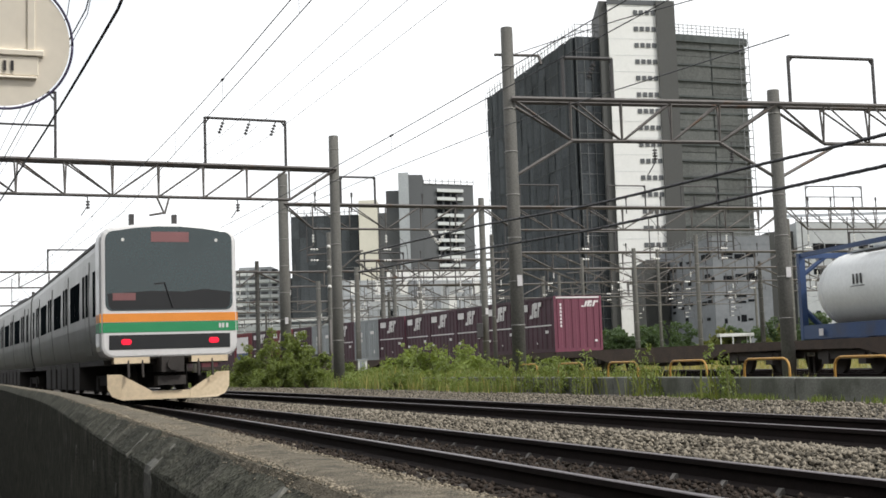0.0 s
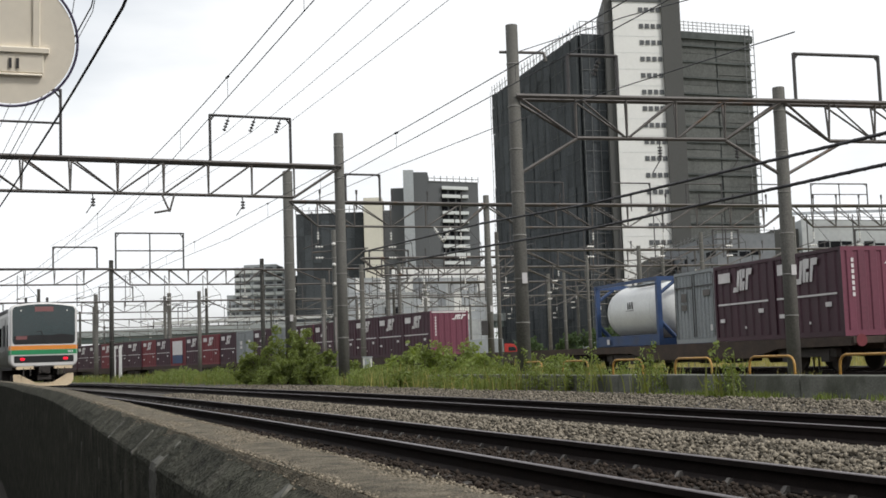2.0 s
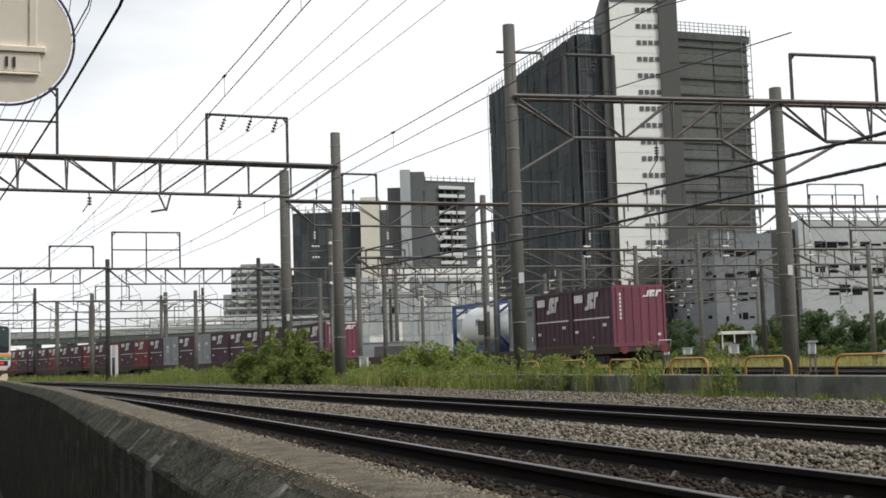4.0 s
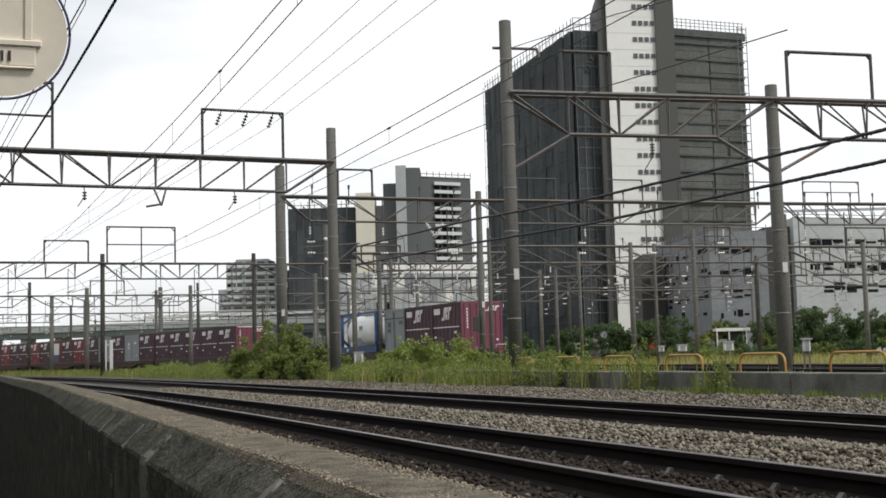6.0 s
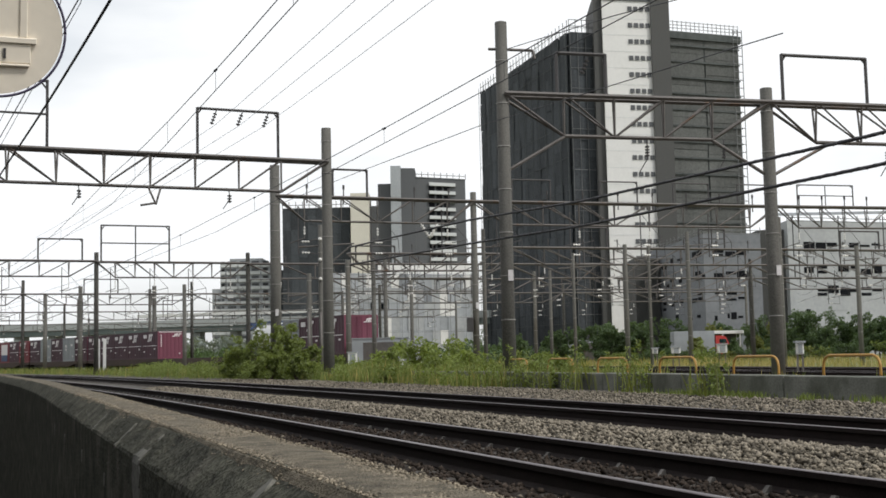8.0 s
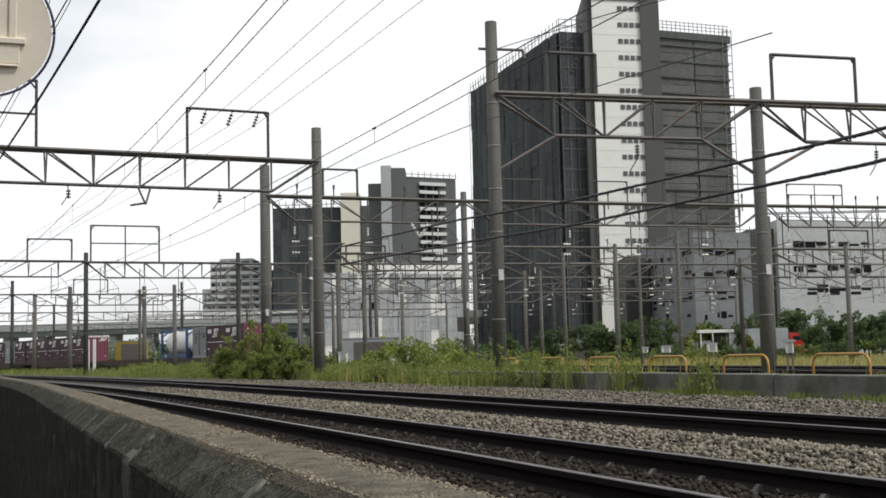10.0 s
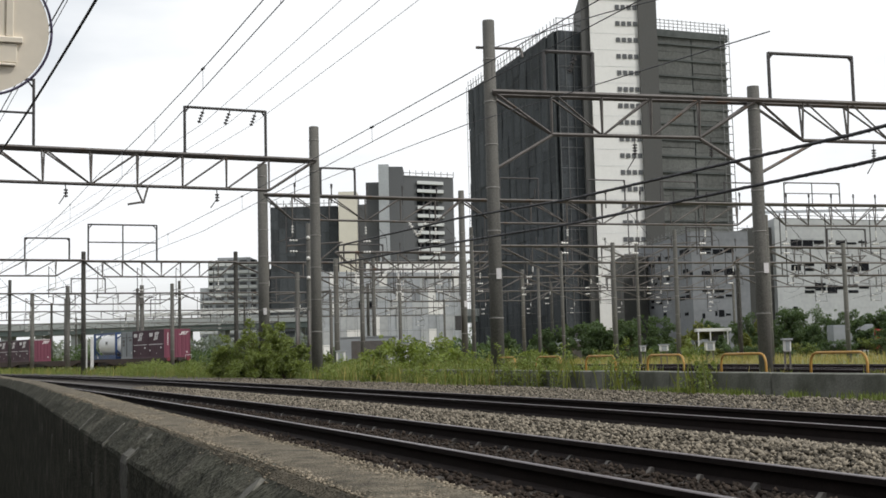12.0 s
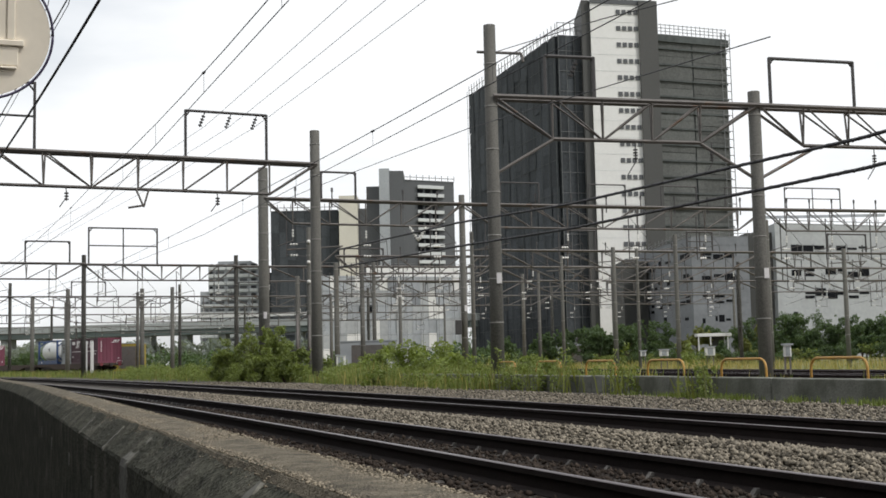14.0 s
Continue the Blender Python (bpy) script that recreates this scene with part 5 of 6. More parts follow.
def scaffold(parent, a, b, z0, z1, bay=1.8, lift=1.55, r=0.045, out=0.5, name="scaffold", mat=None):
    """A frame of tubes in front of the wall from a to b."""
    a, b = Vector((*a, 0)), Vector((*b, 0))
    d = b - a; n = Vector((d.y, -d.x, 0)).normalized() * out
    bm = bmesh.new()
    k = max(1, round(d.length / bay))
    for i in range(k + 1):
        p = a + d * (i / k) + n
        bar(bm, p + Vector((0, 0, z0)), p + Vector((0, 0, z1)), r, 4, caps=False)
    z = z0
    while z < z1:
        bar(bm, a + n + Vector((0, 0, z)), b + n + Vector((0, 0, z)), r, 4, caps=False)
        z += lift
    return tagged(part(name, bm, mat or TUBE, parent), kind="stuff")


def net_sheets(parent, a, b, z0, z1, bay, lift, mat, seed, out=0.55):
    """Netting hung on the scaffold in single sheets, each a little slack and set off from the next."""
    a, b = Vector((*a, 0)), Vector((*b, 0))
    d = b - a; n = Vector((d.y, -d.x, 0)).normalized()
    rng = random.Random(seed)
    bm = bmesh.new()
    k = max(1, round(d.length / bay))
    for i in range(k):
        z = z0 - rng.uniform(0, lift)
        while z < z1:
            h = lift * rng.choice((0.5, 1, 1, 1.5))
            o = out + rng.uniform(0, 0.18)
            p, q = a + d * ((i + 0.02) / k), a + d * ((i + 0.98) / k)
            zb, zt = max(z, z0), min(z + h - 0.08, z1)
            if zt > zb + 0.2:
                m = (p + q) / 2 + n * rng.uniform(-0.12, 0.2)
                loft(bm, [[w + n * o + Vector((0, 0, zz)) for w in (p, m, q)] + [w + n * (o - 0.04) + Vector((0, 0, zz)) for w in (q, m, p)] for zz in (zb, zt)])
            z += h
    return tagged(part("netting", bm, mat, parent, "hung sheets of dark netting"), kind="stuff")


def ledges(parent, a, b, z0, z1, step, mat, deep=0.35, high=0.3, name="floor_edge"):
    a, b = Vector((*a, 0)), Vector((*b, 0))
    d = (b - a); n = Vector((d.y, -d.x, 0)).normalized() * deep
    bm = bmesh.new()
    z = z0
    while z < z1:
        loft(bm, [[p, p + n, p + n + Vector((0, 0, high)), p + Vector((0, 0, high))] for p in (a + Vector((0, 0, z)), b + Vector((0, 0, z)))])
        z += step
    return part(name, bm, mat, parent)


def window_row(parent, a, b, us, zs, wide, high, mat=None, name="window"):
    """Windows on the wall from a to b, one object each: places along it in metres and heights."""
    a, b = Vector((*a, 0)), Vector((*b, 0))
    d = (b - a).normalized(); n = Vector((d.y, -d.x, 0))
    bm = bmesh.new(); box(bm, -wide / 2, wide / 2, -0.06, 0.03, 0, high)
    me = done(bm, name, mat or WINDOW)
    turn = math.degrees(math.atan2(d.y, d.x))
    for z in zs:
        for u in us:
            p = a + d * u
            piece(name, me, parent, pose(p.x, p.y, z, 0, 0, turn))


def building(name, label, group=""):
    return thing(name, label, "building", group=group)


def towers():
    # the tall slab under scaffold netting
    t = building("apartment_tower", "tall dark tower wrapped in scaffold netting")
    bm = bmesh.new(); prism(bm, [(22.0, 222), (29.5, 224), (31, 250), (14, 276), (7.0, 273)], -0.4, 60.0)
    part("netted_wing", bm, NET, t, "wing under dark netting")
    net_sheets(t, (7.0, 273), (22.0, 222), 0, 60.0, 3.8, 6.1, NET_SHEET, 5, 0.3); net_sheets(t, (22.0, 222), (26.4, 223.3), 0, 60.0, 1.5, 6.1, NET_SHEET, 6, 0.3)
    scaffold(t, (7.0, 273), (22.0, 222), 0, 61.0, 3.8, 6.1, 0.05, 0.75, mat=NET_LIGHT); scaffold(t, (22.0, 222), (26.4, 223.3), 0, 61.0, 1.5, 3.8, 0.045, 0.75)
    ledges(t, (22.0, 222), (26.4, 223.3), 1, 58, 3.05, NET_LIGHT, 0.25, 0.5)
    scaffold(t, (7.0, 273), (22.0, 222), 60.0, 62.3, 1.9, 1.2, 0.07, 0.3, "roof_rail"); scaffold(t, (22.0, 222), (27.0, 223.4), 60.0, 62.5, 1.3, 1.2, 0.07, 0.3, "roof_rail")
    bm = bmesh.new(); prism(bm, [(26.6, 221.0), (28.2, 221.3), (29.6, 236), (26.9, 236)], -0.4, 66.4)
    part("dark_pier", bm, DARKBAND, t)
    bm = bmesh.new(); prism(bm, [(28.2, 220.6), (37.4, 222.6), (37.8, 240), (28.6, 238)], -0.4, 65.6)
    part("white_shaft", bm, PANEL, t, "white panelled stair shaft")
    bm = bmesh.new(); prism(bm, [(28.1, 220.4), (37.5, 222.4), (37.6, 224), (28.3, 222)], 65.6, 66.5)
    part("parapet", bm, GREYWALL, t)
    window_row(t, (28.2, 220.5), (37.4, 222.5), (5.4, 6.55, 7.7, 8.85), [11 + 3.1 * i for i in range(18)], 0.8, 0.85, GREYWALL)
    bm = bmesh.new()
    for i in range(19):
        z = 9.5 + 3.1 * i
        loft(bm, [[(x, y - 0.05, z), (x, y - 0.03, z + 0.06), (x, y + 0.2, z + 0.06), (x, y + 0.2, z)] for x, y in ((28.2, 220.6), (37.4, 222.6))])
    part("panel_joint", bm, BALCONY, t)
    bm = bmesh.new(); prism(bm, [(37.4, 222.0), (41.0, 222.9), (42, 240), (37.9, 239)], -0.4, 66.4)
    part("dark_shaft", bm, DARKBAND, t, "dark clad lift shaft")
    bm = bmesh.new(); prism(bm, [(41.0, 225), (55.3, 230.6), (54.0, 250), (40, 244)], -0.4, 60.0)
    part("right_wing", bm, NET_LIGHT, t, "wing under thin netting")
    net_sheets(t, (41.0, 225), (55.3, 230.6), 0, 59.2, 7.8, 3.05, NET_PALE, 9, 0.15); ledges(t, (41.0, 225), (55.3, 230.6), 12, 58.5, 3.05, NET_LIGHT, 0.55, 0.3)
    scaffold(t, (41.0, 225), (55.3, 230.6), 60.0, 62.7, 0.95, 0.62, 0.06, 0.3, "roof_rail")
    bm = bmesh.new(); prism(bm, [(40.9, 224.2), (55.9, 230.2), (55.9, 231.2), (40.9, 225.2)], 59.2, 60.5)
    part("roof_parapet", bm, NET_LIGHT, t, "netted parapet")
    scaffold(t, (53.7, 229.2), (55.6, 230.1), 10, 61.6, 1.0, 1.55, 0.08, 0.7, "corner_scaffold")
    # more distant slabs
    t = building("apartment_tower", "distant dark towers with pale balcony bands")
    bm = bmesh.new(); prism(bm, [(-61, 430), (-37, 430), (-37, 450), (-61, 450)], -0.4, 54.0)
    part("netted_wing", bm, NET, t); ledges(t, (-61, 430), (-37, 430), 10, 54, 3.0, NET_SHEET, 0.3, 0.6); net_sheets(t, (-61, 430), (-37, 430), 10, 53.5, 3.0, 6.0, NET_SHEET, 12, 0.35)
    scaffold(t, (-61, 430), (-37, 430), 54, 56.4, 2.4, 1.2, 0.12, 0.3, "roof_rail")
    bm = bmesh.new(); prism(bm, [(-36.4, 426), (-30.0, 426), (-30, 440), (-36.4, 440)], -0.4, 58.6)
    part("pale_shaft", bm, PALEWALL, t, "cream rendered shaft")
    bm = bmesh.new(); prism(bm, [(-30.0, 431), (-22, 431), (-22, 450), (-30, 450)], -0.4, 54.5); prism(bm, [(-27.0, 432), (-21.5, 432), (-21.5, 450), (-27, 450)], 54.5, 62.5)
    part("dark_wing", bm, GREYWALL, t)
    bm = bmesh.new(); prism(bm, [(-22.2, 428), (-18.6, 428), (-18.6, 440), (-22.2, 440)], -0.4, 68.3)
    part("grey_shaft", bm, SHEET, t, "light grey shaft")
    bm = bmesh.new(); prism(bm, [(-18.6, 429), (-13.6, 430), (-13.6, 446), (-18.6, 446)], -0.4, 67.6); prism(bm, [(-13.6, 431), (4.4, 440), (4.4, 455), (-13.6, 452)], -0.4, 64.5)
    part("main_wing", bm, GREYWALL, t)
    for i in range(17):
        z = 13.6 + 3.0 * i
        bm = bmesh.new()
        loft(bm, [[(x, y - 1.3, z), (x, y, z), (x, y, z + 1.15), (x, y - 1.3, z + 1.15)] for x, y in ((-8.6, 433.4), (0.8, 438.2))])
        part("balcony", bm, BALCONY, t, "pale balcony parapet")
    window_row(t, (-13.6, 430.9), (4.4, 439.9), (6.5, 9.5, 12.5), [14.9 + 3.0 * i for i in range(16)], 2.2, 1.6)
    scaffold(t, (-13.6, 431), (4.4, 440), 64.5, 66.6, 2.4, 1.1, 0.12, 0.3, "roof_rail")
    # low far apartments
    t = building("apartment_block", "distant stepped grey apartment block with balconies")
    for x0, x1, zt in ((-89.5, -84.8, 27), (-86.5, -68, 36.2), (-83.0, -71, 38.0)):
        y0 = 446.5 + 0.004 * zt
        bm = bmesh.new(); prism(bm, [(x0, y0), (x1, y0), (x1, 465 - 0.02 * zt), (x0, 465 - 0.02 * zt)], -0.4, zt)
        part("block", bm, SHEET, t)
    for i in range(12):
        z = 4.6 + 2.75 * i
        for x0, x1 in ((-89.3 if z < 23 else -86.2, -84.6), (-84.2, -80.2), (-79.7, -76.0), (-75.4, -71.8), (-71.3, -68.4)):
            xm = (x0 + x1) / 2
            for xa, xb in ((x0 + 0.5, x0 + 1.35), (xm - 0.6, xm + 0.5), (x1 - 1.4, x1 - 0.5)):
                bm = bmesh.new(); box(bm, xa, xb, 446.2, 450, z + 1.35, z + 2.2)
                part("window", bm, GREYWALL, t)
            bm = bmesh.new(); box(bm, x0, x1, 445.9, 450, z, z + 1.15)
            part("balcony", bm, BALCONY, t, "pale balcony parapet")
    bm = bmesh.new(); prism(bm, [(-67.6, 447), (-60, 447), (-60, 460), (-67.6, 460)], -0.4, 33.5)
    part("block", bm, NET, t)
    # pale sheeted hall behind the yard
    t = building("sheeted_hall", "long low building clad in pale grey sheeting")
    bm = bmesh.new(); prism(bm, [(-20.3, 200), (4.0, 212), (4.0, 240), (-20.3, 240)], -0.4, 14.7)
    part("hall_body", bm, SHEET, t)
    bm = bmesh.new(); prism(bm, [(-13, 204.5), (2.6, 212.2), (2.6, 226), (-13, 226)], 14.7, 16.6)
    part("upper_floor", bm, PANEL, t)
    rng = random.Random(8)
    for i in range(18):
        for j in range(6):
            a = Vector((-20.3 + 24.3 * i / 18, 200 + 12 * i / 18, 0)); b = Vector((-20.3 + 24.3 * (i + 1) / 18, 200 + 12 * (i + 1) / 18, 0))
            bm = bmesh.new(); o = Vector((0.02, -0.05 - 0.25 * rng.random(), 0))
            z0 = 0.3 + 2.4 * j
            loft(bm, [[p + o + Vector((0, 0, z0)), p + Vector((0, 0.3, z0)), p + Vector((0, 0.3, z0 + 2.34)), p + o + Vector((0, 0, z0 + 2.34))] for p in (a.lerp(b, 0.02), a.lerp(b, 0.98))])
            k = rng.random() + (0.25 if 5 < i < 8 else 0)
            part("sheet_panel", bm, NETSHEET if k < 0.03 else SHEET if k < 0.5 else WHITEPANEL if k < 0.88 else PANEL, t)
    window_row(t, (-20.3, 199.7), (4.0, 211.7), (7.2, 9.0), (8.6,), 0.7, 1.2)
    scaffold(t, (-20.3, 200), (4.0, 212), 0, 17, 3.1, 2.4, 0.03, 1.0)
    # white panelled blocks with slot windows
    left_front = (((1.5, 4.7, 0.4, 0.5), (3.4, 5.0, 0.3, 0.5), (4.2, 4.9, 0.8, 0.7), (5.2, 5.0, 0.7, 0.22),), ((3.9, 7.4, 1.5, 0.22), (5.6, 7.6, 1.3, 0.22), (1.8, 8.3, 0.7, 0.22), (2.7, 8.4, 0.5, 0.22), (4.0, 8.2, 1.5, 0.22),), ((2.2, 10.4, 1.5, 0.6), (4.0, 11.0, 1.5, 0.3), (5.7, 10.6, 1.6, 0.7),), ((2.1, 13.5, 1.6, 0.22), (2.2, 14.0, 1.6, 0.4), (4.0, 13.5, 1.5, 0.5), (5.7, 13.7, 1.5, 0.6),))
    left_flank = (((16.1, 5.2, 1.5, 0.6), (23.3, 5.0, 0.8, 0.5), (26.8, 5.2, 1.6, 0.3),), ((4.6, 7.1, 1.7, 0.4), (9.5, 6.8, 1.6, 0.3), (9.7, 7.7, 1.6, 0.3), (14.0, 7.3, 1.5, 0.3), (15.6, 7.8, 2.1, 0.22), (18.8, 7.6, 1.4, 0.4), (25.2, 7.4, 2.4, 0.4), (27.9, 7.5, 2.1, 0.4), (27.7, 8.3, 2.3, 0.22),), ((2.9, 9.5, 1.0, 0.7), (7.0, 9.6, 1.6, 0.4), (11.6, 10.3, 1.6, 0.3), (13.9, 11.0, 1.5, 0.4), (18.4, 10.6, 1.5, 0.6), (27.1, 11.1, 2.4, 0.4), (27.5, 10.4, 2.6, 0.22), (29.6, 10.5, 1.3, 0.4),), ((4.7, 12.5, 3.0, 0.3), (7.9, 13.5, 2.9, 0.3), (9.8, 13.1, 2.2, 0.3), (11.4, 13.6, 2.2, 0.3), (14.2, 13.4, 1.2, 0.8), (18.5, 13.8, 2.6, 0.22), (25.6, 13.8, 1.9, 0.5), (28.0, 13.8, 2.1, 0.5),))
    right_front = (((2.9, 4.9, 0.7, 0.9),), ((5.4, 7.9, 1.6, 0.3), (9.3, 7.9, 1.7, 0.6), (13.0, 7.9, 1.7, 0.3), (5.5, 8.5, 1.6, 0.22), (7.3, 8.3, 1.8, 0.8), (9.4, 8.7, 1.7, 0.22), (10.8, 8.4, 1.2, 0.3), (13.0, 8.7, 1.7, 0.3), (14.9, 8.5, 1.7, 0.22),), ((3.3, 11.1, 1.6, 0.6), (5.5, 11.0, 1.6, 0.3), (13.1, 10.9, 1.8, 0.6), (15.1, 11.1, 1.7, 1.0), (5.6, 11.7, 1.6, 0.4), (9.2, 11.3, 1.8, 0.6), (11.2, 11.7, 1.5, 0.4),), ((3.5, 14.1, 1.8, 1.0), (5.5, 14.3, 1.7, 0.8), (7.4, 14.1, 1.7, 0.3), (7.4, 14.8, 1.7, 0.4), (11.2, 14.7, 1.6, 0.5), (13.1, 14.8, 1.7, 0.22), (15.1, 15.0, 1.5, 0.22),))
    blocks = (([(31.0, 196), (34.0, 166.2), (42.4, 168.5), (43.0, 200)], 16.6, SHADEDPANEL, ((0, 1, left_flank), (1, 2, left_front))),
              ([(46.0, 167.8), (66.5, 176), (66.5, 205), (46.0, 196)], 18.3, WHITEPANEL, ((0, 1, right_front),)))
    for foot, zt, skin, sides in blocks:
        t = building("white_block", "white panelled building with scattered dark slot windows", "white blocks")
        bm = bmesh.new(); prism(bm, foot, -0.4, zt)
        part("block", bm, skin, t)
        for i, j, floors in sides:
            a, b = foot[i], foot[j]
            for floor in floors:
                for u, z, wide, high in floor:
                    window_row(t, a, b, (u,), (z - 0.1 * high,), wide, high * 1.35)
            ledges(t, a, b, 2.6, zt, 1.6, skin, 0.03, 0.05, "panel_joint")
            scaffold(t, a, b, zt, zt + 0.9, 2.0, 0.45, 0.05, 0.0, "roof_rail")
    t = building("dark_annex", "dark annex between white blocks")
    bm = bmesh.new(); prism(bm, [(42.4, 169.5), (46.5, 169.5), (46.5, 195), (42.4, 195)], -0.4, 17.2)
    part("block", bm, DARKBAND, t)
    bm = bmesh.new(); prism(bm, [(27.5, 186), (31.5, 188), (31.5, 200), (27.5, 200)], -0.4, 15.0)
    part("block", bm, DARKBAND, t)
    bm = bmesh.new()
    for x0, y0, x1, y1 in ((46, 178, 68, 186),):
        loft(bm, [[(x0, y0, 20.1), (x0, y0 + 0.3, 20.1), (x0, y0 + 0.3, 20.5), (x0, y0, 20.5)], [(x1, y1, 20.9), (x1, y1 + 0.3, 20.9), (x1, y1 + 0.3, 21.3), (x1, y1, 21.3)]])
    part("roof_ramp", bm, SHEET, t)


towers()


def viaduct():
    v = thing("viaduct", "distant elevated railway with a green girder and white parapet", "viaduct", kind="structure")
    a, b = Vector((-175, 315, 0)), Vector((40, 262, 0))
    d = b - a; n = Vector((d.y, -d.x, 0)).normalized()
    def slab(z0, z1, o0, o1, mat, name, u0=0, u1=1):
        bm = bmesh.new()
        loft(bm, [[p + n * o0 + Vector((0, 0, z0)), p + n * o1 + Vector((0, 0, z0)), p + n * o1 + Vector((0, 0, z1)), p + n * o0 + Vector((0, 0, z1))] for p in (a + d * u0, a + d * u1)])
        return part(name, bm, mat, v)
    slab(7.6, 8.9, -9, 0, GIRDER, "girder")
    slab(8.9, 9.5, -10, 0.6, VIADUCT, "deck")
    slab(9.5, 10.5, 0.3, 0.6, VIADUCT, "parapet")
    slab(11.3, 12.0, -3, 0.4, PANEL, "platform_roof", 0.46, 0.78)
    for i in range(24):
        p = a + d * (i / 23) - n * 4.5
        bm = bmesh.new(); prism(bm, [(p.x - 0.9, p.y - 3), (p.x + 0.9, p.y - 3), (p.x + 0.9, p.y + 3), (p.x - 0.9, p.y + 3)], -0.42, 7.6)
        part("pier", bm, VIADUCT, v)
    for i in range(30):
        p = a + d * (0.46 + 0.32 * i / 29)
        bm = bmesh.new(); bar(bm, p + Vector((0, 0, 9.5)), p + Vector((0, 0, 11.35)), 0.12, 5)
        part("roof_post", bm, STEEL, v)


viaduct()


# ---- plants ----
def leaf_mesh(name, mat, blobs, count, size, seed, parent=None):
    """A crown of many small leaf blades round clumps (x, y, z, radius, flatness)."""
    rng = np.random.default_rng(seed)
    B = np.array(blobs, float)
    w = B[:, 3] ** 2; idx = rng.choice(len(B), count, p=w / w.sum())
    dirs = rng.normal(size=(count, 3)); dirs /= np.linalg.norm(dirs, axis=1)[:, None]
    rad = rng.uniform(0.35, 1.08, count) ** 0.6
    c = B[idx, :3] + dirs * (B[idx, 3] * rad)[:, None] * np.stack([np.ones(count), np.ones(count), B[idx, 4]], 1)
    u = rng.normal(size=(count, 3)); u /= np.linalg.norm(u, axis=1)[:, None]
    v = np.cross(u, rng.normal(size=(count, 3))); v /= np.linalg.norm(v, axis=1)[:, None]
    s = size * rng.uniform(0.6, 1.4, count)[:, None]
    quad = np.stack([c - u * s, c + v * s * 0.45, c + u * s, c - v * s * 0.45], 1)
    me = bpy.data.meshes.new(name)
    me.vertices.add(count * 4); me.vertices.foreach_set("co", quad.reshape(-1).astype(np.float32))
    me.loops.add(count * 4); me.loops.foreach_set("vertex_index", np.arange(count * 4, dtype=np.int32))
    me.polygons.add(count); me.polygons.foreach_set("loop_start", np.arange(0, count * 4, 4, dtype=np.int32))
    me.update(calc_edges=True); me.materials.append(mat)
    ob = new(name, me)
    if parent:
        ob.parent = parent
    return ob


def shrub(x, y, high, wide, mat, label, seed, size=0.09, count=3500, name="bush", trunk=True):
    rng = random.Random(seed)
    b = thing(name, label, "tree" if name == "tree" else "bush", pose(x, y, -0.42), "yard plants")
    blobs, limbs = [], []
    for i in range(15):
        a, r = rng.uniform(0, 6.28), wide * rng.uniform(0.15, 1.0)
        z = high * rng.uniform(0.3 if name == "tree" else 0.22, 0.95)
        k = (1 - 0.6 * (z / high) ** 1.5) * 1.15
        tip = Vector((r * math.cos(a) * k, r * math.sin(a) * k, z))
        root = Vector((0.02, 0, high * rng.uniform(0.08, 0.4)))
        limbs.append((root, tip))
        blobs.append((*tip, wide * rng.uniform(0.16, 0.30), rng.uniform(0.6, 1.0)))
        for q in (0.55, 0.8):                  # smaller clumps along the limb and at its twigs
            c = root.lerp(tip, q) + Vector((rng.gauss(0, 0.14), rng.gauss(0, 0.14), rng.gauss(0.03, 0.1))) * wide
            blobs.append((*c, wide * rng.uniform(0.09, 0.20), rng.uniform(0.6, 1.1)))
        c = tip + Vector((math.cos(a), math.sin(a), 0.7)) * wide * rng.uniform(0.16, 0.34)
        blobs.append((*c, wide * rng.uniform(0.05, 0.10), rng.uniform(0.8, 1.6)))
    blobs = [(x0, y0, max(z0, r0 * 0.5), r0, f0) for x0, y0, z0, r0, f0 in blobs]
    leaf_mesh("crown", mat, blobs, count, size, seed, b)
    bm = bmesh.new()
    bar(bm, (0, 0, 0), (0.05, 0, high * 0.55), 0.035 * high ** 0.6, 8, 0.015 * high ** 0.6)
    for root, tip in limbs:
        bar(bm, root, tip, 0.014 * high ** 0.6, 5, 0.005)
    part("trunk", bm, BARK, b)
    return b


def weeds(name, mat, spots, label, seed, lean=0.35):
    """Grass and weed blades; spots: x, y, z, height."""
    rng = np.random.default_rng(seed)
    S = np.array(spots, float); n = len(S)
    a = rng.uniform(0, 6.283, n); w = rng.uniform(0.004, 0.011, n) * (1 + S[:, 3])
    u = np.stack([np.cos(a), np.sin(a), 0 * a], 1) * w[:, None]
    b = rng.uniform(0, 6.283, n); le = rng.uniform(0.05, lean, n) * S[:, 3]
    tip = S[:, :3] + np.stack([np.cos(b) * le, np.sin(b) * le, S[:, 3]], 1)
    mid = S[:, :3] + np.stack([np.cos(b) * le * 0.35, np.sin(b) * le * 0.35, S[:, 3] * 0.55], 1)
    V = np.stack([S[:, :3] - u, S[:, :3] + u, mid + u * 0.9, tip, mid - u * 0.9], 1)
    me = bpy.data.meshes.new(name)
    me.vertices.add(n * 5); me.vertices.foreach_set("co", V.reshape(-1).astype(np.float32))
    me.loops.add(n * 5); me.loops.foreach_set("vertex_index", np.arange(n * 5, dtype=np.int32))
    me.polygons.add(n); me.polygons.foreach_set("loop_start", np.arange(0, n * 5, 5, dtype=np.int32))
    me.update(calc_edges=True); me.materials.append(mat)
    return tagged(new(name, me), label, "weeds", kind="stuff")


def side(s, o, z=0.0):
    """A point along the low wall's straight line."""
    return Vector((-s * math.sin(PSI) + o * math.cos(PSI), s * math.cos(PSI) + o * math.sin(PSI), z))


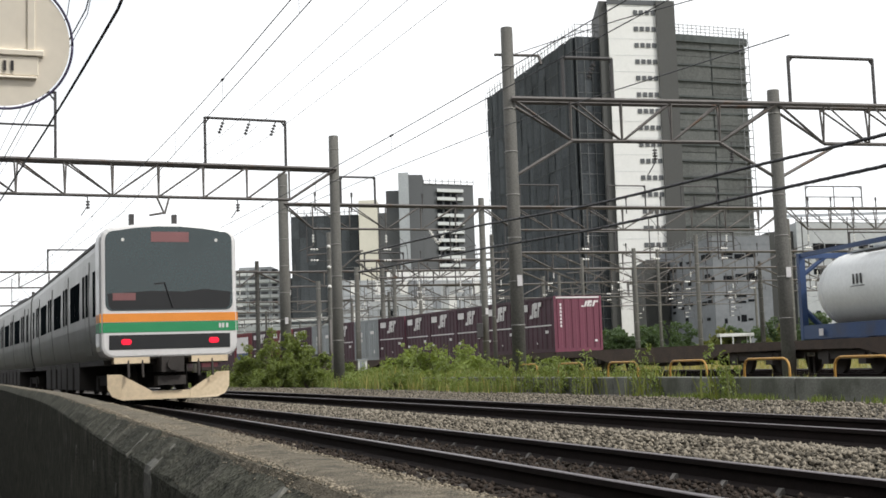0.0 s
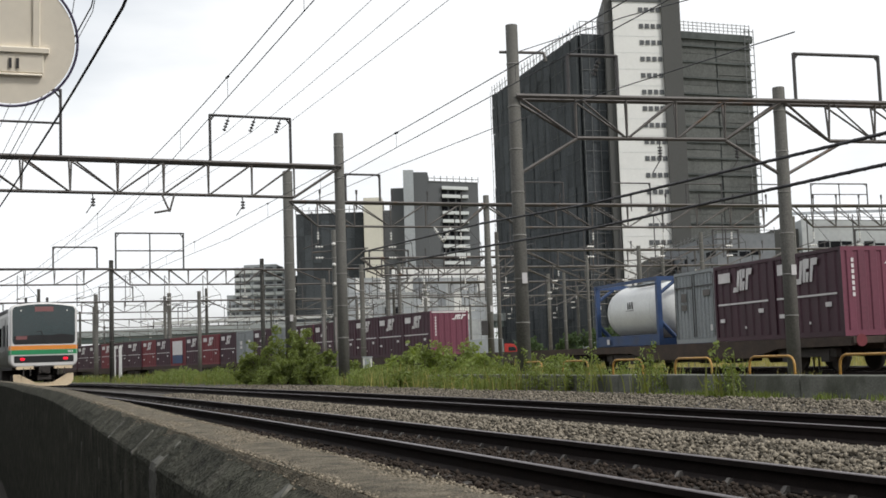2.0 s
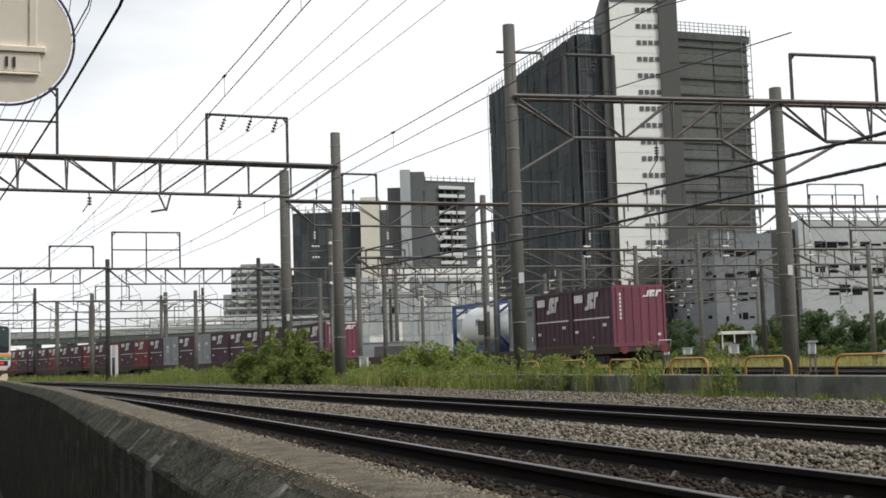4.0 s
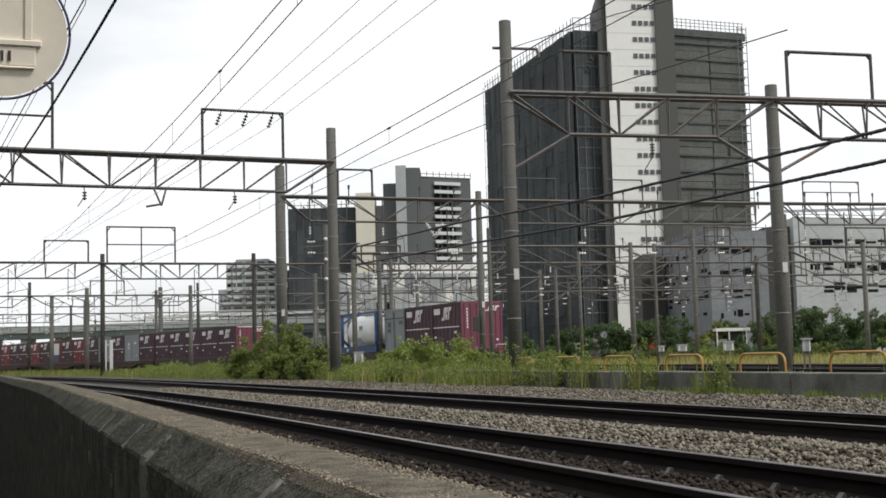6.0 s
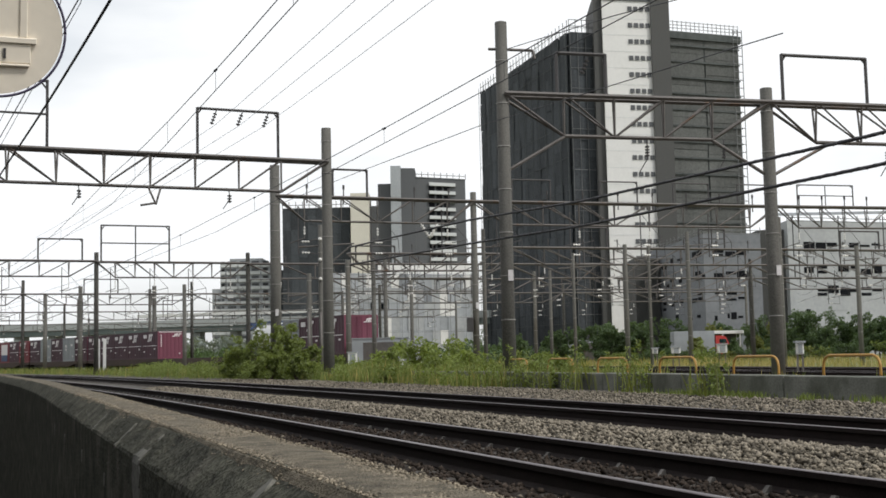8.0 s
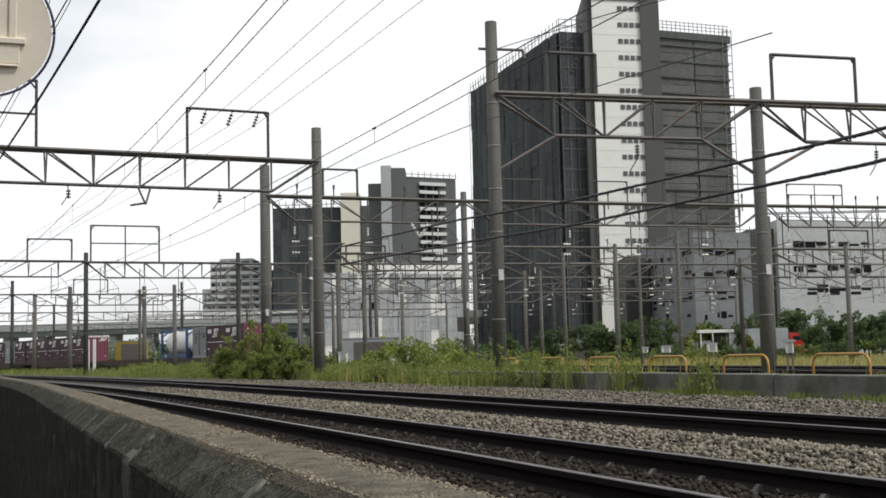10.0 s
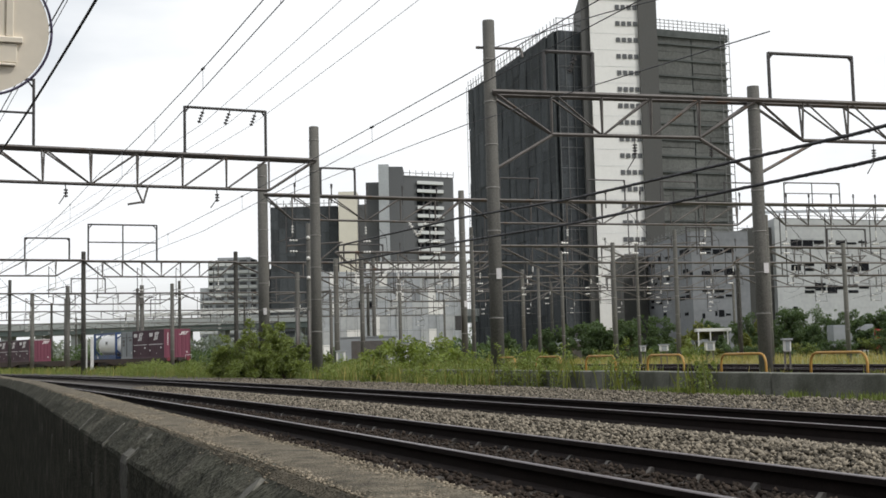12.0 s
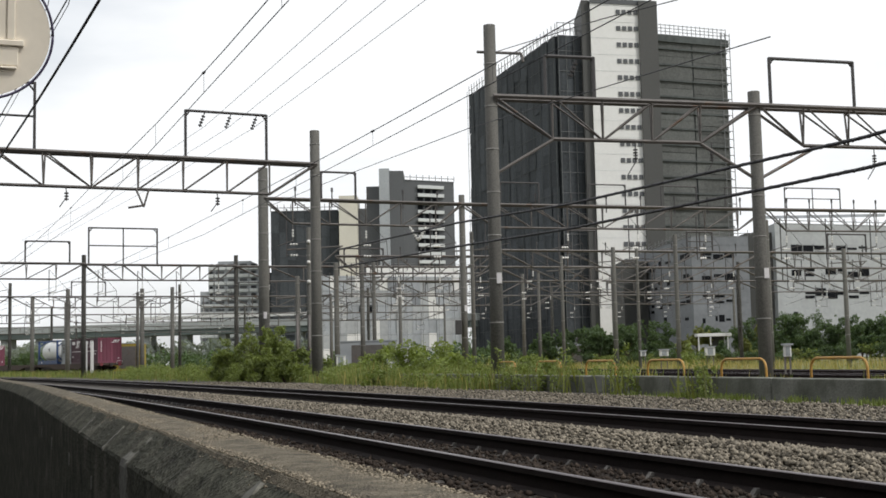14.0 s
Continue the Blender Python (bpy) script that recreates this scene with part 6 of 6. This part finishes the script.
def plants():
    rng = random.Random(21)
    spots, dry, leaf = [], [], []
    for i in range(15000):                      # the overgrown strip
        s = rng.uniform(26, 62); o = rng.triangular(10.2, 16.5, 11.6)
        p = side(s, o)
        h = (0.28 + 0.40 * max(0, noise.noise(Vector((p.x * 0.45, p.y * 0.3, 3))) + 0.5)) * rng.uniform(0.5, 1.15)
        (spots if rng.random() < 0.75 else dry).append((p.x, p.y, -0.1, h))
    for i in range(9000):                       # behind the low wall
        s = rng.uniform(6, 28); o = rng.uniform(11.9, 15.5)
        p = side(s, o)
        k = noise.noise(Vector((p.x * 0.7, p.y * 0.5, 8)))
        if k > -0.05 or s > 20:
            (spots if rng.random() < 0.4 else dry).append((p.x, p.y, -0.02, (0.10 + 0.35 * max(0, k)) * rng.uniform(0.5, 1.2)))
    for i in range(6000):                       # foot of the low wall
        s = rng.uniform(4, 20); p = side(s, rng.gauss(11.2, 0.12))
        if noise.noise(Vector((s * 0.8, 1, 4))) > -0.12 + rng.uniform(-0.1, 0.25):
            spots.append((p.x, p.y, -0.1, rng.uniform(0.03, 0.17)))
    for i in range(22000):                      # the field beyond
        p = side(rng.uniform(0, 110), rng.uniform(17, 60))
        f = min(abs((Vector((p.x, p.y, 0)) - freight(k)).length) for k in range(-20, 120, 10))
        if f > 7:
            (dry if rng.random() < 0.85 else spots).append((p.x, p.y, -0.42, rng.uniform(0.25, 0.75)))
    for i in range(6500):                       # between the lines farther on
        s = rng.uniform(50, 130); p = line(s, rng.gauss(12.3, 0.9))
        (spots if rng.random() < 0.8 else dry).append((p.x, p.y, -0.2, rng.uniform(0.2, 0.75)))
    weeds("green_weeds", WEED, spots, "rank green weeds along the track", 2)
    weeds("dry_grass", STRAW, dry, "dry yellow grass in the yard", 3)
    # leafy weed clumps along the wall
    tufts = []
    for i, (s, o, h) in enumerate(((17.6, 11.2, 1.0), (20.2, 11.2, 1.05), (22.8, 11.3, 1.0), (24.2, 11.2, 0.85), (25.6, 11.2, 1.05), (27.2, 11.3, 0.9), (14.2, 12.6, 1.1), (13.8, 12.5, 1.25), (12.6, 12.6, 1.0), (9.4, 12.2, 0.6))):
        p = side(s, o)
        blobs = [(p.x + rng.uniform(-0.25, 0.25), p.y + rng.uniform(-0.35, 0.35), -0.1 + h * k, 0.05 + 0.12 * (1 - k), 1.6) for k in (0.15, 0.3, 0.45, 0.6, 0.75, 0.9) for _ in range(2)]
        for k in range(24):
            q = Vector((p.x + rng.gauss(0, 0.22), p.y + rng.gauss(0, 0.3), -0.1))
            tufts.append((q.x, q.y, q.z, h * rng.uniform(0.35, 0.85)))
        tagged(leaf_mesh("weed_clump", WEED, blobs, 520, 0.034, 40 + i), "tall leafy green weeds by the low wall", "weeds", kind="stuff")
    weeds("tall_grass", LEAF_GOLD, tufts, "tall yellow-green grass tufts by the low wall", 8, 0.3)
    mass = []
    for i in range(420):
        s = rng.uniform(26, 62); o = rng.triangular(10.4, 15.5, 11.6)
        p = side(s, o)
        k = max(0, noise.noise(Vector((p.x * 0.45, p.y * 0.3, 3))) + 0.5)
        mass.append((p.x, p.y, 0.0 + 0.34 * k * rng.random(), rng.uniform(0.18, 0.36), rng.uniform(0.8, 1.3)))
    tagged(leaf_mesh("leafy_weeds", WEED, mass, 46000, 0.038, 31), "mass of leafy green weeds along the track", "weeds", kind="stuff")
    # clumps inside the strip
    for i in range(40):
        s = rng.uniform(27, 60); o = rng.uniform(10.6, 14.5)
        p = side(s, o); h = rng.uniform(0.25, 0.85)
        shrub(p.x, p.y, h + 0.35, rng.uniform(0.5, 1.0), WEED if i % 3 else LEAF, "low green weedy bush beside the track", 60 + i, 0.05, 1100)
    # low leafy growth round the large bush
    low = []
    for i in range(150):
        t = rng.uniform(44, 74); p = line(t, rng.gauss(11.9, 0.75))
        low.append((p.x, p.y, rng.uniform(-0.05, 0.45), rng.uniform(0.18, 0.42), rng.uniform(0.7, 1.3)))
    tagged(leaf_mesh("leafy_weeds", WEED, low, 26000, 0.04, 33), "low leafy weeds round a large bush", "weeds", kind="stuff")
    # the large bushes
    for x, y, h, w in ((-7.7, 49.0, 2.7, 0.95), (-6.8, 48.4, 2.6, 0.85), (-8.5, 49.6, 2.2, 0.85), (-6.0, 46.9, 2.0, 0.75), (-5.5, 45.6, 1.6, 0.6), (-9.3, 50.4, 1.5, 0.8), (-5.9, 44.6, 1.4, 0.6), (-7.2, 47.2, 1.6, 0.8)):
        shrub(x, y, h, w, LEAF_BUSH, "dense green roadside bush with open twigs", int(x * 10) + 200, 0.05, 4600)
    for x, y, h, w in ((-1.5, 48, 1.7, 1.4), (-0.2, 50, 1.9, 1.3), (-2.6, 47, 1.4, 1.2), (0.4, 40, 1.2, 0.9)):
        shrub(x, y, h, w, LEAF, "green bush behind the weeds", int(x * 10) + 300, 0.07, 2600)
    # trees before the white blocks
    for i, (x, y, h) in enumerate(((27.6, 112, 2.4), (25.0, 111, 2.2), (33.5, 112, 3.2), (37.5, 110, 3.6), (40.5, 111, 4.3), (43.5, 112, 3.8), (46.5, 112, 3.2), (22.0, 112, 2.6), (18.5, 111, 2.4), (15.0, 112, 2.8), (50.0, 120, 5.4), (34.8, 119, 5.0), (14.5, 118, 4.6), (18.0, 120, 5.4), (21.5, 122, 5.0), (24.8, 118, 4.0), (29.0, 119, 5.2), (33.5, 120, 5.6), (36.4, 122, 6.2), (39.5, 118, 5.2), (30.9, 121, 4.4), (42.6, 120, 5.4), (16.2, 121, 3.9), (26.9, 122, 4.4), (45.5, 122, 5.0), (48.5, 124, 5.5), (5.8, 120, 3.6), (9.5, 122, 3.2), (41.0, 119, 4.8), (47.2, 118.6, 5.6), (44.0, 118.2, 5.2), (37.8, 120, 4.6), (49.3, 118, 5.8), (31.8, 118.4, 4.2), (16.4, 110, 4.4), (13.9, 110.5, 4.0), (11.4, 110, 4.4), (9.0, 110.4, 3.8), (44.2, 110.5, 5.0))):
        shrub(x, y, h * 0.76 + 0.4, h * 0.40, LEAF_GOLD if i in (0, 7, 15, 20) else LEAF_DARK, "small leafy street tree before a white building", 90 + i, 0.115, 4200, "tree")
    # low hedge along the road behind the yard
    hr = random.Random(31)
    for i in range(34):
        x = 11.0 + 1.15 * i + hr.uniform(-0.4, 0.4)
        shrub(x, 107.5 + hr.uniform(-1.2, 1.2), hr.uniform(0.8, 1.45) * (1.3 if x > 34 else 1), hr.uniform(0.8, 1.25), hr.choice((LEAF_DARK, LEAF_DARK, LEAF_GOLD, WEED)), "low bush in a roadside hedge", 400 + i, 0.09, 1100)
    # far belt of trees
    far = []
    for i in range(160):
        x = rng.uniform(-260, 110); y = rng.uniform(420, 560) + 0.15 * abs(x)
        far.append((x, y, rng.uniform(1, 7), rng.uniform(4, 8), 0.8))
    tagged(leaf_mesh("far_trees", HAZED_LEAF, far, 30000, 0.9, 7), "belt of far trees with haze in their colour", "woods", kind="stuff")
    haze = [(rng.uniform(-170, -10), rng.uniform(262, 300), rng.uniform(0.5, 4.5), rng.uniform(1.5, 3.5), 0.8) for _ in range(150)]
    tagged(leaf_mesh("far_scrub", HAZED_LEAF, haze, 26000, 0.5, 19), "scrub under a far viaduct with haze in its colour", "scrub", kind="stuff")
    near = [(rng.uniform(-70, 60), rng.uniform(150, 185), rng.uniform(0.3, 1.6), rng.uniform(1.2, 2.4), 0.8) for _ in range(90)]
    tagged(leaf_mesh("yard_hedge", LEAF_DARK, near, 26000, 0.28, 17), "dark scrub along the far side of the yard", "scrub", kind="stuff")


plants()


# ---- small things ----
def guard_hoops():
    made = None
    for s in (13.2, 15.8, 18.37, 21.0, 23.7, 26.3, 28.9):
        c = side(s + 0.0, 12.6)
        m = pose(c.x, c.y, 0, 0, 0, math.degrees(PSI) + 90)
        if made:
            copy_thing(made, m); continue
        made = thing("guard_hoop", "bent orange-yellow steel tube guard hoop", "guard rail", m, "guard hoops")
        bm = bmesh.new()
        pts = [(-0.68, 0, -0.1), (-0.68, 0, 0.40), (-0.66, 0, 0.48), (-0.61, 0, 0.54), (-0.53, 0, 0.57), (0.53, 0, 0.57), (0.61, 0, 0.54), (0.66, 0, 0.48), (0.68, 0, 0.40), (0.68, 0, -0.1)]
        bent(bm, pts, 0.022, 8)
        part("tube", bm, YELLOW, made)
        bm = bmesh.new(); bar(bm, (-0.68, 0, 0.16), (0.68, 0, 0.16), 0.014, 6)
        part("cross_tube", bm, YELLOW, made)


guard_hoops()


def round_sign():
    c = Vector((-2.06, 5.4, 2.22))
    m = look(c, (0, 0, 0.9)) @ pose(0, 0, 0, 0, 180, 0)
    ob = thing("round_sign", "back of a round cream traffic sign on a post", "sign", m)
    r = 0.30
    bm = bmesh.new()
    bar(bm, (0, 0, -0.004), (0, 0, 0.004), r - 0.012, 64)
    part("plate", bm, SIGN, ob)
    bm = bmesh.new()
    n = 72
    secs = [[((r + 0.006 * math.cos(b)) * math.cos(a), (r + 0.006 * math.cos(b)) * math.sin(a), 0.012 * math.sin(b)) for b in [2 * math.pi * k / 8 for k in range(8)]] for a in [2 * math.pi * i / n for i in range(n + 1)]]
    loft(bm, secs, smooth=True)
    part("rim", bm, RIM, ob, "dark violet rim")
    for x0, x1, y0, y1, d, mat, nm in ((0.100, 0.135, -0.028, 0.245, 0.010, SIGN, "channel"), (-0.20, 0.175, -0.056, -0.028, 0.020, SIGN, "flange"), (-0.20, 0.150, -0.146, -0.058, 0.010, SIGN, "bracket"), (-0.20, 0.145, -0.160, -0.148, 0.020, SIGN, "lip")):
        bm = bmesh.new(); box(bm, x0, x1, y0, y1, 0.004, 0.004 + d)
        bmesh.ops.bevel(bm, geom=[e for e in bm.edges], offset=0.004, segments=1, affect="EDGES")
        part(nm, bm, mat, ob)
    for k in (0.005, 0.037):
        bm = bmesh.new(); box(bm, k - 0.006, k + 0.006, -0.125, -0.080, 0.0142, 0.022)
        part("bolt", bm, DARKSTEEL, ob)
    inv = m.inverted()
    bm = bmesh.new(); bar(bm, inv @ Vector((-2.28, 5.40, -1.46)), inv @ Vector((-2.28, 5.40, 2.5)), 0.03, 12)
    part("post", bm, STEEL, ob, "galvanised steel post")
    return ob


round_sign()


def yard_boxes():
    for x, y, z0, w, h, mat, lab in ((-4.9, 79, 0.0, 3.6, 2.3, SHEET, "long grey relay hut by the tracks"), (-2.9, 76, 0.3, 1.3, 1.5, PANEL, "white relay cabinet by the tracks"), (10.63, 38, 0.92, 0.22, 0.36, PANEL, "white meter box on a stand"), (-5.99, 70, 0.7, 0.5, 0.7, PANEL, "small white trackside box"), (10.68, 66, 0.98, 0.28, 0.27, PANEL, "small white trackside box on legs"), (11.8, 66, 0.97, 0.46, 0.32, PANEL, "small white trackside box on legs"), (14.28, 66, 0.94, 0.5, 0.45, PANEL, "white trackside box on legs"), (-13.7, 66, 0.35, 0.6, 0.4, PANEL, "small white trackside box"), (-33.6, 130, 0.5, 3.0, 2.9, OLIVE, "olive yellow container beyond the tracks"), (13.2, 122, 0.0, 4.0, 2.3, SHEET, "low pale shed with a flat roof")):
        ob = thing("trackside_box", lab, "box", pose(x, y, -0.42), "trackside boxes")
        bm = bmesh.new(); box(bm, -w / 2, w / 2, -w / 3, w / 3, z0, z0 + h)
        bmesh.ops.bevel(bm, geom=[e for e in bm.edges], offset=0.02, segments=1, affect="EDGES")
        part("case", bm, mat, ob)
        bm = bmesh.new(); box(bm, -w / 2 - 0.05, w / 2 + 0.05, -w / 3 - 0.05, w / 3 + 0.05, z0 + h, z0 + h + 0.06)
        part("lid", bm, SHEET, ob)
        if z0 > 0.8:
            for k in (-1, 1):
                bm = bmesh.new(); box(bm, k * w * 0.36 - 0.025, k * w * 0.36 + 0.025, -0.025, 0.025, 0, z0 + 0.01)
                part("leg", bm, STEEL, ob)
        else:
            bm = bmesh.new(); box(bm, -w / 2 + 0.03, w / 2 - 0.03, -w / 3 + 0.03, w / 3 - 0.03, 0, z0 + 0.01)
            part("base", bm, CONCRETE, ob)
        bm = bmesh.new(); box(bm, -w * 0.3, w * 0.3, -w / 3 - 0.012, -w / 3, z0 + h * 0.1, z0 + h * 0.9)
        part("door", bm, GREY_BOX if mat is PANEL else STEEL, ob)


yard_boxes()


def marker_posts():
    for x in (-25.91, -25.46):
        bm = bmesh.new()
        loft(bm, [[(x - 0.09, 88 - 0.09, z), (x + 0.09, 88 - 0.09, z), (x + 0.09, 88 + 0.09, z), (x - 0.09, 88 + 0.09, z)] for z in (-0.45, 2.4)] + [[(x - 0.06, 88 - 0.06, 2.46), (x + 0.06, 88 - 0.06, 2.46), (x + 0.06, 88 + 0.06, 2.46), (x - 0.06, 88 + 0.06, 2.46)]])
        solid("marker_post", bm, PANEL, "slim white concrete marker post beside the track", "post", "marker posts")
    for x, y, z, r in ((1.37, 32.0, 2.62, 0.19), (8.90, 34.0, 2.72, 0.2), (-7.70, 52, 2.55, 0.25), (0.9, 55.5, 2.8, 0.17)):
        bm = bmesh.new(); box(bm, x + 0.02, x + 0.15, y - r - 0.02, y - r + 0.03, z, z + 0.28)
        solid("number_plate", bm, WHITE_PAINT, "small white plate fixed to a post", "plate", "post plates")


marker_posts()


def lane_marker():
    ob = thing("lane_marker", "slim dark marker pole with orange reflectors beside the wall", "pole", pose(-2.35, 5.95, -1.46))
    bm = bmesh.new(); bar(bm, (0, 0, 0), (0, 0, 2.06), 0.018, 10)
    part("pole", bm, DARKSTEEL, ob)
    for z in (1.86, 1.65):
        bm = bmesh.new()
        loft(bm, [[(0.03 * k * math.cos(a), d, z + 0.03 * k * math.sin(a)) for a in [2 * math.pi * i / 14 for i in range(14)]] for k, d in ((1.0, -0.018), (1.0, -0.03), (0.5, -0.036))])
        part("reflector", bm, ORANGE, ob, "orange round reflector")


lane_marker()


def strings():
    """White insulator strings hung in the yard."""
    for pts in (((-1.50, 54.52, 6.66), (-1.1, 54.68, 6.0), (-0.75, 54.82, 6.66)),):
        ob = thing("insulator_string", "white porcelain insulator string hung in a vee", "insulator", group="insulators")
        for a, b in zip(pts, pts[1:]):
            bm = bmesh.new(); bar(bm, a, b, 0.035, 8)
            rod = part("rod", bm, PORCELAIN, ob)
            for k in range(1, 6):
                c = Vector(a).lerp(Vector(b), k / 6); d = (Vector(b) - Vector(a)).normalized() * 0.02
                bm = bmesh.new(); bar(bm, c - d, c + d, 0.075, 10)
                part("shed", bm, PORCELAIN, rod)
    # round porcelain insulators on the slim post; they give no light
    for x, y, z in ((-5.53, 49.86, 4.75), (-5.53, 49.86, 3.95), (-5.53, 49.86, 5.6)):
        ob = thing("post_lamp", "round white fitting fixed to a slim post", "fitting", group="insulators")
        bm = bmesh.new()
        loft(bm, [[(x + r * math.cos(2 * math.pi * i / 14), y - d, z + r * math.sin(2 * math.pi * i / 14)) for i in range(14)] for r, d in ((0.04, -0.06), (0.075, 0.0), (0.08, 0.04), (0.06, 0.08), (0.02, 0.10))], smooth=True)
        part("shell", bm, PORCELAIN, ob)


strings()


def rung_frame():
    """Dark bars between two slim posts beside a gantry."""
    ob = thing("rung_frame", "slim grey posts joined by dark steel bars", "frame")
    for x in (-6.02, -5.53):
        bm = bmesh.new(); bar(bm, (x, 49.8, -0.42), (x, 49.8, 2.6), 0.05, 8)
        part("post", bm, STEEL, ob)
    for z in (0.35, 1.15):
        bm = bmesh.new(); box(bm, -6.35, -5.5, 49.68, 49.74, z - 0.04, z + 0.05)
        part("cross_bar", bm, DARKSTEEL, ob)


rung_frame()


def shelter():
    """Open flat-roofed shelter behind the yard."""
    ob = thing("shelter", "low open shelter with a white flat roof", "shelter", pose(25.75, 117.6, -0.42))
    bm = bmesh.new(); box(bm, -1.65, 1.65, -0.9, 0.9, 2.62, 2.92)
    bmesh.ops.bevel(bm, geom=list(bm.edges), offset=0.03, segments=1, affect="EDGES")
    part("roof", bm, PANEL, ob)
    for x in (-1.5, -0.35, 1.3):
        for y in (-0.8, 0.8):
            bm = bmesh.new(); box(bm, x - 0.05, x + 0.05, y - 0.05, y + 0.05, 0, 2.63)
            part("post", bm, PANEL, ob)
    bm = bmesh.new(); box(bm, -1.45, 1.25, 0.6, 0.7, 0, 2.62)
    part("back_wall", bm, DARKBAND, ob)
    bm = bmesh.new(); box(bm, -1.4, -0.5, -0.5, 0.5, 0, 1.9)
    part("locker", bm, GREY_BOX, ob)


shelter()


def truck():
    """Delivery truck on the road behind the yard; its front end is the local origin."""
    ob = thing("delivery_truck", "white box delivery truck with a red cab", "truck")
    bm = bmesh.new(); box(bm, -5.3, -1.5, -0.95, 0.95, 0.85, 2.9)
    bmesh.ops.bevel(bm, geom=list(bm.edges), offset=0.05, segments=2, affect="EDGES")
    body = part("cargo_box", bm, SHEET, ob)
    bm = bmesh.new(); box(bm, -5.2, -1.6, -0.965, -0.94, 0.9, 1.0)
    part("side_rail", bm, STEEL, body)
    outline = [(-1.42, 0.45), (-0.05, 0.45), (0.0, 0.6), (-0.02, 1.35), (-0.38, 2.25), (-0.6, 2.4), (-1.42, 2.45)]
    bm = bmesh.new(); loft(bm, [[(x, y, z) for x, z in outline] for y in (-0.88, 0.88)])
    bmesh.ops.bevel(bm, geom=list(bm.edges), offset=0.05, segments=2, affect="EDGES")
    cab = part("cab", bm, TRUCK_RED, ob, "red cab")
    for y in (-0.9, 0.88):
        bm = bmesh.new(); loft(bm, [[(-1.05, y + d, 1.75), (-0.3, y + d, 1.75), (-0.48, y + d, 2.12), (-1.05, y + d, 2.12)] for d in (0.0, 0.02)])
        part("side_window", bm, GLASS, cab)
    bm = bmesh.new(); loft(bm, [[(0.0, y, 1.42), (0.02, y, 1.44), (-0.32, y, 2.2), (-0.34, y, 2.18)] for y in (-0.75, 0.75)])
    part("windscreen", bm, GLASS, cab)
    bm = bmesh.new(); box(bm, -5.2, -0.3, -0.4, 0.4, 0.5, 0.86)
    part("chassis", bm, UNDER, ob)
    for x in (-0.75, -4.1):
        for y in (-0.78, 0.78):
            bm = bmesh.new(); bar(bm, (x, y - 0.12, 0.38), (x, y + 0.12, 0.38), 0.38, 20)
            wheel = part("wheel", bm, BLACK, ob)
            bm = bmesh.new(); bar(bm, (x, y - 0.13, 0.38), (x, y + 0.13, 0.38), 0.2, 14)
            part("rim", bm, STEEL, wheel)
    MOVES.append((ob, lambda t: pose(23.6 + 3.75 * (t - 7.5) + 0.05 * (t - 7.5) ** 2, 114.7, -0.42)))


truck()


def motions():
    for ob, where in MOVES:
        walk(ob, [(k * 0.5, where(k * 0.5)) for k in range(29)])


verge()
motions()
